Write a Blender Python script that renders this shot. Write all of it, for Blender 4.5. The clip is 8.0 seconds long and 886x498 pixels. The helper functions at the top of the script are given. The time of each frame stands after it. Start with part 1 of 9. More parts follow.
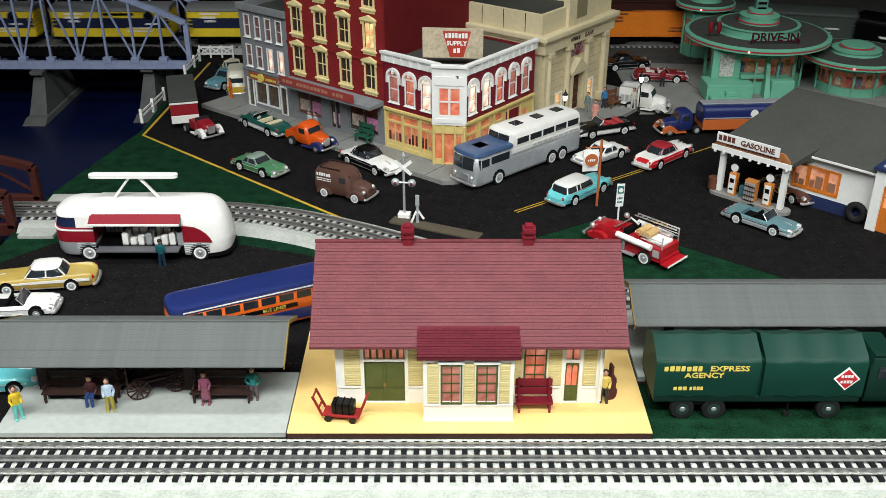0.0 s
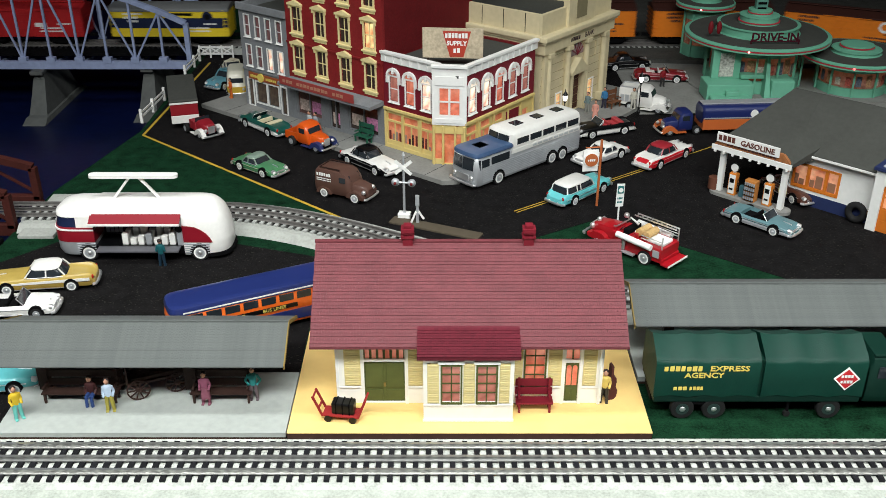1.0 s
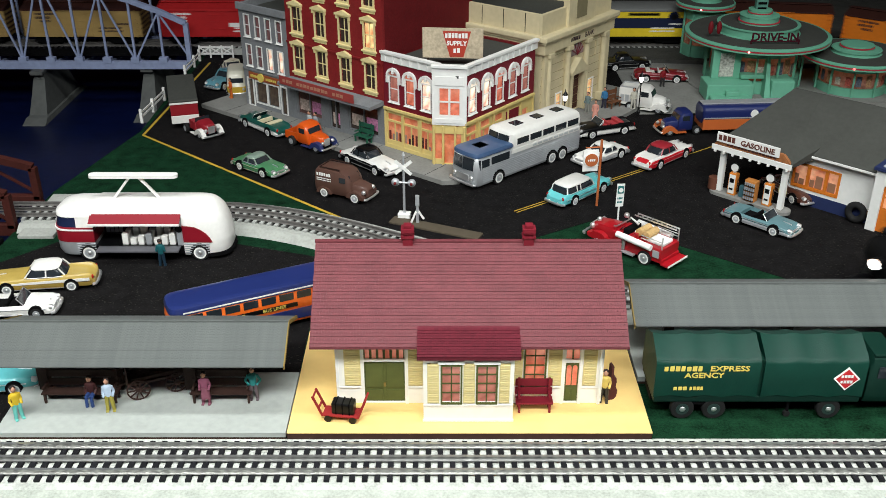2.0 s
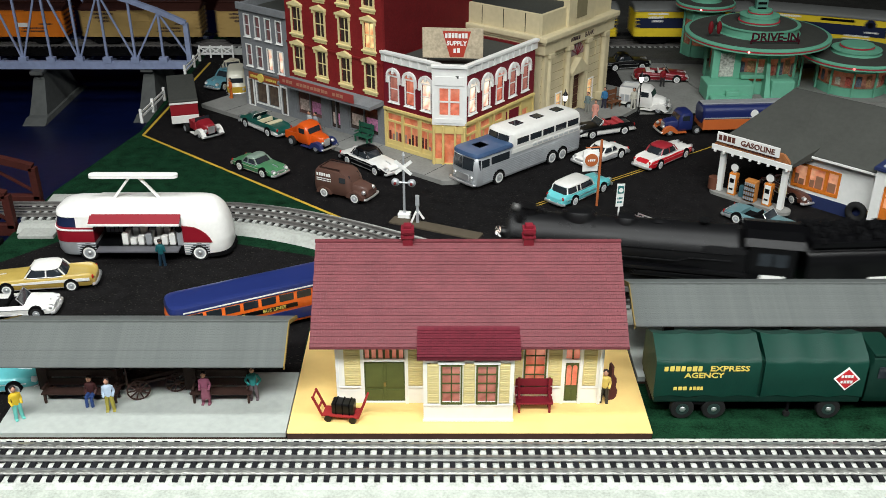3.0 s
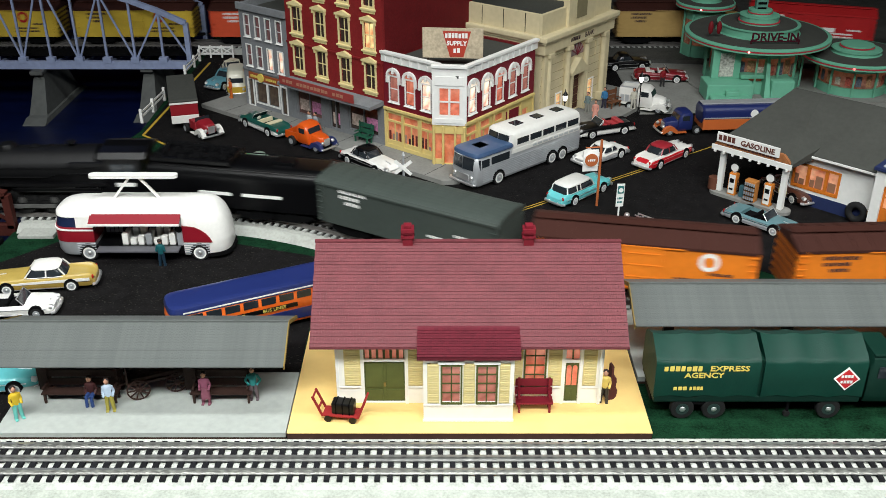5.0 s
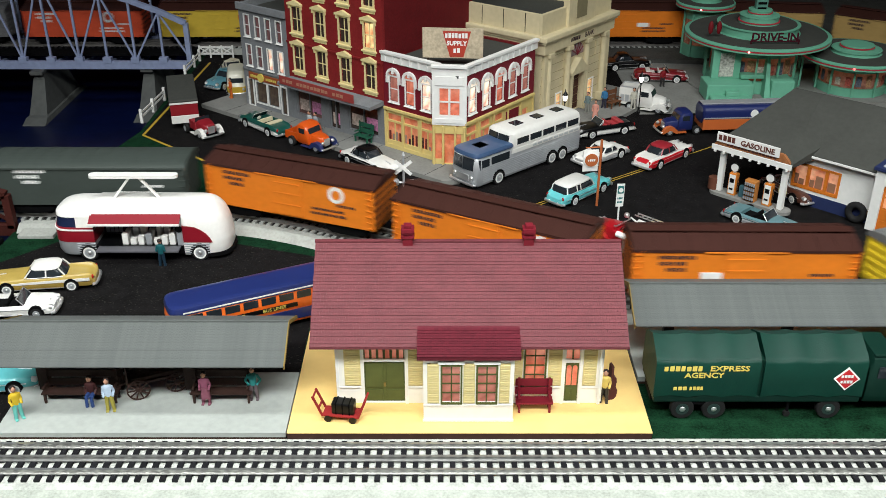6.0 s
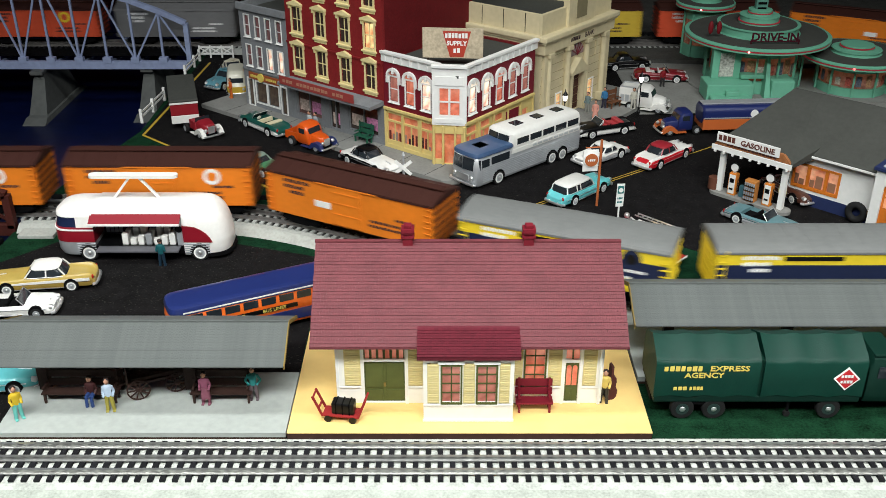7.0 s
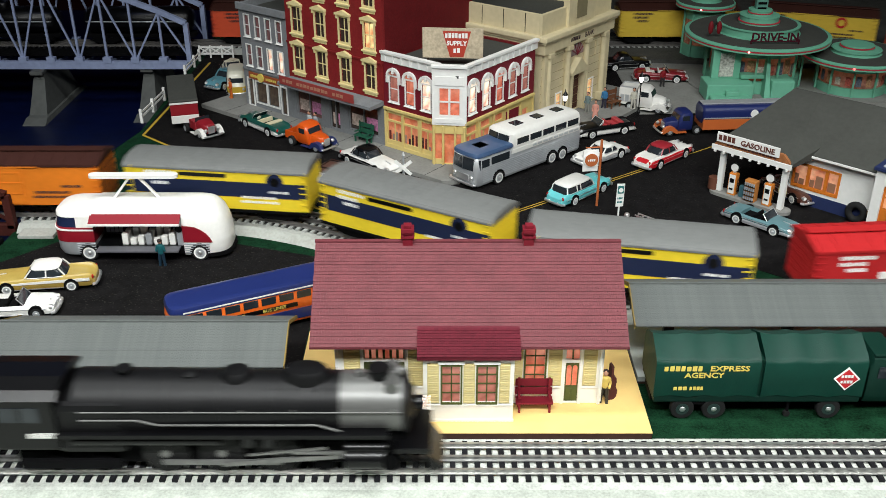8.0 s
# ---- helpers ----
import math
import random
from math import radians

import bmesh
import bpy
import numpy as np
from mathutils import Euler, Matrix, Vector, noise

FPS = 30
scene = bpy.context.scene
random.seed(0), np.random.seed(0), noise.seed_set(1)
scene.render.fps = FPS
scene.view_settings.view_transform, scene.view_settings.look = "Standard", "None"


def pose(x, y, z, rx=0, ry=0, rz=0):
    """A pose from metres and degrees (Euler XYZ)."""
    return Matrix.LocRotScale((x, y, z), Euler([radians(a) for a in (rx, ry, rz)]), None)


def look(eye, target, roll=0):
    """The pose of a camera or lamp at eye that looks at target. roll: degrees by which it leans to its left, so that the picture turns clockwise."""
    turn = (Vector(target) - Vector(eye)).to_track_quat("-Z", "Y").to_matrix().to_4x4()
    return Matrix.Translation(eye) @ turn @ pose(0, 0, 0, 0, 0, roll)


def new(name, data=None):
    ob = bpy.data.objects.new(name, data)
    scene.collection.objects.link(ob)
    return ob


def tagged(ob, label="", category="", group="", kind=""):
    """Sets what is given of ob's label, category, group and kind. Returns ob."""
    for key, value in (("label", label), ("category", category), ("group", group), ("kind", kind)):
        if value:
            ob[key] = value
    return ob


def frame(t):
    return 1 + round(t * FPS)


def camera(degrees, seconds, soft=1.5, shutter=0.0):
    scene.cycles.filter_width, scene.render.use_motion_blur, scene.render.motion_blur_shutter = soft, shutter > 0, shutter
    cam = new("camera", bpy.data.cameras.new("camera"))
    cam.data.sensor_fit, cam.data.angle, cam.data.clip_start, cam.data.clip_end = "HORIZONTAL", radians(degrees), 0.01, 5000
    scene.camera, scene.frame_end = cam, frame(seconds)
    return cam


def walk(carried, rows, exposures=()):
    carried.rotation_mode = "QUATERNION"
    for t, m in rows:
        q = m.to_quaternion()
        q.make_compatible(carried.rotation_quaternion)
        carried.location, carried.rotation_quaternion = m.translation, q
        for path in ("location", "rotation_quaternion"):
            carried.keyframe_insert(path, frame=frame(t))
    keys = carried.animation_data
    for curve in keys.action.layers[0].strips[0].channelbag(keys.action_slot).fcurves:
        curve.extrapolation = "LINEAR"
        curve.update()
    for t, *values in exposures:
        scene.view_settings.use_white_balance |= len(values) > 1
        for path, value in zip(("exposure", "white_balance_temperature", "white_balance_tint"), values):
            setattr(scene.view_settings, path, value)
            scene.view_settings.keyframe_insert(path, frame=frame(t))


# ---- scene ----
import functools

# Lengths below are centimetres of the model layout; CM turns them into metres.
CM = 0.01
cam = camera(49.5, 8.0, soft=0.85, shutter=0.5)
CAM_POSE = Matrix.Translation((0, 0, 53.4 * CM)) @ pose(0, 0, 0, 90 - 27.66, 0, 0)
walk(cam, [(0.0, CAM_POSE), (8.0, CAM_POSE)])

# ---- world and lamps ----
world = bpy.data.worlds.new("dark_room")
world.use_nodes = True
world.node_tree.nodes["Background"].inputs["Color"].default_value = (0.35, 0.4, 0.5, 1)
world.node_tree.nodes["Background"].inputs["Strength"].default_value = 0.004
scene.world = world


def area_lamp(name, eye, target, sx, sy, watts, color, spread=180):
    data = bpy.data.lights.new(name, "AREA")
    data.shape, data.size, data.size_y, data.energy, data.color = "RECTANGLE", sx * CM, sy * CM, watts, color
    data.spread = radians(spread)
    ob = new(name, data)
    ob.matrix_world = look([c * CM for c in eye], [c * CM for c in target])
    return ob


area_lamp("ceiling_lamp_over_track", (0, 62, 150), (0, 84, 0), 200, 16, 8.5, (0.97, 1.0, 0.99), 106)
area_lamp("ceiling_lamp_viewer_side", (0, -14, 122), (0, 62, 0), 220, 24, 14.6, (0.97, 1.0, 0.99), 90)
# Unseen blue lamp, added to tint the bridge and river.
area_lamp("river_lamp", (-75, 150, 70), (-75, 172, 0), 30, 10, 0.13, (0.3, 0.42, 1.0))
scene.view_settings.exposure = 0.0


# ---- materials ----
def mat(name, color, rough=0.5, metal=0.0, vary=0.12, grain=120.0, bump=0.0, fine=900.0, glow=0.0, glow_color=None, coat=0.0, rand=0.0, spec=None):
    m = bpy.data.materials.new(name)
    m.use_nodes = True
    nt = m.node_tree
    n, l = nt.nodes, nt.links
    b = n["Principled BSDF"]
    b.inputs["Roughness"].default_value, b.inputs["Metallic"].default_value = rough, metal
    b.inputs["Coat Weight"].default_value = coat
    b.inputs["Specular IOR Level"].default_value = spec if spec is not None else 0.5 if rough < 0.36 or metal else 0.18
    co = n.new("ShaderNodeTexCoord")
    big, small = n.new("ShaderNodeTexNoise"), n.new("ShaderNodeTexNoise")
    big.inputs["Scale"].default_value, small.inputs["Scale"].default_value = grain * 0.15, grain
    big.inputs["Detail"].default_value, small.inputs["Detail"].default_value = 4, 6
    add = n.new("ShaderNodeMath")
    add.operation = "ADD"
    for t in (big, small):
        l.new(co.outputs["Object"], t.inputs["Vector"])
    l.new(big.outputs["Fac"], add.inputs[0])
    l.new(small.outputs["Fac"], add.inputs[1])
    ramp = n.new("ShaderNodeMapRange")
    ramp.inputs["From Min"].default_value, ramp.inputs["From Max"].default_value = 0.65, 1.35
    ramp.inputs["To Min"].default_value, ramp.inputs["To Max"].default_value = 1 - vary, 1 + vary
    l.new(add.outputs[0], ramp.inputs["Value"])
    fac = ramp.outputs["Result"]
    if rand:
        info = n.new("ShaderNodeObjectInfo")
        r2 = n.new("ShaderNodeMapRange")
        r2.inputs["To Min"].default_value, r2.inputs["To Max"].default_value = 1 - rand, 1 + rand
        geo, mix, fr = n.new("ShaderNodeNewGeometry"), n.new("ShaderNodeMath"), n.new("ShaderNodeMath")
        mix.operation, fr.operation = "ADD", "FRACT"
        l.new(info.outputs["Random"], mix.inputs[0])
        l.new(geo.outputs["Random Per Island"], mix.inputs[1])
        l.new(mix.outputs[0], fr.inputs[0])
        l.new(fr.outputs[0], r2.inputs["Value"])
        mul = n.new("ShaderNodeMath")
        mul.operation = "MULTIPLY"
        l.new(fac, mul.inputs[0])
        l.new(r2.outputs["Result"], mul.inputs[1])
        fac = mul.outputs[0]
    sc = n.new("ShaderNodeVectorMath")
    sc.operation = "SCALE"
    sc.inputs[0].default_value = color[:3]
    l.new(fac, sc.inputs["Scale"])
    l.new(sc.outputs["Vector"], b.inputs["Base Color"])
    if bump:
        fn, bp = n.new("ShaderNodeTexNoise"), n.new("ShaderNodeBump")
        fn.inputs["Scale"].default_value, fn.inputs["Detail"].default_value = fine, 4
        bp.inputs["Strength"].default_value, bp.inputs["Distance"].default_value = bump, 0.0008
        l.new(co.outputs["Object"], fn.inputs["Vector"])
        l.new(fn.outputs["Fac"], bp.inputs["Height"])
        l.new(bp.outputs["Normal"], b.inputs["Normal"])
    if glow:
        b.inputs["Emission Color"].default_value = (*(glow_color or color)[:3], 1)
        b.inputs["Emission Strength"].default_value = glow
    return m


@functools.lru_cache(None)
def paint(r, g, b, rough=0.35, coat=0.3):
    return mat("paint", (r, g, b), rough, vary=0.06, grain=200, coat=coat)


@functools.lru_cache(None)
def plastic(r, g, b, rough=0.55):
    return mat("moulded_plastic", (r, g, b), rough, vary=0.1, grain=160, bump=0.1)


@functools.lru_cache(None)
def lit(r, g, b, power):
    m = mat("lit_window", (r * 0.5, g * 0.5, b * 0.5), 0.3, vary=0.35, grain=180, glow=power, glow_color=(r, g, b))
    n, l = m.node_tree.nodes, m.node_tree.links
    co, no, rp = n.new("ShaderNodeTexCoord"), n.new("ShaderNodeTexNoise"), n.new("ShaderNodeValToRGB")
    no.inputs["Scale"].default_value, no.inputs["Detail"].default_value = 75, 2
    lo, hi = rp.color_ramp.elements
    lo.position, hi.position = 0.36, 0.66
    lo.color = (r * 0.45, g * 0.35, b * 0.35, 1)
    hi.color = (1.0, min(1, g * 1.5 + 0.12), min(1, b * 1.5 + 0.12), 1)
    l.new(co.outputs["Object"], no.inputs["Vector"])
    l.new(no.outputs["Fac"], rp.inputs["Fac"])
    l.new(rp.outputs["Color"], n["Principled BSDF"].inputs["Emission Color"])
    return m


def grass_mat(name, c):
    return mat(name, c, 0.95, vary=0.75, grain=420, bump=1.0, fine=900, spec=0.05)


def asphalt_mat():
    m = mat("asphalt_felt", (0.009, 0.0084, 0.0086), 1.0, vary=0.45, grain=420, bump=0.8, fine=1500, spec=0.04)
    n, l = m.node_tree.nodes, m.node_tree.links
    b = n["Principled BSDF"]
    old = b.inputs["Base Color"].links[0].from_socket
    co, sp, rp, mx = n.new("ShaderNodeTexCoord"), n.new("ShaderNodeTexNoise"), n.new("ShaderNodeValToRGB"), n.new("ShaderNodeMixRGB")
    sp.inputs["Scale"].default_value, sp.inputs["Detail"].default_value = 480, 3
    rp.color_ramp.elements[0].position, rp.color_ramp.elements[1].position = 0.64, 0.72
    l.new(co.outputs["Object"], sp.inputs["Vector"])
    l.new(sp.outputs["Fac"], rp.inputs["Fac"])
    l.new(rp.outputs["Color"], mx.inputs["Fac"])
    l.new(old, mx.inputs["Color1"])
    mx.inputs["Color2"].default_value = (0.06, 0.055, 0.045, 1)
    l.new(mx.outputs["Color"], b.inputs["Base Color"])
    return m


ASPHALT = asphalt_mat()
GRASS = grass_mat("grass_mat_green", (0.0055, 0.028, 0.0125))
TABLE = mat("speckled_table_top", (0.4, 0.43, 0.38), 0.8, vary=0.3, grain=420, bump=0.3)
ROADBED = mat("grey_roadbed", (0.36, 0.37, 0.34), 0.85, vary=0.16, grain=300, bump=0.4)
BALLAST = mat("white_ballast_strip", (0.45, 0.47, 0.43), 0.85, vary=0.3, grain=450, bump=0.5)
TIE = mat("dark_tie", (0.008, 0.008, 0.01), 0.7, vary=0.3, grain=300, bump=0.3, rand=0.3)
TIE_GREY = mat("grey_tie", (0.34, 0.35, 0.33), 0.7, vary=0.2, grain=300, rand=0.2)
RAIL = mat("nickel_rail", (0.5, 0.5, 0.48), 0.34, 0.85, vary=0.12, grain=150)
RAIL_DULL = mat("weathered_rail", (0.2, 0.19, 0.18), 0.5, 0.5, vary=0.25, grain=150)
BED_DARK = mat("dark_ballast_bed", (0.045, 0.045, 0.043), 0.95, vary=0.35, grain=500, bump=0.5, spec=0.05)
RAIL_DARK = mat("blackened_centre_rail", (0.36, 0.36, 0.35), 0.4, 0.8, vary=0.2, grain=150)
CHROME = mat("chrome", (0.85, 0.85, 0.85), 0.3, 0.85, vary=0.05)
SILVER = mat("brushed_silver", (0.52, 0.54, 0.56), 0.38, 0.5, vary=0.1)
BLACK = mat("black_paint", (0.0025, 0.0025, 0.003), 0.3, vary=0.3, grain=150, spec=0.3)
MATT_BLACK = mat("matt_black", (0.0025, 0.0025, 0.003), 0.9, vary=0.3, grain=150, spec=0.1)
RUBBER = mat("rubber", (0.014, 0.014, 0.014), 0.75, vary=0.2, grain=300)
WHITE = mat("white_paint", (0.8, 0.8, 0.77), 0.4, vary=0.05, grain=150)
GLASS_DARK = mat("tinted_car_glass", (0.02, 0.025, 0.03), 0.06, vary=0.2)
GREY_STONE = mat("grey_pavement", (0.22, 0.22, 0.205), 0.85, vary=0.14, grain=250, bump=0.3)
CREAM_WALL = mat("cream_siding", (0.82, 0.81, 0.76), 0.6, vary=0.05, grain=120)
YELLOW_DECK = mat("yellow_platform_deck", (0.78, 0.54, 0.2), 0.6, vary=0.07, grain=60, bump=0.15)
BROWN_BASE = mat("dark_brown_plinth", (0.045, 0.022, 0.016), 0.6, vary=0.25, grain=200, bump=0.2)
SHINGLE = mat("red_shingle", (0.142, 0.034, 0.041), 0.5, vary=0.2, grain=320, rand=0.07, bump=0.35, spec=0.25)
SHINGLE_DEEP = mat("crimson_shingle", (0.105, 0.012, 0.021), 0.55, vary=0.14, grain=260, rand=0.12, bump=0.2)
SLATE = mat("grey_slate_roof", (0.1, 0.109, 0.105), 0.55, vary=0.12, grain=200, bump=0.3, rand=0.04)
OCHRE = mat("ochre_trim", (0.22, 0.15, 0.04), 0.6, vary=0.1)
CONCRETE = mat("pale_platform_concrete", (0.35, 0.375, 0.35), 0.75, vary=0.1, grain=150, bump=0.2)
DARK_WOOD = mat("dark_brown_wood", (0.035, 0.018, 0.014), 0.6, vary=0.3, grain=200, bump=0.3)
OLIVE = mat("olive_door_paint", (0.085, 0.1, 0.03), 0.5, vary=0.12, grain=120)
SHUTTER = mat("straw_shutter", (0.68, 0.58, 0.29), 0.55, vary=0.06, grain=150)
MAROON = mat("maroon_paint", (0.17, 0.012, 0.022), 0.5, vary=0.12, grain=150)
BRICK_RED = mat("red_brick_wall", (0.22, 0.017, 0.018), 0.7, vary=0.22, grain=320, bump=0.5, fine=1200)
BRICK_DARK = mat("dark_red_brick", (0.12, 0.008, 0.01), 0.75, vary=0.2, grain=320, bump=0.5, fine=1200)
STONE_TAN = mat("tan_bank_stone", (0.6, 0.52, 0.33), 0.7, vary=0.1, grain=120, bump=0.25)
STONE_TRIM = mat("straw_trim_stone", (0.78, 0.66, 0.33), 0.6, vary=0.1, grain=150, bump=0.15)
FACADE_GREY = mat("blue_grey_brick", (0.2, 0.21, 0.22), 0.75, vary=0.15, grain=320, bump=0.4)
MINT = mat("mint_green_plastic", (0.15, 0.42, 0.29), 0.5, vary=0.08, grain=100)
ROOF_GREY = mat("weathered_grey_roof", (0.06, 0.062, 0.055), 0.8, vary=0.12, grain=150, bump=0.3)
# Part of the blue in this paint stands for blue light.
BRIDGE = mat("bridge_paint_with_blue_light", (0.27, 0.32, 0.48), 0.5, vary=0.15, grain=120, bump=0.2)
RUST = mat("rust_red_bridge", (0.05, 0.012, 0.009), 0.65, vary=0.25, grain=200, bump=0.3)
PIER = mat("grey_bridge_pier", (0.1, 0.105, 0.1), 0.8, vary=0.18, grain=100, bump=0.4)
WATER = mat("dark_blue_water", (0.001, 0.004, 0.03), 0.35, vary=0.4, grain=40, bump=0.3, fine=60)
BACKDROP = mat("dark_maroon_curtain", (0.012, 0.0028, 0.003), 0.95, vary=0.4, grain=30, spec=0.02)
YELLOW_LINE = mat("yellow_road_tape", (0.46, 0.31, 0.035), 0.6, vary=0.2, grain=250)
LETTER_GOLD = mat("gold_lettering", (0.7, 0.55, 0.12), 0.5, vary=0.05)
LIT_ORANGE = lit(1.0, 0.22, 0.12, 0.42)
LIT_DIM = lit(0.8, 0.26, 0.19, 0.2)
LIT_WARM = lit(1.0, 0.5, 0.2, 1.1)
LIT_BRIGHT = lit(1.0, 0.62, 0.45, 1.2)
LAMP_GLOBE = lit(1.0, 0.9, 0.72, 3.0)
RED_LED = lit(1.0, 0.05, 0.05, 9.0)
HEADLIGHT = lit(1.0, 0.88, 0.66, 9.0)


# ---- mesh helpers ----
def B():
    return bmesh.new()


def box(bm, a, b, bev=0.0, m=None):
    r = bmesh.ops.create_cube(bm, size=1.0)
    vs = r["verts"]
    for v in vs:
        v.co = Vector([(a[i] + b[i]) / 2 + v.co[i] * (b[i] - a[i]) for i in range(3)])
    if bev:
        es = list({e for v in vs for e in v.link_edges})
        g = bmesh.ops.bevel(bm, geom=es, offset=bev, segments=2, affect="EDGES", profile=0.6)
        vs = list({v for f in g["faces"] for v in f.verts} | {v for v in vs if v.is_valid})
    if m is not None:
        bmesh.ops.transform(bm, matrix=m, verts=[v for v in vs if v.is_valid])
    return bm


def rod(bm, p, q, r, r2=None, n=12, caps=True):
    p, q = Vector(p), Vector(q)
    d = q - p
    m = Matrix.Translation((p + q) / 2) @ d.to_track_quat("Z", "Y").to_matrix().to_4x4()
    bmesh.ops.create_cone(bm, cap_ends=caps, segments=n, radius1=r, radius2=r if r2 is None else r2, depth=d.length, matrix=m)
    return bm


def beam(bm, p, q, w, h):
    """A square bar from p to q."""
    p, q = Vector(p), Vector(q)
    d = q - p
    m = Matrix.Translation((p + q) / 2) @ d.to_track_quat("X", "Z").to_matrix().to_4x4()
    return box(bm, (-d.length / 2, -w / 2, -h / 2), (d.length / 2, w / 2, h / 2), m=m)


def ball(bm, c, r, sz=(1, 1, 1), u=12, v=8):
    bmesh.ops.create_uvsphere(bm, u_segments=u, v_segments=v, radius=1.0, matrix=Matrix.Translation(c) @ Matrix.Diagonal((r * sz[0], r * sz[1], r * sz[2], 1)))
    return bm


def prism(bm, pts, lo, hi, axis="y"):
    """Extrudes a closed outline; axis y: pts are (x, z); axis x: (y, z); axis z: (x, y)."""
    place = {"x": lambda a, b, c: (c, a, b), "y": lambda a, b, c: (a, c, b), "z": lambda a, b, c: (a, b, c)}[axis]
    lower = [bm.verts.new(place(a, b, lo)) for a, b in pts]
    upper = [bm.verts.new(place(a, b, hi)) for a, b in pts]
    n = len(pts)
    bm.faces.new(lower)
    bm.faces.new(upper)
    for i in range(n):
        bm.faces.new((lower[i], lower[(i + 1) % n], upper[(i + 1) % n], upper[i]))
    bmesh.ops.recalc_face_normals(bm, faces=bm.faces)
    return bm


def loft(bm, loops):
    rows = [[bm.verts.new(p) for p in loop] for loop in loops]
    n = len(rows[0])
    for a, b in zip(rows, rows[1:]):
        for i in range(n):
            bm.faces.new((a[i], a[(i + 1) % n], b[(i + 1) % n], b[i]))
    bm.faces.new(rows[0])
    bm.faces.new(rows[-1])
    bmesh.ops.recalc_face_normals(bm, faces=bm.faces)
    return bm


def ring_lathe(bm, prof, n=40, c=(0, 0)):
    """Turns an (r, z) outline round the vertical through c."""
    loops = [[(c[0] + r * math.cos(2 * math.pi * i / n), c[1] + r * math.sin(2 * math.pi * i / n), z) for i in range(n)] for r, z in prof]
    return loft(bm, loops)


def arc(cx, cz, r, a0, a1, n=8, k=1.0):
    return [(cx + r * math.cos(radians(a0 + (a1 - a0) * i / n)), cz + k * r * math.sin(radians(a0 + (a1 - a0) * i / n))) for i in range(n + 1)]


def to_mesh(name, bm, material, smooth=False):
    for v in bm.verts:
        v.co *= CM
    if smooth:
        for f in bm.faces:
            f.smooth = True
        for e in bm.edges:
            if len(e.link_faces) == 2 and e.calc_face_angle(0) > radians(38):
                e.smooth = False
    me = bpy.data.meshes.new(name)
    bm.to_mesh(me)
    bm.free()
    me.materials.append(material)
    return me


def part(name, bm, material, parent=None, label="", smooth=False, m=None):
    me = bm if isinstance(bm, bpy.types.Mesh) else to_mesh(name, bm, material, smooth)
    ob = new(name, me)
    ob.parent = parent
    if m is not None:
        ob.matrix_basis = m
    return tagged(ob, label)


def at(x, y, z=0.0, rz=0.0, rx=0.0, ry=0.0):
    return pose(x * CM, y * CM, z * CM, rx, ry, rz)


def thing(name, m, label, category, group="", kind=""):
    ob = new(name)
    ob.empty_display_size = 0.02
    ob.matrix_basis = m
    return tagged(ob, label, category, group, kind)


def structure(name, bm, material, label="", category="", parent=None, smooth=False):
    return tagged(part(name, bm, material, parent, smooth=smooth), label, category, kind="structure")


def words(body, size, depth=0.02, bold=0.0):
    cu = bpy.data.curves.new("words", "FONT")
    cu.body, cu.size, cu.extrude, cu.offset, cu.align_x = body, size * CM, depth * CM, bold * CM, "CENTER"
    cu.resolution_u = 2
    ob = bpy.data.objects.new("words", cu)
    me = bpy.data.meshes.new_from_object(ob)
    bpy.data.objects.remove(ob)
    return me


def lettering(name, body, size, material, parent, m, bold=0.0, wide=1.0):
    me = words(body, size, bold=bold)
    for v in me.vertices:
        v.co.x *= wide
    me.materials.append(material)
    return part(name, me, material, parent, m=m)


def bars(spec, h, depth=0.03):
    """Rows of plain letter-sized bars: spec is a list of (x0, z, count, pitch)."""
    bm = B()
    for x0, z, count, pitch in spec:
        for i in range(count):
            x = x0 + i * pitch
            box(bm, (x, -depth, z), (x + pitch * (0.78 if i % 3 else 0.7), 0, z + h * (1.0 if i % 4 else 0.9)))
    return bm


# wheels share their meshes
@functools.lru_cache(None)
def tyre_mesh(r, w):
    bm = B()
    loops = []
    for y, k in ((-w / 2, 0.6), (-w / 2, 0.93), (-w * 0.36, 1.0), (w * 0.36, 1.0), (w / 2, 0.93), (w / 2, 0.6)):
        loops.append([(r * k * math.cos(2 * math.pi * i / 20), y, r * k * math.sin(2 * math.pi * i / 20)) for i in range(20)])
    return to_mesh("tyre", loft(bm, loops), RUBBER, True)


@functools.lru_cache(None)
def disc_mesh(r, w, material, n=18):
    bm = B()
    rod(bm, (0, -w / 2, 0), (0, w / 2, 0), r, n=n)
    return to_mesh("disc", bm, material, True)


@functools.lru_cache(None)
def hub_mesh(r, w):
    bm = B()
    ball(bm, (0, 0, 0), r, (1, w / 2 / r * 1.2, 1), 12, 6)
    return to_mesh("hubcap", bm, CHROME, True)


def wheel(parent, x, y, r, w=0.55, white=True, hub=True, rim=None):
    e = part("wheel", tyre_mesh(r, w), RUBBER, parent, m=at(x, y, r))
    if white:
        part("whitewall", disc_mesh(round(r * 0.76, 3), w + 0.03, WHITE), WHITE, e)
    part("rim", disc_mesh(round(r * 0.55, 3), w + 0.06, rim or SILVER), SILVER, e)
    if hub:
        part("hubcap", hub_mesh(round(r * 0.4, 3), w + 0.16), CHROME, e)
    return e


# ---- ground, road, pavement, water ----
def slab(name, pts, z0, z1, material, label, category, smooth=False):
    return structure(name, prism(B(), pts, z0, z1, "z"), material, label, category)


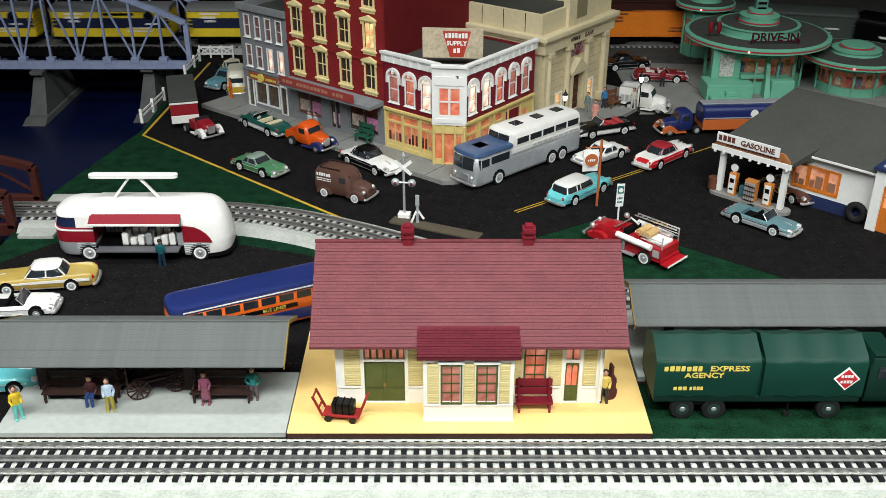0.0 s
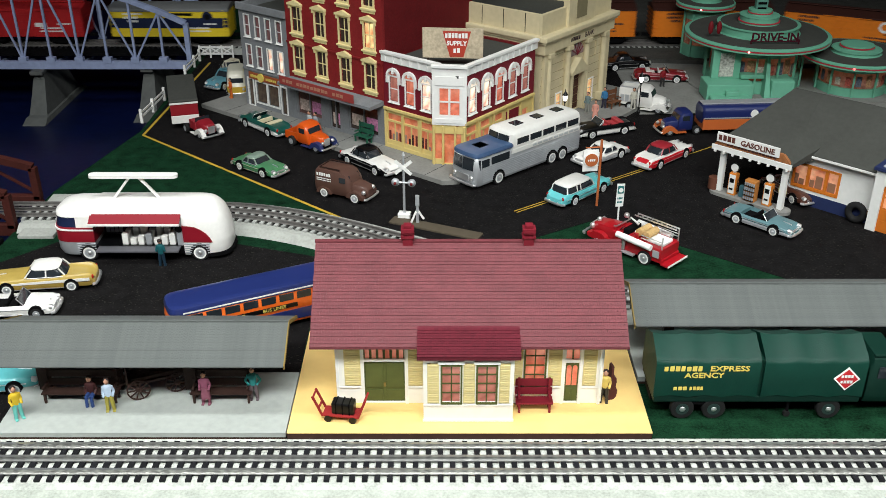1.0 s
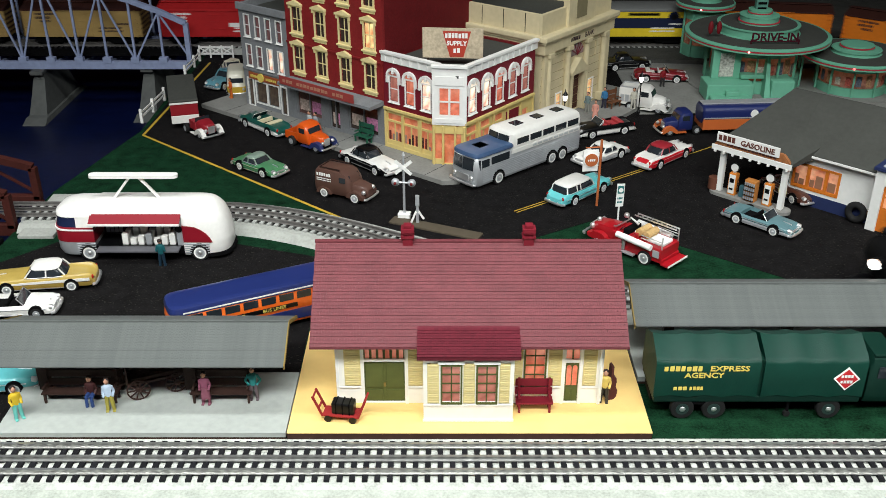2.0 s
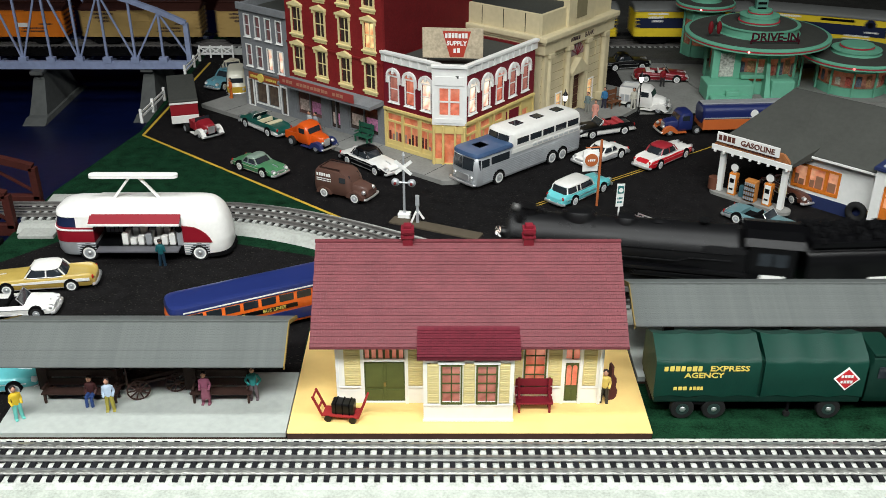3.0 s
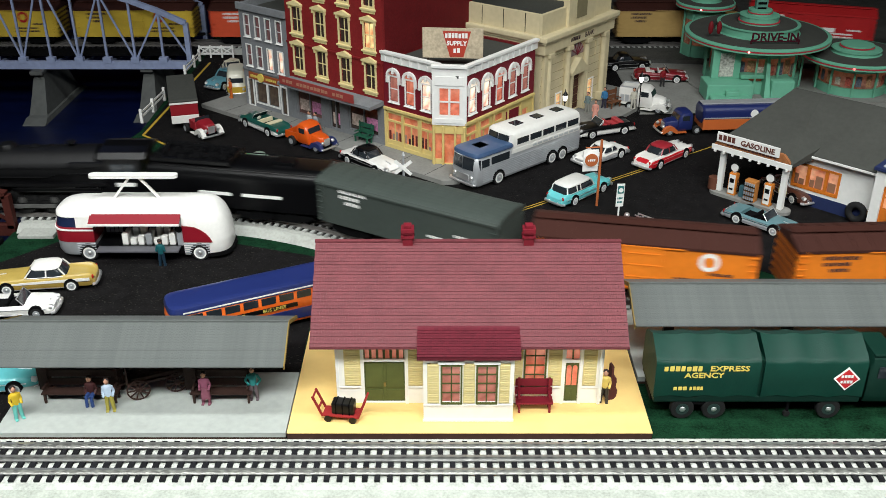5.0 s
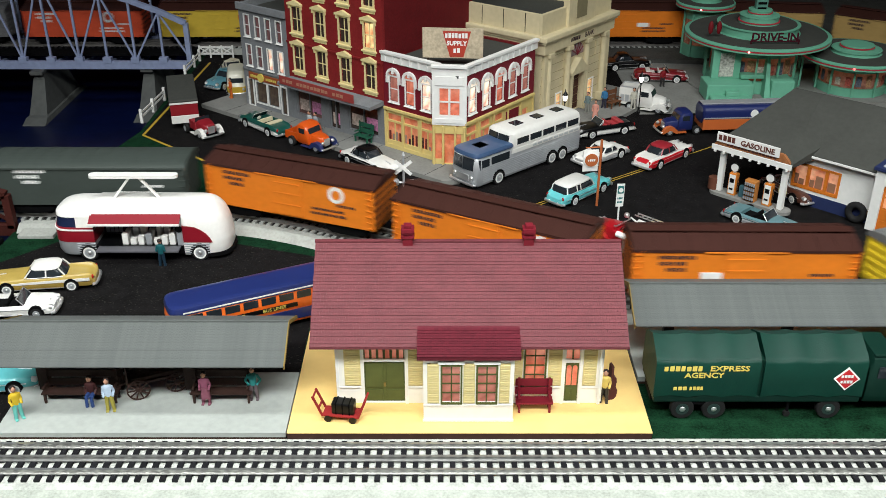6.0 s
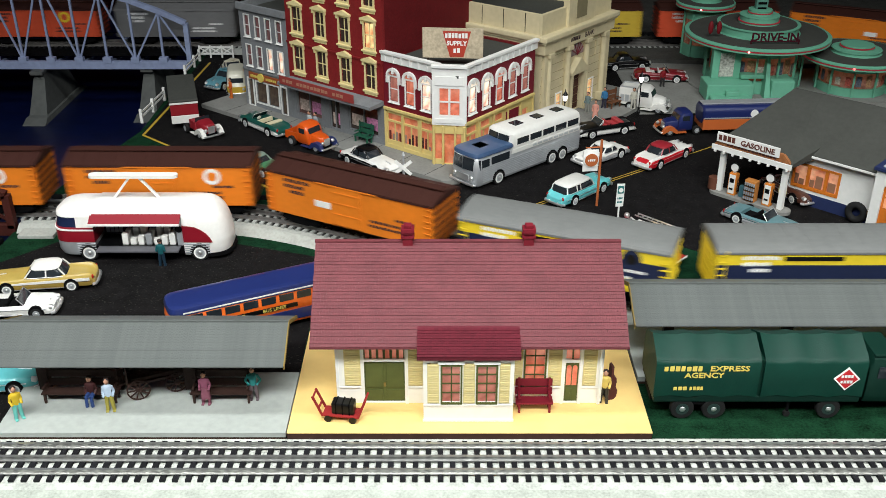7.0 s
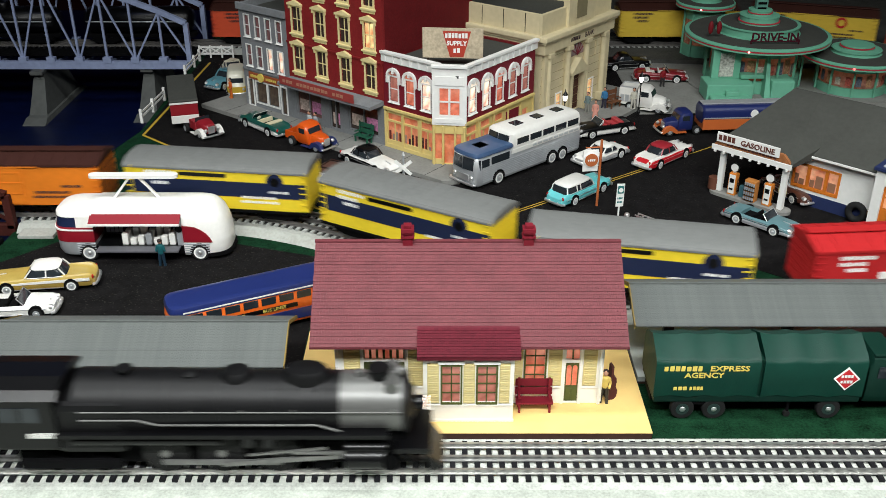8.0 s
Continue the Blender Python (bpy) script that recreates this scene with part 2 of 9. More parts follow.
slab("ground", [(-170, 20), (170, 20), (170, 290), (-47.5, 290), (-47.3, 179), (-47.2, 141.7), (-52.6, 118.5), (-53.5, 99), (-170, 99)], -12, 0, GRASS, "green grass-mat layout board with a cut bank", "ground")
slab("water", [(-260, 60), (-40, 60), (-40, 330), (-260, 330)], -13, -10.5, WATER, "dark blue river water below the bridges", "water")
slab("table_edge", [(-170, 21), (170, 21), (170, 65.9), (-170, 65.9)], 0.0, 0.04, TABLE, "pale speckled table top along the front track", "table top")
slab("road_front", [(-95, 66.2), (-13.7, 66.2), (-13.9, 99.5), (-24.5, 103), (-46, 104.4), (-51.5, 98.5), (-95, 97)], 0.0, 0.06, ASPHALT, "black felt asphalt yard behind the platform", "road")
slab("road_main", [(-46.6, 140.2), (-12, 109), (-5, 104.2), (11, 104.6), (19.3, 109.8), (39.2, 94.3), (130, 84), (130, 152), (60, 152), (33, 192), (-30, 192), (-46.0, 184)], 0.0, 0.06, ASPHALT, "black felt asphalt streets of the town", "road")
slab("parking_lot", [(32, 149), (46, 150), (56, 134), (140, 150), (140, 172), (32, 178)], 0.06, 0.16, GREY_STONE, "grey concrete forecourt of the drive-in", "pavement")
slab("embankment", [(26, 179), (140, 166), (150, 230), (26, 230)], 0.0, 0.9, mat("dark_ballast", (0.06, 0.06, 0.055), 0.9, vary=0.3, grain=300, bump=0.5), "dark ballast embankment of the rear track", "embankment")

BLOCK = at(2.115, 125.24, 0, 51.5)


def road_line(name, pts, w, material, label):
    bm = B()
    for (xa, ya), (xb, yb) in zip(pts, pts[1:]):
        beam(bm, (xa, ya, 0.075), (xb, yb, 0.075), w, 0.03)
    return structure(name, bm, material, label, "road marking")


road_line("road_line_yellow", [(-12.3, 109.6), (-46.3, 139.6), (-44.2, 178)], 0.42, YELLOW_LINE, "yellow tape line along the kerbless road")
road_line("road_line_centre", [(9.2, 112.3), (28.5, 126.4)], 0.14, YELLOW_LINE, "thin yellow centre line")
road_line("road_line_centre", [(9.5, 111.9), (28.8, 126.0)], 0.14, YELLOW_LINE, "thin yellow centre line")
road_line("road_line_centre", [(31.0, 128.0), (44.0, 137.5)], 0.16, YELLOW_LINE, "thin yellow centre line")


# ---- tracks ----
def path_a(x):
    u = min(1, max(0, (x + 30) / 56))
    return 110.5 - 22.2 * (3 * u * u - 2 * u ** 3)


def path_points(kind):
    """Centre lines as lists of (x, y), in the direction of travel; the loop is closed."""
    if kind == "front":
        return [(x, 63.05) for x in np.arange(-190, 190, 0.5)]
    pts = [(x, 187.6) for x in np.arange(-200, 56, 0.5)]
    pts += [(56 + 49.65 * math.sin(a), 137.95 + 49.65 * math.cos(a)) for a in np.arange(0, 0.87, 0.01)]
    (xa, ya), (xb, yb), (da, db) = pts[-1], (50, 88.3), ((49, -57), (-68, 0))
    for u in np.arange(0.02, 1.0, 0.02):
        a, b, c, d = 2 * u ** 3 - 3 * u * u + 1, u ** 3 - 2 * u * u + u, 3 * u * u - 2 * u ** 3, u ** 3 - u * u
        pts.append((a * xa + b * da[0] + c * xb + d * db[0], a * ya + b * da[1] + c * yb + d * db[1]))
    pts += [(x, path_a(x)) for x in np.arange(50, -200, -0.5)]
    return pts + [(-200 - 38.55 * math.sin(a), 149.05 - 38.55 * math.cos(a)) for a in np.arange(0, math.pi + 0.005, 0.01)]


class Path:
    def __init__(self, kind):
        self.p = np.array(path_points(kind))
        self.s = np.r_[0, np.cumsum(np.hypot(*np.diff(self.p, axis=0).T))]
        self.closed = kind == "loop"

    def at(self, s):
        s = s % self.s[-1] if self.closed else s
        return np.interp(s, self.s, self.p[:, 0]), np.interp(s, self.s, self.p[:, 1])

    def near(self, x, y):
        return float(self.s[np.argmin(np.hypot(self.p[:, 0] - x, self.p[:, 1] - y))])


LOOP, FRONT = Path("loop"), Path("front")


def rails(name, path, s0, s1, z, bright, dark, gauge=3.3, step=1.5):
    for off, material, kind in ((-gauge / 2, bright, "outer_rail"), (0, dark, "centre_rail"), (gauge / 2, bright, "outer_rail")):
        loops = []
        for s in np.arange(s0, s1 + step, step):
            (x, y), (xb, yb) = path.at(s), path.at(s + 0.4)
            t = Vector((xb - x, yb - y, 0)).normalized()
            n = Vector((-t.y, t.x, 0))
            c = Vector((x, y, 0)) + n * off
            prof = ((-0.22, 0), (-0.2, 0.07), (-0.05, 0.1), (-0.05, 0.32), (-0.12, 0.36), (-0.12, 0.46), (0.12, 0.46), (0.12, 0.36), (0.05, 0.32), (0.05, 0.1), (0.2, 0.07), (0.22, 0))
            loops.append([c + n * a + Vector((0, 0, z + b)) for a, b in prof])
        part(kind, loft(B(), loops), material, name)


def tie_mesh(material, w=0.46, l=5.0, h=0.26):
    return to_mesh("tie", box(B(), (-w / 2, -l / 2, 0), (w / 2, l / 2, h), 0.03), material)


def track(label, path, s0, s1, z, pitch, material, ends, picked, tie_len=5.0):
    """Ties as parts within the stretch picked, the rest joined."""
    base = tagged(new("track"), label, "railway track", kind="structure")
    rails(base, path, s0, s1, z + 0.26, *((RAIL_DULL, RAIL_DULL) if path.closed else (RAIL, RAIL_DARK)))
    me = tie_mesh(material, l=tie_len)
    rest, dark = B(), B()
    count = 0
    for s in np.arange(s0, s1, pitch):
        (x, y), (xb, yb) = path.at(s), path.at(s + 0.2)
        a = math.degrees(math.atan2(yb - y, xb - x)) + random.uniform(-0.6, 0.6)
        m = at(x, y, z, a)
        if picked[0] <= x <= picked[1] and y < 125 and count < 295:
            part("tie", me, material, base, m=m)
            count += 1
        else:
            # ties on the bridges get the dark material in place of shade
            box(dark if path.closed and x < -47 else rest, (-0.23, -tie_len / 2, 0), (0.23, tie_len / 2, 0.26), m=Matrix.Translation((x, y, z)) @ pose(0, 0, 0, 0, 0, a))
    tagged(part("joined_ties", rest, material, base), kind="stuff")
    if path.closed:
        tagged(part("joined_ties", dark, TIE, base), "ties on the bridges, darkened to stand for shade", kind="stuff")
    else:
        dark.free()
    return base


def roadbed(name, path, s0, s1, half, z, material, label, shoulder=1.0):
    loops = []
    for s in np.arange(s0, s1, 2.0):
        (x, y), (xb, yb) = path.at(s), path.at(s + 0.4)
        t = Vector((xb - x, yb - y, 0)).normalized()
        n = Vector((-t.y, t.x, 0))
        c = Vector((x, y, 0))
        loops.append([c + n * a + Vector((0, 0, b)) for a, b in ((-half - shoulder, 0.002), (-half, z), (half, z), (half + shoulder, 0.002))])
    return structure(name, loft(B(), loops), material, label, "roadbed")


roadbed("roadbed_front", FRONT, 60, 320, 3.0, 0.16, BALLAST, "white ballast strip under the front track", 0.3)
track("three-rail track with dark ties on white ballast", FRONT, 60, 320, 0.16, 1.03, TIE, None, (-44, 44))
roadbed("roadbed_loop", LOOP, LOOP.near(-47, 187.6), LOOP.near(-53, 110.5), 3.2, 0.75, ROADBED, "grey moulded roadbed with sloping shoulder", 1.3)
roadbed("ballast_bed", LOOP, LOOP.near(-47, 187.6), LOOP.near(-53, 110.5), 2.2, 0.765, BED_DARK, "dark ballast between the ties", 0.1)
roadbed("roadbed_loop", LOOP, LOOP.near(-152, 110.5), LOOP.s[-1] - 0.5, 3.2, 0.75, ROADBED, "grey moulded roadbed beyond the river", 1.3)
track("three-rail track on grey roadbed in a closed loop", LOOP, 0, LOOP.s[-1] - 0.5, 0.75, 1.06, TIE_GREY, None, (-53, 12))
slab("ground_far_bank", [(-300, 98), (-150, 98), (-150, 290), (-300, 290)], -12, 0, GRASS, "green far bank of the river", "ground")
# timber crossing boards where the road meets the track
crossing = thing("grade_crossing", at(-3.5, 102.6, 0.0, -24), "brown timber grade crossing ramp beside the track", "crossing")
for k, (a, b) in enumerate((((-5.6, 4.3), (6.5, 6.2)), ((-6.5, -6.2), (5.6, -4.3)))):
    part("board", box(B(), (a[0], a[1], 0), (b[0], b[1], 0.3), 0.08), DARK_WOOD if k else mat("crossing_tan", (0.08, 0.065, 0.045), 0.85), crossing)


# ---- bridges ----
def truss(name, m, length, h, width, panels, material, label, arched, sides):
    g = thing(name, m, label, "bridge")
    xs = [length * i / panels for i in range(panels + 1)]
    top = [h * (1 - (abs(2 * i / panels - 1)) ** 2.2 * 0.55) if arched else h for i in range(panels + 1)]
    for y in sides:
        part("bottom_chord", box(B(), (0, y - 0.5, 0), (length, y + 0.5, 1.5), 0.08), material, g)
        for i in range(1, panels):
            part("post", beam(B(), (xs[i], y, 1.4), (xs[i], y, top[i]), 0.4, 0.42), material, g)
        pts = [(xs[0] + 0.4, 1.0)] + [(xs[0] + 0.4, top[0])] + [(xs[i], top[i]) for i in range(1, panels)] + [(xs[-1] - 0.4, top[-1]), (xs[-1] - 0.4, 1.0)]
        for a, b in zip(pts, pts[1:]):
            part("top_chord", beam(B(), (a[0], y, a[1]), (b[0], y, b[1]), 1.0, 0.9), material, g)
        for i in range(panels):
            lo, hi = (i, i + 1) if i % 2 else (i + 1, i)
            part("diagonal", beam(B(), (xs[lo], y, 1.5), (xs[hi], y, top[hi] - 0.3), 0.3, 0.34), material, g)
            part("gusset_plate", box(B(), (xs[i] - 0.8, y - 0.62, 1.2), (xs[i] + 0.8, y + 0.62, 2.3), 0.1), material, g)
    for x in xs:
        part("cross_beam", box(B(), (x - 0.3, min(sides), 0.1), (x + 0.3, max(sides), 0.8)), material, g)
        if min(top) > 9:
            part("top_strut", beam(B(), (x, min(sides), h), (x, max(sides), h), 0.3, 0.3), material, g)
    return g


truss("steel_truss_bridge", at(-150, 179.6, -1.6), 102, 19.5, 12, 19, BRIDGE, "grey-blue painted steel truss railway bridge over the river, blue light in its colour", True, (0, 14.0))
# Black deck plate put in for the shade inside the truss.
structure("bridge_deck", box(B(), (-151, 182.0, 0.2), (-47.4, 191.4, 0.68)), MATT_BLACK, "deck of the truss bridge, black to stand for shade inside it", "bridge deck")


def pier(x, y):
    g = thing("bridge_pier", at(x, y, -10.5), "tapered grey concrete bridge pier standing in water", "bridge pier", "piers of the truss bridge")
    part("shaft", loft(B(), [[(a * w, b * d, z) for a, b in ((-1, -1), (1, -1), (1, 1), (-1, 1))] for w, d, z in ((2.2, 12.0, 0.0), (2.0, 10.0, 0.9), (1.7, 9.0, 1.1), (0.95, 5.0, 8.2))]), PIER, g)
    part("cap", box(B(), (-1.2, -6.6, 8.2), (1.2, 6.6, 8.9), 0.12), PIER, g)


pier(-77.5, 184)
pier(-57.0, 186)
truss("rust_red_truss_bridge", at(-152, 107, -0.6), 99, 12.0, 9, 11, RUST, "rust-red plate truss bridge on the loop track", True, (0, 8.6))
structure("abutment", box(B(), (-58, 98, -10.5), (-53.6, 104.5, 0.3), 0.2), MATT_BLACK, "black bridge abutment", "abutment")
structure("abutment", box(B(), (-52.0, 104.6, -10.5), (-47.6, 117, 0.4), 0.1), ROADBED, "grey end of the roadbed at the bridge", "abutment")


# ---- room shell ----
structure("wall_back", box(B(), (-300, 262, -60), (300, 270, 230)), BACKDROP, "dark maroon wall behind the layout", "wall")
structure("wall_left", box(B(), (-308, -150, -60), (-300, 270, 230)), BACKDROP, "dark side wall", "wall")
structure("wall_right", box(B(), (300, -150, -60), (308, 270, 230)), BACKDROP, "dark side wall", "wall")
structure("wall_front", box(B(), (-300, -158, -60), (300, -150, 230)), mat("room_wall_dim", (0.2, 0.19, 0.17), 0.9), "plain room wall", "wall")
structure("ceiling", box(B(), (-300, -150, 230), (300, 262, 236)), mat("room_ceiling", (0.3, 0.3, 0.28), 0.9), "plain ceiling", "ceiling")
structure("floor", box(B(), (-300, -150, -66), (300, 262, -60)), mat("room_floor", (0.05, 0.045, 0.04), 0.8), "dark room floor", "floor")


# ---- rolling stock; each is built along x with its front at +x, origin on the rail head at mid length ----
@functools.lru_cache(None)
def rail_wheel_mesh():
    bm = B()
    rod(bm, (0, -0.25, 0), (0, 0.12, 0), 0.8, n=20)
    rod(bm, (0, 0.12, 0), (0, 0.2, 0), 0.95, n=20)
    return to_mesh("wheel", bm, MATT_BLACK, True)


@functools.lru_cache(None)
def side_frame_mesh():
    bm = prism(B(), [(-2.9, 0.9), (-2.6, 1.35), (-1.0, 1.3), (-0.7, 1.6), (0.7, 1.6), (1.0, 1.3), (2.6, 1.35), (2.9, 0.9), (1.9, 0.55), (0.9, 0.35), (-0.9, 0.35), (-1.9, 0.55)], -0.15, 0.15, "y")
    return to_mesh("side_frame", bm, MATT_BLACK)


def truck(parent, x):
    bol = part("truck", box(B(), (-0.6, -2.4, 0.9), (0.6, 2.4, 1.7), 0.1), MATT_BLACK, parent, m=at(x, 0, 0))
    for y in (-2.35, 2.35):
        part("side_frame", side_frame_mesh(), MATT_BLACK, bol, m=at(0, y, 0))
    for dx in (-1.9, 1.9):
        for y in (-1.65, 1.65):
            part("wheel", rail_wheel_mesh(), MATT_BLACK, bol, m=at(dx, y, 0.85, 0 if y < 0 else 180))


def roof_outline(hw, z0, z1, arched):
    if arched:
        return [(-hw, z0 - 0.25), (-hw, z0)] + [(-hw * math.cos(radians(a)), z0 + (z1 - z0) * math.sin(radians(a))) for a in range(20, 161, 14)] + [(hw, z0), (hw, z0 - 0.25)]
    return [(-hw, z0 - 0.3), (-hw, z0), (0, z1), (hw, z0), (hw, z0 - 0.3)]


@functools.lru_cache(None)
def rung_mesh(material):
    return to_mesh("rung", box(B(), (-0.4, -0.05, 0), (0.4, 0.06, 0.12)), material)


@functools.lru_cache(None)
def end_rib_mesh(material):
    return to_mesh("end_rib", box(B(), (-0.09, -2.75, 0), (0.09, 2.75, 0.38), 0.05), material)


def boxcar(label, body, roof, length=22.6, z1=7.6, stripe=None, lower=None, logo=None, ink=None, logo_x=5.0, logo_m=None, arched=False, door=True, block=None):
    g = thing("boxcar", at(0, 0, 0), label, "boxcar", "cars of the freight train")
    h, w, z0 = length / 2, 3.05, 1.7
    part("underframe", box(B(), (-h + 0.2, -1.5, 1.2), (h - 0.2, 1.5, 1.9), 0.1), MATT_BLACK, g)
    part("body", box(B(), (-h, -w, z0), (h, w, z1), 0.1), body, g)
    part("roof", prism(B(), roof_outline(w + 0.14, z1, z1 + 0.75, arched), -h - 0.12, h + 0.12, "x"), roof, g)
    bm = B()
    for i in range(13):
        x = -h + 0.5 + (length - 1.0) * i / 12
        if arched:
            prism(bm, roof_outline(w + 0.17, z1 + 0.02, z1 + 0.8, True), x - 0.1, x + 0.1, "x")
        else:
            for sgn in (-1, 1):
                beam(bm, (x, sgn * (w + 0.1), z1 + 0.03), (x, 0, z1 + 0.78), 0.16, 0.1)
    tagged(part("roof_ribs", bm, roof, g))
    if not arched:
        part("roof_walk", box(B(), (-h, -0.6, z1 + 0.82), (h, 0.6, z1 + 0.95), 0.02), roof, g)
    for sgn in (-1, 1):
        if stripe:
            part("stripe", box(B(), (-h + 0.05, sgn * (w + 0.015) - 0.02, z0 + 1.75), (h - 0.05, sgn * (w + 0.015) + 0.02, z0 + 3.7)), stripe, g, "navy stripe")
            part("side_sill", box(B(), (-h, sgn * (w + 0.04) - 0.06, z0 - 0.25), (h, sgn * (w + 0.04) + 0.06, z0 + 0.1)), MATT_BLACK, g)
            part("door_slot", box(B(), (-1.4, sgn * (w + 0.03) - 0.03, z1 - 1.0), (4.6, sgn * (w + 0.03) + 0.03, z1 - 0.55)), BLACK, g, "black upper slot")
        if lower:
            part("side_sill", box(B(), (-h, sgn * (w + 0.04) - 0.05, z0 - 0.3), (h, sgn * (w + 0.04) + 0.05, z0 + 0.12)), lower, g)
        if door:
            d = part("door", box(B(), (-2.0, sgn * (w + 0.08) - 0.08, z0 + 0.25), (2.0, sgn * (w + 0.08) + 0.08, z1 - 0.35), 0.05), body, g)
            part("door_rail", box(B(), (-4.2, sgn * (w + 0.14) - 0.08, z1 - 0.33), (4.2, sgn * (w + 0.14) + 0.08, z1 - 0.2)), body, g)
            for zz in (z0 + 1.6, z0 + 3.0, z0 + 4.3):
                part("door_bar", box(B(), (-1.9, sgn * (w + 0.18) - 0.04, zz), (1.9, sgn * (w + 0.18) + 0.04, zz + 0.12)), body, d)
        for x in (-h + 0.5, h - 0.5):
            lad = part("ladder", box(B(), (-0.46, -0.04, 0), (-0.38, 0.04, 5.0)), body, g, m=at(x, sgn * (w + 0.12), z0 + 0.3))
            for i in range(7):
                part("rung", rung_mesh(body), body, lad, m=at(0, 0, i * 0.74))
        turn = Matrix.Identity(4) if sgn < 0 else pose(0, 0, 0, 0, 0, 180)
        if logo:
            k = part("emblem", disc_mesh(1.05, 0.06, logo), logo, g, m=turn @ at(logo_x, -(w + 0.05), z0 + 3.9))
            part("emblem_centre", disc_mesh(0.6, 0.09, logo_m or body), body, k)
        if ink:
            for spec, hh in (([(-8.8, z0 + 4.3, 9, 0.42), (-8.8, z0 + 3.6, 7, 0.42), (-8.0, z0 + 2.9, 5, 0.42)], 0.42), ([(3.2, z0 + 1.6, 11, 0.4), (3.0, z0 + 1.0, 12, 0.4), (6.6, z0 + 2.4, 7, 0.36)], 0.32)):
                part("lettering", bars(spec, hh), ink, g, m=turn @ at(0, -(w + 0.01), 0))
        if block:
            part("placard", box(B(), (-0.2 + 2.4, sgn * (w + 0.03) - 0.02, z0 + 2.0), (4.4, sgn * (w + 0.03) + 0.02, z0 + 2.8)), block, g)
    for i in range(6):
        for sgn in (-1, 1):
            part("end_rib", end_rib_mesh(roof if not stripe else body), body, g, m=at(sgn * h, 0, z0 + 0.5 + i * 0.88))
    for x in (-h + 4.2, h - 4.2):
        truck(g, x)
    for sgn in (-1, 1):
        part("coupler", box(B(), (sgn * h - 1.5 if sgn < 0 else h, -0.3, 1.2), (-h if sgn < 0 else h + 1.5, 0.3, 1.75), 0.08), MATT_BLACK, g)
    return g


def tank_car():
    g = thing("tank_car", at(0, 0, 0), "black cylindrical tank car with silver band", "tank car", "cars of the freight train")
    bm = B()
    loops = [[(x, r * math.cos(2 * math.pi * i / 24), 4.4 + r * math.sin(2 * math.pi * i / 24)) for i in range(24)] for x, r in ((-10.6, 0.8), (-10.2, 2.0), (-9.4, 2.6), (9.4, 2.6), (10.2, 2.0), (10.6, 0.8))]
    part("tank", loft(bm, loops), BLACK, g, smooth=True)
    part("underframe", box(B(), (-10.8, -1.6, 1.2), (10.8, 1.6, 1.9), 0.1), MATT_BLACK, g)
    part("dome", ring_lathe(B(), [(1.3, 6.2), (1.3, 7.6), (1.0, 8.0), (0.2, 8.1)], 20), BLACK, g, smooth=True)
    for sgn in (-1, 1):
        part("handrail", rod(B(), (-9.6, sgn * 2.75, 4.6), (9.6, sgn * 2.75, 4.6), 0.12, n=8), SILVER, g)
    for x in (-6.6, 6.6):
        truck(g, x)
    return g


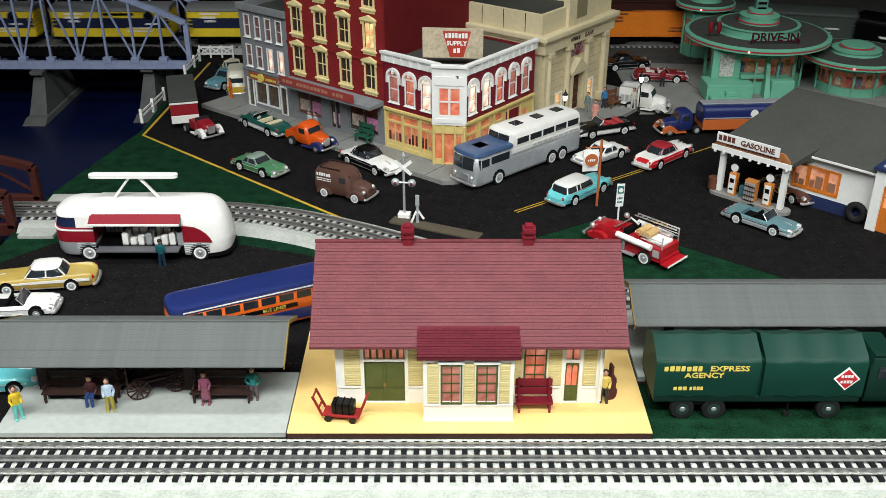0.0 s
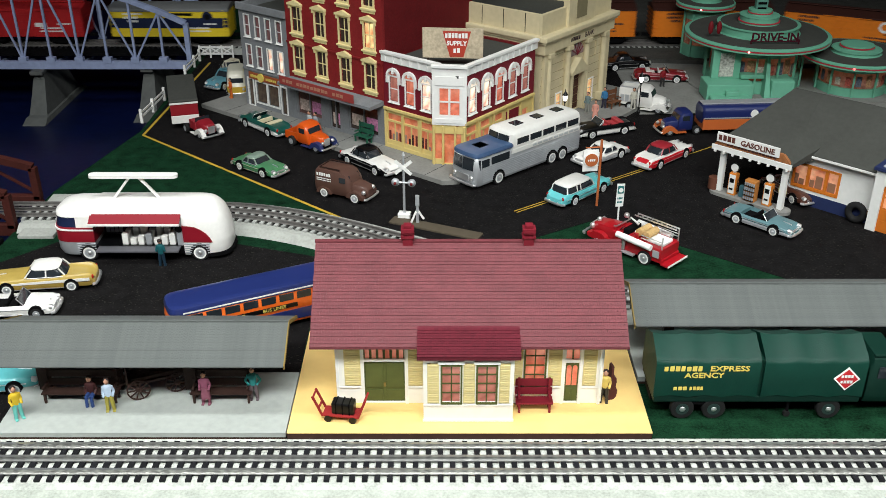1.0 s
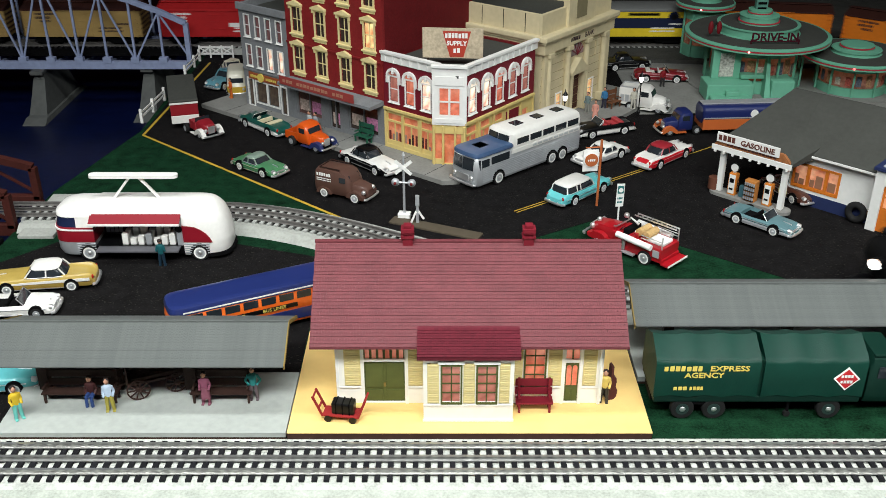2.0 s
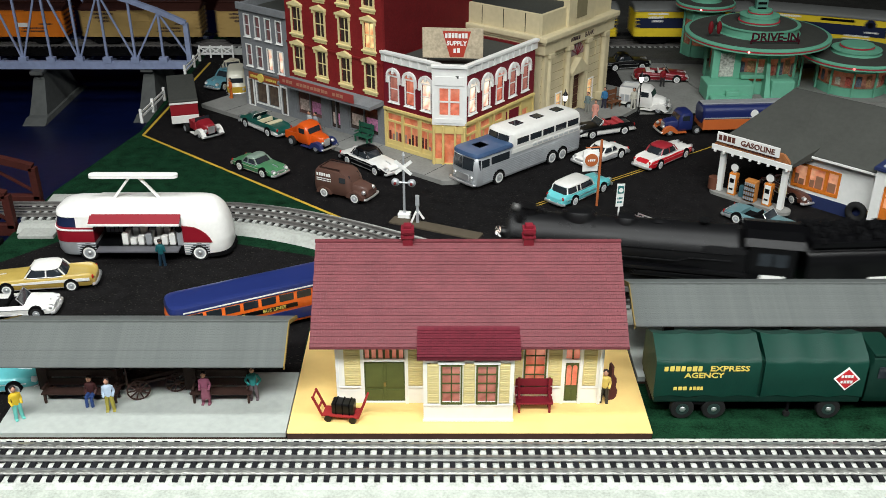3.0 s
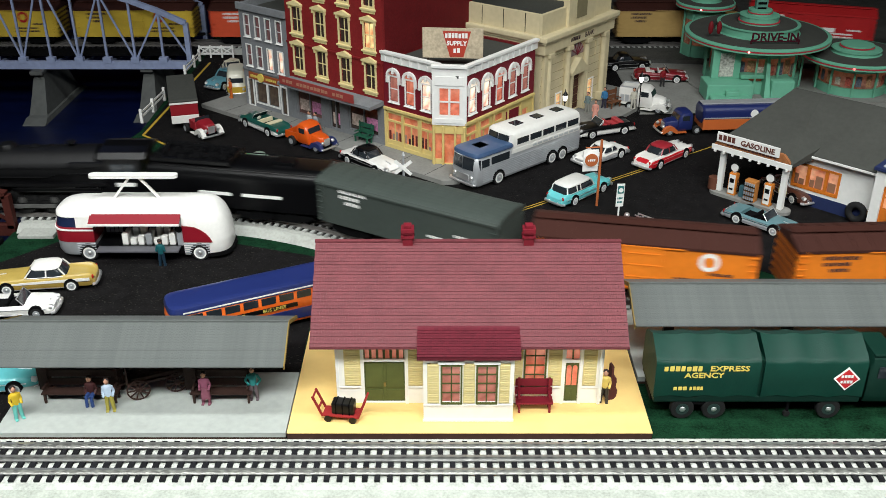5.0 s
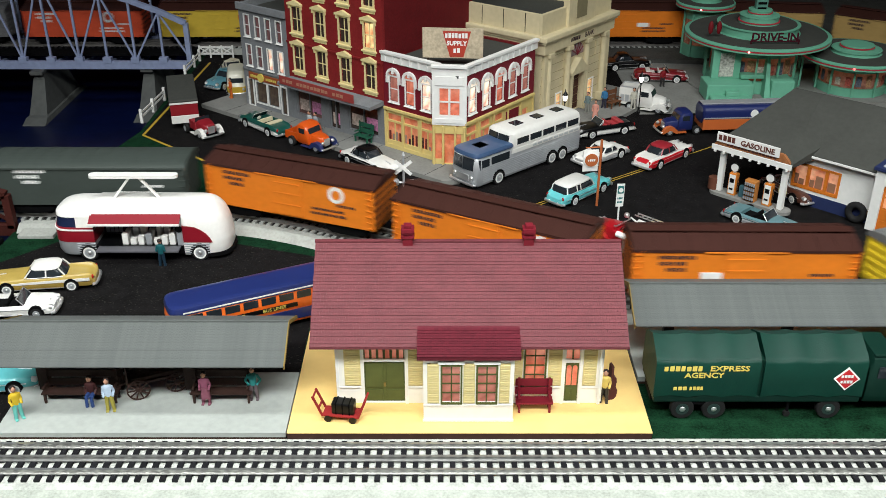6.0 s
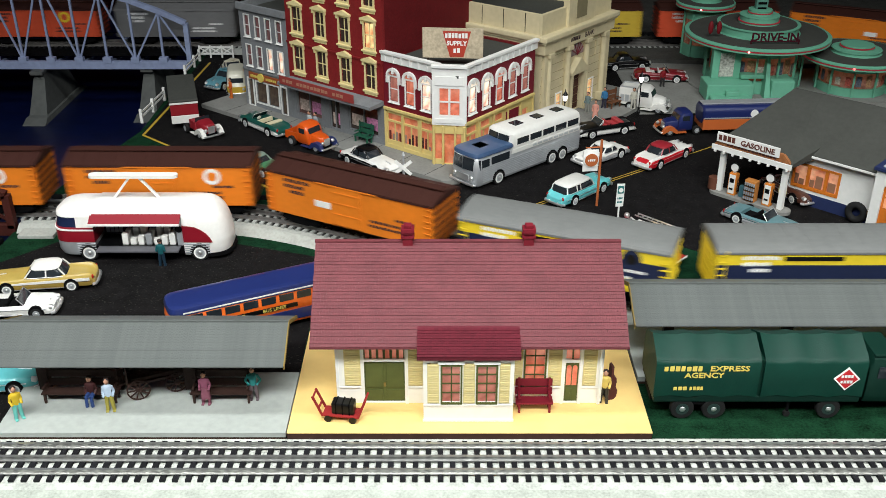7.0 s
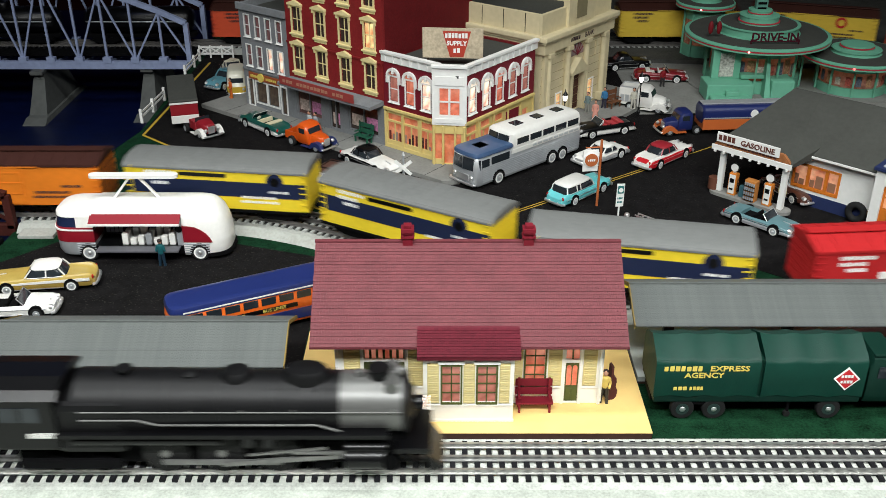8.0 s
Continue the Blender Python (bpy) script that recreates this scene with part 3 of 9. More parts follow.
def steam_loco(label, name="steam_locomotive", silver_front=True, stretch=1.0):
    """A 4-6-4; the smokebox faces +x."""
    g = thing(name, at(0, 0, 0), label, "locomotive")
    STEEL = mat("dull_rod_steel", (0.16, 0.16, 0.155), 0.45, 0.5, vary=0.3, grain=120)
    BOILER = mat("satin_boiler_black", (0.004, 0.004, 0.0045), 0.46, 0.0, vary=0.3, grain=100, spec=0.24)
    SMOKE = mat("graphite_smokebox", (0.13, 0.13, 0.125), 0.4, 0.45, vary=0.15, grain=100) if silver_front else BOILER

    def tube(x0, x1, r0, r1, zc, n=28):
        return loft(B(), [[(x, r * math.cos(2 * math.pi * i / n), zc + r * math.sin(2 * math.pi * i / n)) for i in range(n)] for x, r in ((x0, r0), (x1, r1))])

    part("boiler", tube(-9.5, 9.0, 2.75, 2.45, 5.7), BOILER, g, smooth=True)
    part("smokebox", tube(9.0, 13.6, 2.46, 2.46, 5.7), SMOKE, g, "graphite grey smokebox", smooth=True)
    front = part("smokebox_front", loft(B(), [[(x, r * math.cos(2 * math.pi * i / 28), 5.7 + r * math.sin(2 * math.pi * i / 28)) for i in range(28)] for x, r in ((13.6, 2.46), (13.75, 2.3), (13.9, 1.5), (14.15, 1.2), (14.2, 0.2))]), BOILER, g, smooth=True)
    for x in (-6.5, -3.2, 0.4, 4.2, 7.6):
        k = 2.75 + (x + 9.5) / 18.5 * -0.3
        part("boiler_band", tube(x - 0.12, x + 0.12, k + 0.05, k + 0.05, 5.7), BOILER, g, smooth=True)
    lamp = part("headlight_housing", rod(B(), (13.9, 0, 5.5), (15.0, 0, 5.5), 0.62, n=16), BLACK, g, smooth=True)
    part("headlight_lens", rod(B(), (15.0, 0, 5.5), (15.06, 0, 5.5), 0.56, n=16), HEADLIGHT, lamp, "lit headlight")
    part("smokestack", ring_lathe(B(), [(0.75, 7.9), (0.7, 8.75), (0.85, 8.9), (0.55, 8.9)], 20, (11.7, 0)), BOILER, g, smooth=True)
    part("sand_dome", loft(B(), [[(6.6 + a * k * math.cos(2 * math.pi * i / 20), b * k * math.sin(2 * math.pi * i / 20), z) for i in range(20)] for k, z, a, b in ((1.0, 7.4, 1.75, 1.3), (0.98, 8.5, 1.75, 1.3), (0.8, 8.9, 1.75, 1.3), (0.2, 9.0, 1.75, 1.3))]), BOILER, g, smooth=True)
    part("steam_dome", ring_lathe(B(), [(1.2, 7.5), (1.15, 8.3), (0.9, 8.7), (0.2, 8.8)], 20, (1.7, 0)), BOILER, g, smooth=True)
    part("turret", ring_lathe(B(), [(0.7, 7.7), (0.65, 8.4), (0.2, 8.6)], 14, (-1.6, 0)), BOILER, g, smooth=True)
    part("whistle", ring_lathe(B(), [(0.3, 8.0), (0.3, 8.7), (0.6, 8.75), (0.6, 8.95), (0.1, 9.0)], 12, (-6.2, 0)), BOILER, g, smooth=True)
    for x in (12.8, 10.4):
        part("fitting", ring_lathe(B(), [(0.32, 7.9), (0.32, 8.6), (0.1, 8.7)], 10, (x, 0)), SMOKE, g, smooth=True)
    part("firebox", box(B(), (-11.0, -2.7, 2.4), (-6.0, 2.7, 7.2), 0.6), BOILER, g)
    cab = part("cab", box(B(), (-15.2, -2.95, 3.0), (-10.6, 2.95, 7.9), 0.15), BLACK, g)
    part("cab_roof", prism(B(), [(-3.1, 7.8), (-2.4, 8.4), (-1.0, 8.75), (1.0, 8.75), (2.4, 8.4), (3.1, 7.8)], -15.9, -10.2, "x"), BLACK, g)
    for y in (-1, 1):
        part("cab_window", box(B(), (-14.4, y * 2.97 - 0.03, 5.7), (-11.6, y * 2.97 + 0.03, 7.1)), GLASS_DARK, cab)
        part("window_bar", box(B(), (-13.1, y * 3.02 - 0.03, 5.7), (-12.9, y * 3.02 + 0.03, 7.1)), BLACK, cab)
        part("number_plate", bars([(-14.3, 4.2, 4, 0.6)], 0.5) if y < 0 else box(B(), (-14.3, 3.0, 4.2), (-12.0, 3.03, 4.7)), WHITE, cab, m=at(0, -2.97, 0) if y < 0 else None)
        part("running_board", box(B(), (-10.8, y * 2.5 - 0.7, 4.35), (12.4, y * 2.5 + 0.7, 4.6), 0.05), BLACK, g)
        part("handrail", rod(B(), (-9.0, y * 2.72, 6.5), (13.3, y * 2.6, 6.4), 0.06, n=8), STEEL if silver_front else BLACK, g)
        bm = B()
        for p, q in (((-9, 5.75), (-5.0, 5.75)), ((-5.0, 5.75), (-3.6, 5.3)), ((-3.6, 5.3), (7.5, 5.3)), ((7.5, 5.3), (9.0, 4.7))):
            rod(bm, (p[0], y * 2.75, p[1]), (q[0], y * 2.75, q[1]), 0.09, n=8)
        part("pipe", bm, STEEL if silver_front else BLACK, g)
        part("cylinder", rod(B(), (9.3, y * 2.7, 2.1), (12.0, y * 2.7, 2.1), 0.95, n=18), BLACK, g, smooth=True)
        part("valve_chest", rod(B(), (9.3, y * 2.6, 3.0), (12.2, y * 2.6, 3.0), 0.5, n=14), BLACK, g, smooth=True)
        for i in range(3):
            w = part("driving_wheel", tyre_mesh(1.92, 0.5), BLACK, g, m=at(-3.6 + i * 4.0, y * 1.75, 1.92))
            part("wheel_rim", disc_mesh(1.6, 0.44, MATT_BLACK, 20), MATT_BLACK, w)
            for a in range(0, 180, 30):
                part("spoke", box(B(), (-1.6, -0.27, -0.07), (1.6, 0.27, 0.07)), BLACK, w, m=pose(0, 0, 0, 0, a, 0))
            part("axle_hub", disc_mesh(0.4, 0.7, STEEL, 12), STEEL, w)
        part("side_rod", box(B(), (-3.8, y * 2.3 - 0.12, 1.0), (4.7, y * 2.3 + 0.12, 1.5), 0.08), STEEL, g, "worn steel side rod")
        part("main_rod", beam(B(), (0.5, y * 2.55, 1.25), (9.0, y * 2.55, 2.1), 0.2, 0.42), STEEL, g, "worn steel main rod")
        part("crosshead_guide", beam(B(), (5.6, y * 2.75, 2.6), (9.4, y * 2.75, 2.6), 0.2, 0.25), STEEL, g)
        part("valve_rod", beam(B(), (2.4, y * 2.7, 2.3), (8.0, y * 2.7, 3.0), 0.15, 0.2), STEEL, g)
        for x in (7.6, 12.4):
            part("pilot_wheel", rail_wheel_mesh(), MATT_BLACK, g, m=at(x, y * 1.65, 0.85, 0 if y < 0 else 180))
        for x in (-8.2, -11.6):
            part("trailing_wheel", rail_wheel_mesh(), MATT_BLACK, g, m=at(x, y * 1.65, 0.85, 0 if y < 0 else 180))
        part("trailing_frame", box(B(), (-14.0, y * 2.35 - 0.15, 0.7), (-6.6, y * 2.35 + 0.15, 1.6), 0.1), MATT_BLACK, g)
        part("air_tank", rod(B(), (-9.8, y * 2.5, 3.75), (0.6, y * 2.5, 3.75), 0.5, n=14), BLACK, g, smooth=True)
        part("air_pump", rod(B(), (2.6, y * 2.75, 3.4), (2.6, y * 2.75, 4.3), 0.5, n=14), BLACK, g, smooth=True)
        part("air_pump", rod(B(), (4.0, y * 2.75, 3.4), (4.0, y * 2.75, 4.3), 0.45, n=14), BLACK, g, smooth=True)
        part("running_board_edge", box(B(), (-10.8, y * 3.21 - 0.03, 4.3), (12.4, y * 3.21 + 0.03, 4.66)), BOILER, g)
        for x in (4.9, 6.1, 7.4, 8.3):
            part("sand_pipe", rod(B(), (x, y * 1.4, 7.9), (x - 0.5, y * 2.72, 5.2), 0.07, n=6), BLACK, g)
        for x in (-8.6, -5.0, -1.4, 2.2, 5.8, 9.4, 12.8):
            part("rail_stanchion", rod(B(), (x, y * 2.3, 6.45), (x, y * 2.72, 6.46), 0.08, n=6), STEEL if silver_front else BLACK, g)
        part("step_ladder", beam(B(), (13.2, y * 2.6, 2.4), (14.6, y * 2.5, 0.9), 0.35, 0.1), BLACK, g)
    part("bell", ball(B(), (13.2, 0, 8.55), 0.42, (1, 1, 1.15)), STEEL, g, smooth=True)
    part("feedwater_heater", rod(B(), (12.6, -1.7, 8.0), (12.6, 1.7, 8.0), 0.5, n=14), SMOKE, g, smooth=True)
    part("smokebox_ring", tube(13.35, 13.65, 2.56, 2.56, 5.7), BOILER, g, smooth=True)
    # Frame box enlarged in black to stand for shade under the boiler.
    part("frame", box(B(), (-14.5, -1.35, 0.5), (13.4, 1.35, 4.3), 0.1), MATT_BLACK, g)
    part("pilot_deck", box(B(), (12.8, -2.6, 2.3), (15.4, 2.6, 2.8), 0.1), BLACK, g)
    part("pilot", loft(B(), [[(15.0, -2.4, 2.3), (15.0, 2.4, 2.3), (15.0, 2.4, 2.2), (15.0, -2.4, 2.2)], [(16.2, -2.0, 0.5), (16.2, 2.0, 0.5), (15.3, 2.4, 0.4), (15.3, -2.4, 0.4)]]), BLACK, g)
    for ob in g.children_recursive if stretch != 1.0 else ():
        if ob.matrix_basis.translation.length > 0:
            ob.location.x *= stretch
        elif not ob.parent.matrix_basis.translation.length and ob.parent is g or ob.parent.name.startswith(("cab", "headlight")):
            for v in ob.data.vertices:
                v.co.x *= stretch
    return g


def tender(label):
    g = thing("tender", at(0, 0, 0), label, "tender")
    part("body", loft(B(), [[(x, a * 2.95, b) for a, b in [(-1, 1.8), (-1, 5.2)] + [(-0.52 - 0.48 * math.cos(radians(q)), 5.6 + 1.5 * math.sin(radians(q))) for q in range(0, 91, 15)] + [(0.52 + 0.48 * math.cos(radians(q)), 5.6 + 1.5 * math.sin(radians(q))) for q in range(90, -1, -15)] + [(1, 5.2), (1, 1.8)]] for x in (-11.2, 11.2)]), BLACK, g, smooth=True)
    part("coal_bunker", box(B(), (0.5, -2.5, 7.0), (10.8, 2.5, 7.7), 0.15), BLACK, g)
    bm = B()
    for i in range(90):
        ball(bm, (random.uniform(1, 10.2), random.uniform(-2.2, 2.2), 7.6 + random.uniform(0, 0.35)), random.uniform(0.25, 0.5), u=6, v=4)
    tagged(part("coal", bm, MATT_BLACK, g), "black coal load", kind="stuff")
    part("hatch", box(B(), (-7, -1, 7.0), (-4.5, 1, 7.5), 0.1), BLACK, g)
    for y in (-1, 1):
        part("side_stripe", box(B(), (-6.0, y * 2.98 - 0.03, 3.5), (-1.0, y * 2.98 + 0.03, 3.9)), WHITE, g, "white lettering bar")
        part("side_stripe", box(B(), (0.4, y * 2.98 - 0.03, 3.5), (4.6, y * 2.98 + 0.03, 3.9)), WHITE, g, "white lettering bar")
        part("handrail", rod(B(), (-10.8, y * 2.7, 6.9), (10.8, y * 2.7, 6.9), 0.07, n=6), BLACK, g)
    part("underframe", box(B(), (-11.4, -2.2, 1.2), (11.4, 2.2, 1.9), 0.1), MATT_BLACK, g)
    for x in (-6.8, -2.5, 6.8):
        truck(g, x)
    return g


# ---- speed of the long train, and where it stands ----
def run(t):
    """Distance covered since 4.5 s by the long freight train."""
    total, dt = 0.0, 0.02
    sign = 1 if t >= 4.5 else -1
    for i in range(int(round(abs(t - 4.5) / dt))):
        tt = 4.5 + sign * (i + 0.5) * dt
        total += sign * dt * (37.5 + 5.5 * min(1, max(0, (tt - 3.8) / 1.7)) + 1.8 * min(1, max(0, (tt - 6.3) / 0.3)))
    return total


def car_pose(path, s, length, z):
    (xa, ya), (xb, yb) = path.at(s - length * 0.32), path.at(s + length * 0.32)
    a = math.degrees(math.atan2(yb - ya, xb - xa))
    return at((xa + xb) / 2, (ya + yb) / 2, z, a)


MOVERS = []


def put_on_rails(ob, path, s_ref, length, z, law):
    """s_ref: the place of the car's middle at 4.5 s (or law's own zero)."""
    MOVERS.append((ob, path, s_ref, length, z, law))


ORANGE = plastic(0.7, 0.19, 0.016)
ORANGE_DEEP = plastic(0.5, 0.11, 0.015)
BROWN_ROOF = plastic(0.045, 0.016, 0.012)
GREY_ROOF = plastic(0.16, 0.165, 0.16)
CAR_YELLOW = plastic(0.75, 0.56, 0.03)
NAVY = plastic(0.012, 0.018, 0.05)
CAR_RED = plastic(0.42, 0.018, 0.02)
TAN = plastic(0.42, 0.28, 0.1)
CORAL = plastic(0.62, 0.085, 0.035)
GREEN_GREY = plastic(0.05, 0.062, 0.055)
CAR_GREY = plastic(0.17, 0.17, 0.17)
INK_DARK = plastic(0.05, 0.03, 0.03)
RAIL_Z = 0.75 + 0.26 + 0.46
PITCH = 26.2


def loop_train():
    mark = LOOP.near(28, path_a(28))
    head = steam_loco("black steam locomotive with dark smokebox on the loop track", silver_front=False)
    put_on_rails(head, LOOP, mark + 64.5, 24, RAIL_Z, "long")
    put_on_rails(tender("black coal tender with white side bars"), LOOP, mark + 37.2, 22, RAIL_Z, "long")
    emblem = mat("white_emblem", (0.75, 0.75, 0.72), 0.5)
    orange = dict(body=ORANGE, roof=BROWN_ROOF, ink=INK_DARK)
    yellow = ("yellow baggage car with navy stripe and grey roof", dict(body=CAR_YELLOW, roof=GREY_ROOF, z1=6.9, stripe=NAVY, logo=NAVY, logo_m=BLACK, logo_x=7.4, ink=WHITE, arched=True, door=False))
    pale = plastic(0.6, 0.42, 0.05)
    order = [("orange refrigerator car with brown roof and white emblem", dict(logo=emblem, logo_x=6.6, **orange)),
             ("orange refrigerator car with white round emblem", dict(logo=emblem, logo_x=6.6, **orange)),
             ("orange refrigerator car with small white placard", dict(block=emblem, **orange)),
             yellow, yellow, yellow,
             ("dark red boxcar with white lettering", dict(body=CAR_RED, roof=CAR_RED, ink=WHITE, block=WHITE)),
             ("tan boxcar with dark lettering", dict(body=TAN, roof=BROWN_ROOF, ink=INK_DARK)),
             ("tan boxcar with dark lettering", dict(body=TAN, roof=BROWN_ROOF, ink=INK_DARK)),
             ("orange boxcar with white placard", dict(block=WHITE, **orange)),
             ("coral red refrigerator car", dict(body=CORAL, roof=BROWN_ROOF, ink=WHITE)),
             ("yellow boxcar with red emblem", dict(body=pale, roof=BROWN_ROOF, ink=INK_DARK, logo=CAR_RED)),
             ("yellow boxcar with red emblem", dict(body=pale, roof=BROWN_ROOF, ink=INK_DARK, logo=CAR_RED)),
             ("orange-red boxcar with white oval emblem", dict(body=CORAL, roof=BROWN_ROOF, ink=WHITE, logo=WHITE)),
             ("grey boxcar with faint lettering", dict(body=CAR_GREY, roof=CAR_GREY, ink=WHITE)),
             ("orange boxcar with yellow emblem", dict(body=CORAL, roof=BROWN_ROOF, ink=INK_DARK, logo=CAR_YELLOW))]
    put_on_rails(boxcar("dark grey-green baggage car with arched roof", GREEN_GREY, GREEN_GREY, 24.0, 6.7, arched=True, ink=WHITE, door=False), LOOP, mark + 13.3, 24, RAIL_Z, "long")
    for i, (label, kw) in enumerate(order):
        put_on_rails(boxcar(label, **{"length": 22.8, "z1": 7.1, **kw}), LOOP, mark - PITCH * (i + 0.5) - (2.0 if i > 5 else 0.0), 22.8, RAIL_Z, "long")
    for i in range(2):
        put_on_rails(tank_car(), LOOP, mark - PITCH * (len(order) + i + 0.5) - 2.0, 22, RAIL_Z, "long")
    put_on_rails(boxcar("dark red boxcar with white lettering", CAR_RED, CAR_RED, 22.8, 7.1, ink=WHITE), LOOP, mark - PITCH * (len(order) + 2.5) - 2.0, 22.8, RAIL_Z, "long")


def front_train():
    zero = FRONT.near(0, 63)
    g = steam_loco("black steam locomotive with grey smokebox on the front track", stretch=1.13)
    put_on_rails(g, FRONT, zero - 18.3, 26, 0.16 + 0.26 + 0.46, "front")
    put_on_rails(tender("black coal tender behind the front locomotive"), FRONT, zero - 18.3 - 30.4, 22, 0.16 + 0.26 + 0.46, "front")


loop_train()
front_train()


# ---- building helpers ----
def wall_grid(x0, x1, z0, z1, holes, thick, y=0.0):
    """A wall along x with openings (xa, xb, za, zb) that go through it."""
    bm = B()
    xs = sorted({x0, x1, *[h[0] for h in holes], *[h[1] for h in holes]})
    zs = sorted({z0, z1, *[h[2] for h in holes], *[h[3] for h in holes]})
    for xa, xb in zip(xs, xs[1:]):
        for za, zb in zip(zs, zs[1:]):
            cx, cz = (xa + xb) / 2, (za + zb) / 2
            if not any(h[0] < cx < h[1] and h[2] < cz < h[3] for h in holes):
                box(bm, (xa, y, za), (xb, y + thick, zb))
    bmesh.ops.remove_doubles(bm, verts=bm.verts, dist=0.001)
    return bm


def sash_window(parent, m, w, h, frame_mat, pane_mat, cols=2, rows=2, fw=0.16, sill=True, depth=0.22, name="window", bar=0.08, bar_mat=None):
    """Frame with sill, pane and glazing bars; its lower left corner at m, x along the wall, y into it."""
    bm = B()
    box(bm, (-fw, -0.1, 0), (0, 0.1, h))
    box(bm, (w, -0.1, 0), (w + fw, 0.1, h))
    box(bm, (-fw, -0.1, h), (w + fw, 0.1, h + fw))
    box(bm, (-fw, -0.1, -fw), (w + fw, 0.1, 0))
    f = part(name, bm, frame_mat, parent, m=m)
    part("pane", box(B(), (0, depth, 0), (w, depth + 0.06, h)), pane_mat, f)
    for i in range(1, cols):
        x = w * i / cols
        part("glazing_bar", box(B(), (x - bar / 2, depth - 0.08, 0), (x + bar / 2, depth, h)), bar_mat or frame_mat, f)
    for i in range(1, rows):
        z = h * i / rows
        part("glazing_bar", box(B(), (0, depth - 0.08, z - bar / 2), (w, depth, z + bar / 2)), bar_mat or frame_mat, f)
    if sill:
        part("sill", box(B(), (-fw - 0.12, -0.28, -fw - 0.14), (w + fw + 0.12, 0.05, -fw), 0.03), frame_mat, f)
    return f


def shingles(parent, m, width, length, material, w=0.66, e=0.42, keep=300, name="shingle"):
    """Courses of shingles laid on a slope: m maps x along the eave, y up the slope, z out of it."""
    me = to_mesh(name, loft(B(), [[(0.012, 0, 0.0), (w - 0.02, 0, 0.0), (w - 0.02, 0, 0.07), (0.012, 0, 0.07)], [(0.012, e * 1.25, 0.0), (w - 0.02, e * 1.25, 0.0), (w - 0.02, e * 1.25, 0.012), (0.012, e * 1.25, 0.012)]]), material)
    n, count, vs, fs = int(length / e), 0, [], []
    for r in range(n):
        x = -(r % 2) * w / 2
        while x < width - 0.05:
            xa, xb = max(0, x), min(width, x + w)
            if count < keep and xb - xa > w - 0.01:
                part(name, me, material, parent, m=m @ at(xa, r * e, 0))
                count += 1
            elif xb - xa > 0.05:
                b = len(vs)
                for yy, hh in ((r * e, 0.07), (r * e + e * 1.25, 0.012)):
                    vs += [(xa + 0.012, yy, 0), (xb - 0.012, yy, 0), (xb - 0.012, yy, hh), (xa + 0.012, yy, hh)]
                fs += [(b, b + 1, b + 2, b + 3), (b + 7, b + 6, b + 5, b + 4), (b + 3, b + 2, b + 6, b + 7), (b, b + 3, b + 7, b + 4), (b + 1, b + 5, b + 6, b + 2)]
            x += w
    if vs:
        rest = bpy.data.meshes.new("joined_shingles")
        rest.from_pydata([Vector(v) * CM for v in vs], [], fs)
        rest.materials.append(material)
        tagged(part("joined_shingles", rest, material, parent, m=m), kind="stuff")


def slope_pose(x, y, z, angle, turn=0):
    return at(x, y, z, turn) @ pose(0, 0, 0, angle, 0, 0)


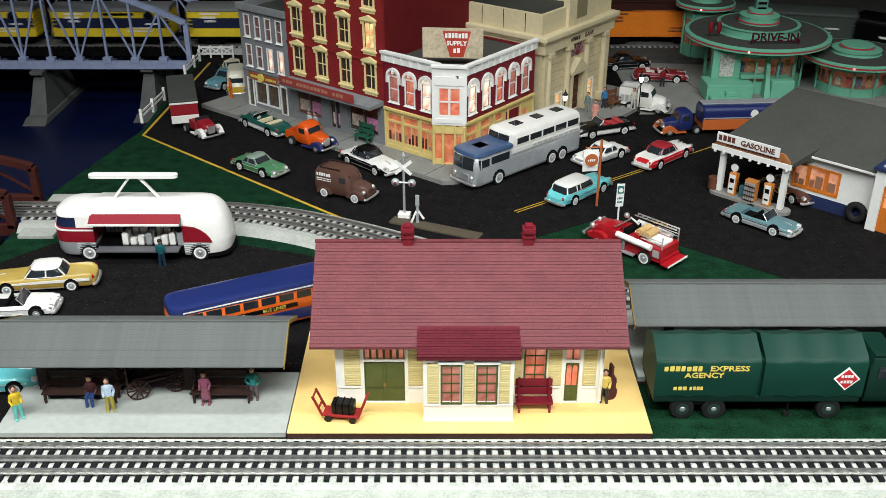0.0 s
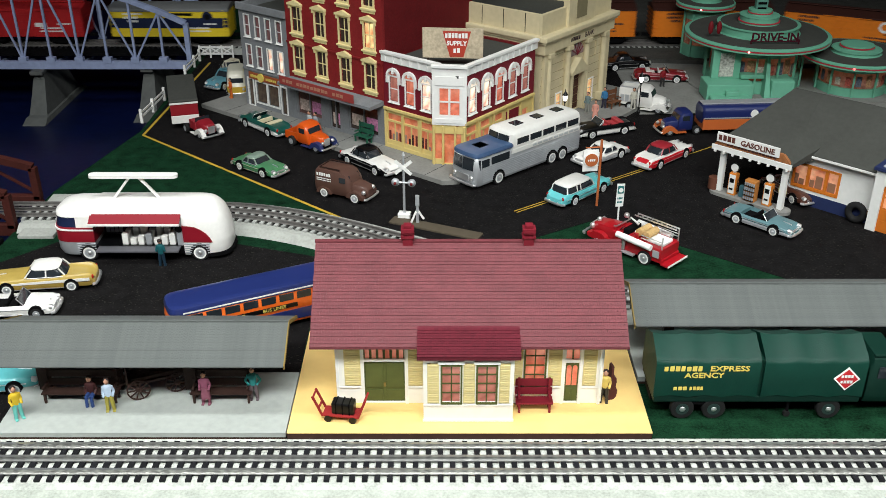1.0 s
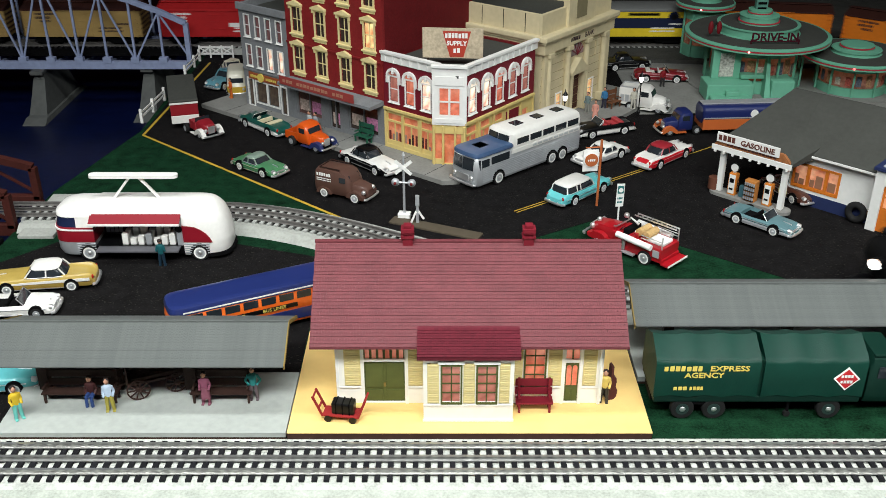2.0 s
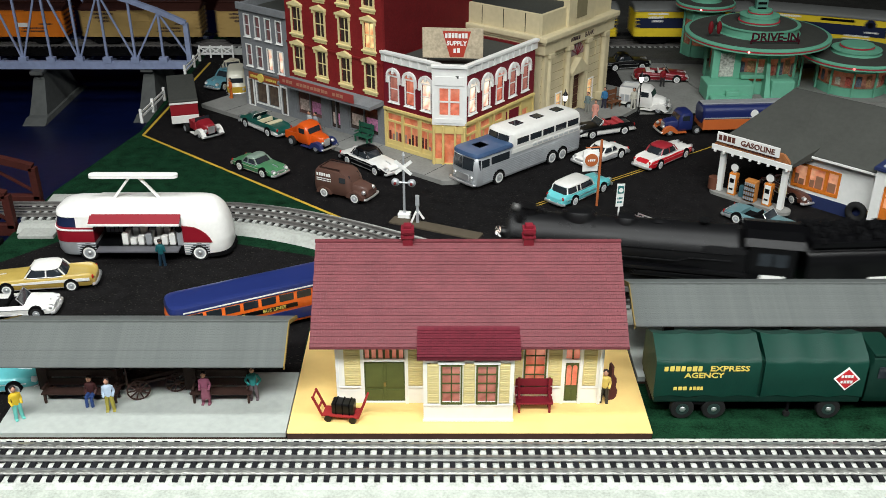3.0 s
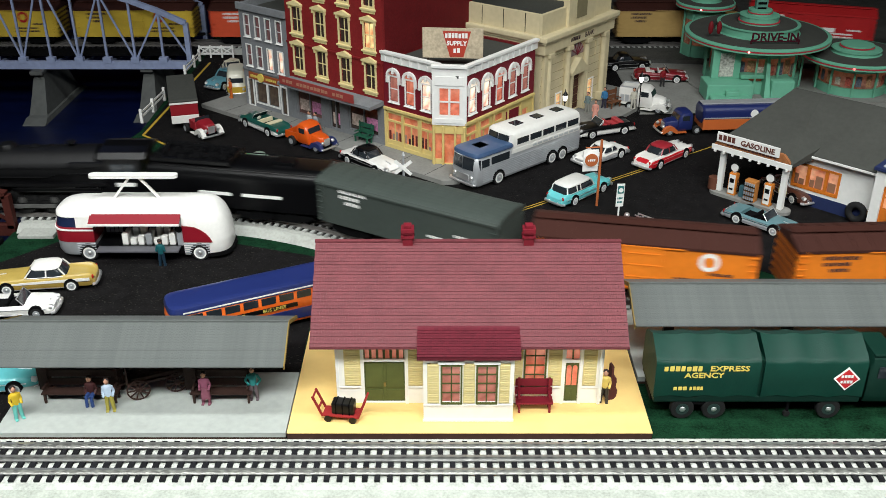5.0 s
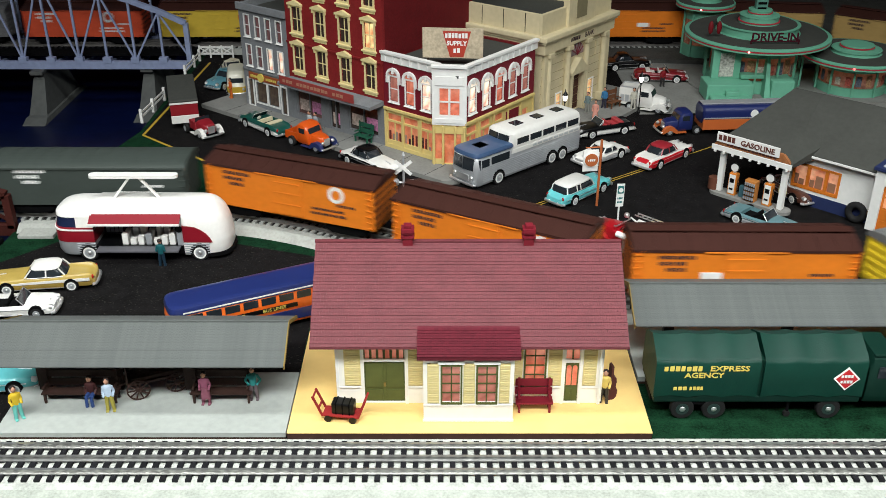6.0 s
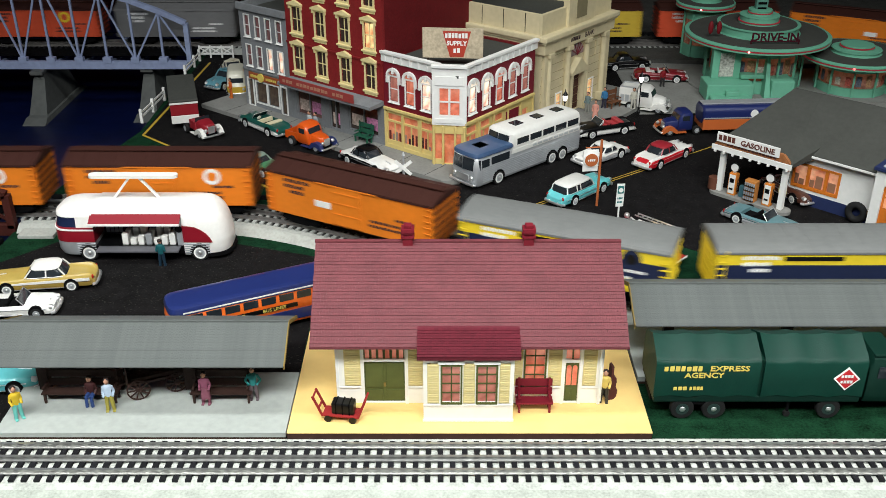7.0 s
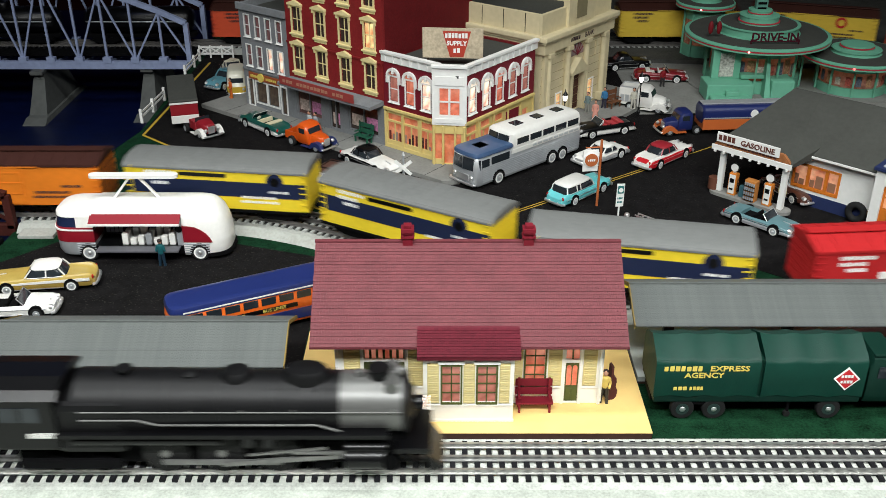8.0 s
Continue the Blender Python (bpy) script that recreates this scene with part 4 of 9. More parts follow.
# ---- railway station ----
def station():
    g = thing("railway_station", at(0, 0, 0), "cream railway station with red shingle roof and yellow deck", "station")
    part("plinth", box(B(), (-13.5, 66.1, 0), (18.1, 84, 0.74), 0.03), BROWN_BASE, g, "dark brown plinth")
    part("deck", box(B(), (-13.5, 66.1, 0.74), (18.1, 84, 0.82), 0.02), YELLOW_DECK, g, "yellow platform deck")
    y0, y1, zb, zt = 70.4, 82.6, 0.82, 9.0
    holes = [(-7.0, -3.4, 0.95, 6.8), (7.3, 9.0, 2.8, 6.8), (10.85, 12.05, 0.95, 6.8)]
    part("wall", wall_grid(-9.5, 14.2, zb, zt, holes, 0.4, y0), CREAM_WALL, g)
    for x in (-9.5, 13.8):
        part("wall", prism(B(), [(y0 + 0.4, zb), (y1, zb), (y1, 8.9), (76.5, 13.4), (y0 + 0.4, 9.2)], x, x + 0.4, "x"), CREAM_WALL, g)
    part("wall", box(B(), (-9.1, y1 - 0.4, zb), (13.8, y1, 8.9)), CREAM_WALL, g)
    # bay
    bx0, bx1, by = -1.7, 6.1, 67.8
    bh = [(-0.05, 1.45, 2.8, 6.6), (3.0, 4.6, 2.8, 6.6)]
    bay = part("bay", wall_grid(bx0, bx1, zb, 7.9, bh, 0.35, by), CREAM_WALL, g)
    for x in (bx0, bx1 - 0.35):
        part("bay_side", box(B(), (x, by + 0.35, zb), (x + 0.35, y0 - 0.01, 7.9)), CREAM_WALL, bay)
    part("bay_plinth_moulding", box(B(), (bx0 - 0.08, by - 0.12, 0.82), (bx1 + 0.08, by, 1.05)), CREAM_WALL, bay)
    for x0 in (-0.05, 3.0):
        sash_window(g, at(x0, by, 2.8), 1.55, 3.8, OLIVE, LIT_DIM, 2, 4, fw=0.16, bar_mat=OLIVE, bar=0.12, depth=0.2, sill=False)
        part("window_head", box(B(), (x0 - 0.35, by - 0.2, 6.85), (x0 + 1.9, by, 7.15), 0.04), WHITE, g)
    sash_window(g, at(7.3, y0, 2.8), 1.7, 4.0, OLIVE, LIT_ORANGE, 2, 4, fw=0.15, bar_mat=OLIVE, bar=0.1, sill=False)
    # panels: shutters with slats over a straw ground
    for x0, x1, yy in ((-8.75, -7.3, y0), (-3.1, -1.75, y0), (6.2, 7.05, y0), (9.3, 10.5, y0), (12.4, 13.6, y0), (-1.35, -0.35, by), (1.75, 2.75, by), (4.85, 5.75, by)):
        s = part("shutter", box(B(), (x0, yy - 0.07, 2.75), (x1, yy, 6.9), 0.02), SHUTTER, g, "straw yellow louvred panel")
        for i in range(16):
            z = 2.85 + i * 0.25
            part("slat", box(B(), (x0 + 0.08, yy - 0.14, z), (x1 - 0.08, yy - 0.06, z + 0.15)), SHUTTER, s)
    for x0, x1, yy in ((-9.4, -7.3, y0), (-3.15, -1.8, y0), (9.25, 10.55, y0), (12.3, 14.0, y0), (bx0, bx1, by)):
        part("belt_moulding", box(B(), (x0, yy - 0.1, 2.5), (x1, yy, 2.62), 0.02), WHITE, g)
    for x in (-9.5, -7.25, -3.35, 13.85, 10.5, 12.1):
        part("corner_board", box(B(), (x, y0 - 0.1, zb), (x + 0.26, y0, 7.6)), WHITE, g)
    # freight door with transom
    d = part("freight_door", box(B(), (-7.0, y0 + 0.15, 0.9), (-3.4, y0 + 0.3, 5.3)), OLIVE, g, "olive green double freight door")
    for x in (-7.0, -5.15):
        for z0, z1 in ((1.05, 2.2), (2.45, 5.1)):
            part("door_panel", box(B(), (x + 0.12, y0 + 0.08, z0), (x + 1.65, y0 + 0.15, z1), 0.03), OLIVE, d)
    part("door_handle", box(B(), (-5.3, y0 + 0.02, 2.6), (-5.1, y0 + 0.1, 3.0)), OCHRE, d)
    part("transom_bar", box(B(), (-7.0, y0 - 0.05, 5.3), (-3.4, y0 + 0.2, 5.55)), WHITE, g)
    t = part("transom", box(B(), (-7.0, y0 + 0.25, 5.55), (-3.4, y0 + 0.3, 6.8)), LIT_ORANGE, g, "glowing orange transom panes")
    for i in range(7):
        x = -7.0 + 3.6 * i / 6
        part("transom_post", box(B(), (x - 0.11, y0 + 0.1, 5.55), (x + 0.11, y0 + 0.25, 6.8)), OLIVE, t)
    # passenger door
    d = part("passenger_door", box(B(), (10.85, y0 + 0.15, 0.9), (12.05, y0 + 0.3, 5.2)), OLIVE, g, "olive passenger door with lit glass")
    for x in (10.98, 11.5):
        part("door_glass", prism(B(), [(x, 2.7), (x + 0.42, 2.7), (x + 0.42, 4.6)] + arc(x + 0.21, 4.6, 0.21, 0, 180, 6)[1:], y0 + 0.1, y0 + 0.16, "y"), LIT_ORANGE, d)
        part("door_panel", box(B(), (x, y0 + 0.09, 1.1), (x + 0.42, y0 + 0.15, 2.4), 0.02), OLIVE, d)
    tr = part("transom", box(B(), (10.85, y0 + 0.2, 5.5), (12.05, y0 + 0.25, 6.8)), LIT_ORANGE, g)
    part("transom_post", box(B(), (11.38, y0 + 0.08, 5.5), (11.52, y0 + 0.2, 6.8)), OLIVE, tr)
    part("transom_bar", box(B(), (10.85, y0 - 0.05, 5.2), (12.05, y0 + 0.2, 5.5)), WHITE, g)
    part("downpipe", rod(B(), (13.9, y0 - 0.25, 0.9), (13.9, y0 - 0.25, 7.8), 0.1, n=8), WHITE, g)
    # roofs
    ang = math.degrees(math.atan2(6.1, 7.9))
    ln = math.hypot(6.1, 7.9)
    roof = part("roof", prism(B(), [(68.6, 7.85), (68.6, 8.0), (76.5, 14.1), (84.4, 8.0), (84.4, 7.85), (76.5, 13.6)], -11.4, 15.9, "x"), SHINGLE, g)
    part("ridge_cap", box(B(), (-11.45, 76.3, 14.0), (15.95, 76.7, 14.25), 0.08), SHINGLE, g)
    part("fascia", box(B(), (-11.4, 68.52, 7.82), (15.9, 68.6, 8.0)), SHINGLE, g)
    ang2 = math.degrees(math.atan2(1.37, 2.8))
    broof = part("bay_roof", prism(B(), [(67.3, 7.65), (67.3, 7.83), (70.1, 9.2), (70.1, 8.95)], -2.2, 6.6, "x"), SHINGLE_DEEP, g)
    part("bay_fascia", box(B(), (-2.2, 67.24, 7.56), (6.6, 67.32, 7.83)), SHINGLE_DEEP, g)
    for x in (-3.15, 7.65):
        c = part("chimney", box(B(), (x - 0.45, 76.1, 12.6), (x + 0.45, 76.9, 14.9), 0.03), MAROON, g, "red brick chimney with stepped cap")
        part("chimney_band", box(B(), (x - 0.6, 75.95, 14.55), (x + 0.6, 77.05, 14.8), 0.04), MAROON, c)
        part("chimney_cap", box(B(), (x - 0.58, 75.97, 15.1), (x + 0.58, 77.03, 15.5), 0.04), MAROON, c)
        part("chimney_neck", box(B(), (x - 0.42, 76.1, 14.8), (x + 0.42, 76.9, 15.1)), MAROON, c)
        part("chimney_pot", box(B(), (x - 0.35, 76.15, 15.5), (x + 0.35, 76.85, 15.8), 0.05), MAROON, c)
    for x in (-8.5, -2.6, 9.0, 13.2):
        part("eave_bracket", beam(B(), (x, 70.35, 7.2), (x, 68.9, 7.85), 0.15, 0.15), WHITE, g)
    shingles(roof, slope_pose(-11.4, 68.58, 8.0, ang), 27.3, ln, SHINGLE, w=0.5, e=0.32)
    shingles(broof, slope_pose(-2.2, 67.28, 7.85, ang2), 8.8, 3.1, SHINGLE_DEEP, w=0.36, e=0.26, keep=160)
    return g


station()


# ---- platform shelters ----
def platform_base(name, x0, x1, y0, y1, label):
    p = structure(name, box(B(), (x0, y0, 0.3), (x1, y1, 0.82), 0.05), CONCRETE, label, "platform")
    part("skirt", box(B(), (x0 + 0.05, y0 + 0.08, 0), (x1 - 0.05, y1, 0.3)), BROWN_BASE, p, "dark brown skirt")


platform_base("platform_west", -38.8, -13.6, 66.15, 75.2, "pale grey concrete station platform")
platform_base("platform_east", 18.3, 52, 74.4, 83.6, "pale grey platform behind the delivery truck")


def shelter(x0, x1, ye, ze, yr, zr, posts, label):
    g = thing("platform_shelter", at(0, 0, 0), label, "shelter", "platform shelters")
    yb, w = 2 * yr - ye, x1 - x0
    roof = part("roof", prism(B(), [(ye, ze - 0.12), (ye, ze), (yr, zr), (yb, ze), (yb, ze - 0.12), (yr, zr - 0.25)], x0, x1, "x"), SLATE, g, "grey slate-look roof")
    part("ridge_cap", box(B(), (x0, yr - 0.15, zr - 0.03), (x1, yr + 0.15, zr + 0.1), 0.04), SLATE, g)
    ang, ln = math.degrees(math.atan2(zr - ze, yr - ye)), math.hypot(zr - ze, yr - ye)
    n = int(ln / 0.27)
    for i in range(n):
        part("slate_course", loft(B(), [[(0, 0, 0), (w, 0, 0), (w, 0, 0.022), (0, 0, 0.022)], [(0, 0.36, 0), (w, 0.36, 0), (w, 0.36, 0.01), (0, 0.36, 0.01)]]), SLATE, roof, m=slope_pose(x0, ye + i * 0.27 * math.cos(radians(ang)), ze + i * 0.27 * math.sin(radians(ang)), ang))
    for x in (x0, x1):
        part("barge_board", prism(B(), [(ye, ze - 0.3), (ye, ze + 0.08), (yr, zr + 0.1), (yb, ze + 0.08), (yb, ze - 0.3), (yr, zr - 0.35)], x - 0.05, x + 0.05, "x"), OCHRE, g, "ochre gable board")
    for x in posts:
        p = part("post", box(B(), (x - 0.5, yr - 0.35, 0.82), (x + 0.5, yr + 0.35, zr - 0.5), 0.08), DARK_WOOD, g)
        for s in (-1, 1):
            part("knee_brace", beam(B(), (x, yr, 5.0), (x, yr + s * (yr - ye) * 0.75, ze + (zr - ze) * 0.2), 0.25, 0.3), DARK_WOOD, p)
    part("tie_beam", box(B(), (x0 + 0.5, yr - 0.2, ze - 0.5), (x1 - 0.5, yr + 0.2, ze)), DARK_WOOD, g)
    return g


shelter(-39.5, -13.7, 68.5, 6.05, 72.7, 8.05, (-36.6, -29.9, -23.2), "long grey-roofed platform shelter on brown posts")
shelter(17.7, 52, 75.1, 6.05, 79.5, 8.05, (22, 33.6, 45), "long grey-roofed platform shelter on brown posts")


def long_bench(x0, x1, y, z, material, label, back=2.0):
    g = thing("bench", at((x0 + x1) / 2, y, z), label, "bench", "benches")
    w = (x1 - x0) / 2
    part("seat", box(B(), (-w, -0.6, 0.9), (w, 0.5, 1.05), 0.04), material, g)
    for i in range(3 if back > 2 else 2):
        part("back_slat", box(B(), (-w, 0.45, 1.25 + i * 0.85), (w, 0.58, 1.95 + i * 0.85), 0.03), material, g, m=at(0, 0, 0, rx=-6))
    for x in (-w + 0.3, w - 0.3):
        for y2 in (-0.5, 0.4):
            part("leg", box(B(), (x - 0.1, y2 - 0.1, 0), (x + 0.1, y2 + 0.1, 0.9)), material, g)
        part("arm_rest", box(B(), (x - 0.1, -0.6, 1.5), (x + 0.1, 0.5, 1.62)), material, g)
        part("back_post", box(B(), (x - 0.1, 0.45, 0.9), (x + 0.1, 0.62, 3.0)), material, g)
    return g


long_bench(-36.1, -29.2, 70.9, 0.82, DARK_WOOD, "long dark brown wooden bench under the shelter", 3.0)
long_bench(-22.7, -17.2, 70.9, 0.82, DARK_WOOD, "long dark brown wooden bench under the shelter", 3.0)
long_bench(6.45, 9.75, 69.5, 0.82, MAROON, "maroon bench against the station wall")


# ---- the town block, in a frame turned along the street ----
def pavement():
    bm = prism(B(), [(-5.0, 50), (-5.0, -1.2), (-3.4, -2.7), (20, -2.7), (23, -7.5), (46, -7.5), (46, 8), (30, 50)], 0.0, 0.7, "z")
    ob = structure("pavement", bm, GREY_STONE, "raised grey concrete pavement round the block", "pavement")
    ob.matrix_basis = BLOCK
    joints = B()
    for y in range(2, 48, 6):
        box(joints, (-5.0, y, 0.698), (-0.2, y + 0.08, 0.706))
    part("joints", joints, MATT_BLACK, ob)


pavement()


def left_face(y, z):
    """Pose on the wall x = 0 of a building in the block: x' runs towards the corner, y' inwards."""
    return at(0, y, z, -90)


def hooded_window(parent, m, w, h, pane, trim):
    f = sash_window(parent, m, w, h, trim, pane, 2, 2, fw=0.34, bar=0.14, sill=False, depth=0.18)
    part("hood", prism(B(), [(-0.6, h + 0.34), (w + 0.6, h + 0.34), (w + 0.6, h + 0.62), (w / 2, h + 1.15), (-0.6, h + 0.62)], -0.45, 0.0, "y"), trim, f, "straw pediment")
    for x in (-0.5, w + 0.2):
        part("hood_bracket", box(B(), (x, -0.32, h - 0.25), (x + 0.3, 0, h + 0.34), 0.03), trim, f)
    part("sill", box(B(), (-0.55, -0.32, -0.62), (w + 0.55, 0.05, -0.34), 0.03), trim, f)
    part("apron", box(B(), (-0.34, -0.12, -1.0), (w + 0.34, 0.0, -0.62)), trim, f)
    return f


def brick_building():
    g = thing("brick_store_building", BLOCK, "tall red brick store with straw window hoods and awning", "building")
    y0, y1, zt = 13.62, 33.4, 31.0
    n = y1 - y0
    cols = [1.55 + i * 4.95 for i in range(4)]
    rows = [9.0, 15.0, 21.0, 27.0]
    holes = [(c, c + 1.75, r, r + 3.6) for c in cols for r in rows] + [(1.2, 6.6, 1.6, 6.0), (8.4, 10.6, 0.85, 6.0), (12.4, 18.4, 1.6, 6.0)]
    upper = part("wall", wall_grid(0, n, 7.0, zt, [h for h in holes if h[2] > 7], 0.5), BRICK_RED, g, m=left_face(y1, 0))
    lower = part("shopfront", wall_grid(0, n, 0.7, 7.0, [h for h in holes if h[2] < 7], 0.5), FACADE_GREY, g, "grey stone shopfront", m=left_face(y1, 0))
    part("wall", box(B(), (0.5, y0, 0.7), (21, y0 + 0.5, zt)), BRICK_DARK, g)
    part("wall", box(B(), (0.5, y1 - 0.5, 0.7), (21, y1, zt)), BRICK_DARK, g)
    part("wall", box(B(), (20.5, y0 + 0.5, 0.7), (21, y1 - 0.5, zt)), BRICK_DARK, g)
    part("roof", box(B(), (0.5, y0 + 0.5, zt - 1.0), (20.5, y1 - 0.5, zt - 0.6)), ROOF_GREY, g)
    dark = mat("dim_shop_pane", (0.05, 0.035, 0.03), 0.15, vary=0.5, grain=150)
    for j, r in enumerate(rows):
        for i, c in enumerate(cols):
            hooded_window(g, left_face(y1 - c, r), 1.75, 3.6, LIT_WARM if (i == 3 and j == 1) else dark, STONE_TRIM)
    for xa, xb, za, zb in holes[-3:]:
        w = part("shop_window", box(B(), (xa, 0.35, za), (xb, 0.42, zb)), dark if xa > 8 else mat("shop_display", (0.12, 0.05, 0.04), 0.3, vary=0.7, grain=250), g, m=left_face(y1, 0))
        part("window_frame", wall_grid(xa, xb, za, zb, [(xa + 0.2, (xa + xb) / 2 - 0.1, za + 0.2, zb - 0.2), ((xa + xb) / 2 + 0.1, xb - 0.2, za + 0.2, zb - 0.2)], 0.12, 0.2), FACADE_GREY, w)
        for k in range(2):
            part("display", box(B(), (xa + 0.5 + k * (xb - xa) * 0.5, 0.26, za + 0.8), (xa + 0.3 + (k + 0.85) * (xb - xa) * 0.5 - 0.1, 0.34, za + 2.6)), mat("poster", (0.5, 0.4 - k * 0.2, 0.35), 0.6, vary=0.6, grain=300), w)
    a = part("awning", prism(B(), [(-3.0, 6.9), (-3.0, 7.35), (0, 7.6), (0, 6.9)], 0.3, n - 0.1, "x"), FACADE_GREY, g, "flat grey awning", m=left_face(y1, 0) @ pose(0, 0, 0))
    sb = part("sign_board", box(B(), (1.0, -3.15, 7.3), (n - 3.2, -3.02, 8.6), 0.03), plastic(0.3, 0.05, 0.045), g, "red shop sign board", m=left_face(y1, 0))
    part("sign_bars", bars([(1.8, 7.7, 3, 0.75), (4.8, 7.7, 9, 0.75), (12.4, 7.7, 3, 0.75)], 0.5), plastic(0.4, 0.2, 0.13), sb, m=at(0, -3.16, 0))
    part("wall_string_course", box(B(), (0, -0.2, 13.0), (n, 0, 13.25)), BRICK_RED, upper)
    return g


def grey_building():
    g = thing("grey_store_building", BLOCK, "blue-grey two-storey shop with white trimmed windows", "building")
    y0, y1, zt = 33.45, 44.3, 17.4
    n = y1 - y0
    cols = [1.25 + i * 2.45 for i in range(4)]
    holes = [(c, c + 1.05, r, r + 3.3) for c in cols for r in (7.6, 12.4)] + [(0.9, 2.0, 0.8, 5.2), (2.8, 5.2, 1.6, 5.0), (5.6, 8.0, 1.6, 5.0), (8.7, 9.8, 0.8, 5.2)]
    part("wall", wall_grid(0, n, 0.7, zt, holes, 0.5), FACADE_GREY, g, m=left_face(y1, 0))
    for yy in (y0, y1 - 0.5):
        part("wall", box(B(), (0.5, yy, 0.7), (17, yy + 0.5, zt)), FACADE_GREY, g)
    part("wall", box(B(), (16.5, y0 + 0.5, 0.7), (17, y1 - 0.5, zt)), FACADE_GREY, g)
    part("roof", box(B(), (0.5, y0 + 0.5, zt - 1.4), (16.5, y1 - 0.5, zt - 1.0)), ROOF_GREY, g)
    dim = mat("curtained_pane", (0.2, 0.09, 0.09), 0.25, vary=0.3)
    for j, r in enumerate((7.6, 12.4)):
        for i, c in enumerate(cols):
            sash_window(g, left_face(y1 - c, r), 1.05, 3.3, WHITE, LIT_BRIGHT if (j == 0 and i > 1) else dim, 1, 2, fw=0.16)
    for k, (xa, xb, za, zb) in enumerate(holes[-4:]):
        sash_window(g, left_face(y1 - xa, za), xb - xa, zb - za, WHITE, mat("warm_shop_pane", (0.1, 0.07, 0.05), 0.15, vary=0.5, grain=150), 1, 1, fw=0.25, sill=False, name="shop_window")
    s = part("sign_board", box(B(), (1.4, -0.3, 5.4), (8.4, -0.1, 6.5), 0.05), plastic(0.3, 0.08, 0.03), g, "brown shop sign with round emblem", m=left_face(y1, 0))
    part("emblem", disc_mesh(0.7, 0.3, LETTER_GOLD), LETTER_GOLD, s, m=at(4.4, -0.35, 5.95))
    part("sign_bars", bars([(1.9, 5.75, 4, 0.45), (5.5, 5.75, 6, 0.42)], 0.4), LETTER_GOLD, s, m=at(0, -0.31, 0))
    part("cornice", box(B(), (-0.1, -0.5, zt - 0.9), (n + 0.1, 0.0, zt + 0.2), 0.08), FACADE_GREY, g, m=left_face(y1, 0))
    part("band", box(B(), (0, -0.2, 6.7), (n, 0, 7.0), 0.03), FACADE_GREY, g, m=left_face(y1, 0))
    return g


def arched_window(parent, m, w, h, pane, trim):
    f = sash_window(parent, m, w, h, trim, pane, 1, 2, fw=0.2, bar=0.14, sill=True, depth=0.15)
    part("arch_hood", prism(B(), [(-0.55, h - 0.9), (-0.2, h - 0.9), (-0.2, h)] + list(reversed(arc(w / 2, h, w / 2 + 0.2, 0, 180, 8)))[1:-1] + [(w + 0.2, h), (w + 0.2, h - 0.9), (w + 0.55, h - 0.9)] + arc(w / 2, h + 0.1, w / 2 + 0.5, 0, 180, 8), -0.35, 0.0, "y"), trim, f, "white arched hood")
    part("keystone", box(B(), (w / 2 - 0.16, -0.42, h + 0.5), (w / 2 + 0.16, -0.02, h + 1.35), 0.03), trim, f)
    part("arch_pane", prism(B(), arc(w / 2, h, w / 2 + 0.15, 0, 180, 8), -0.02, 0.04, "y"), pane, f)
    return f


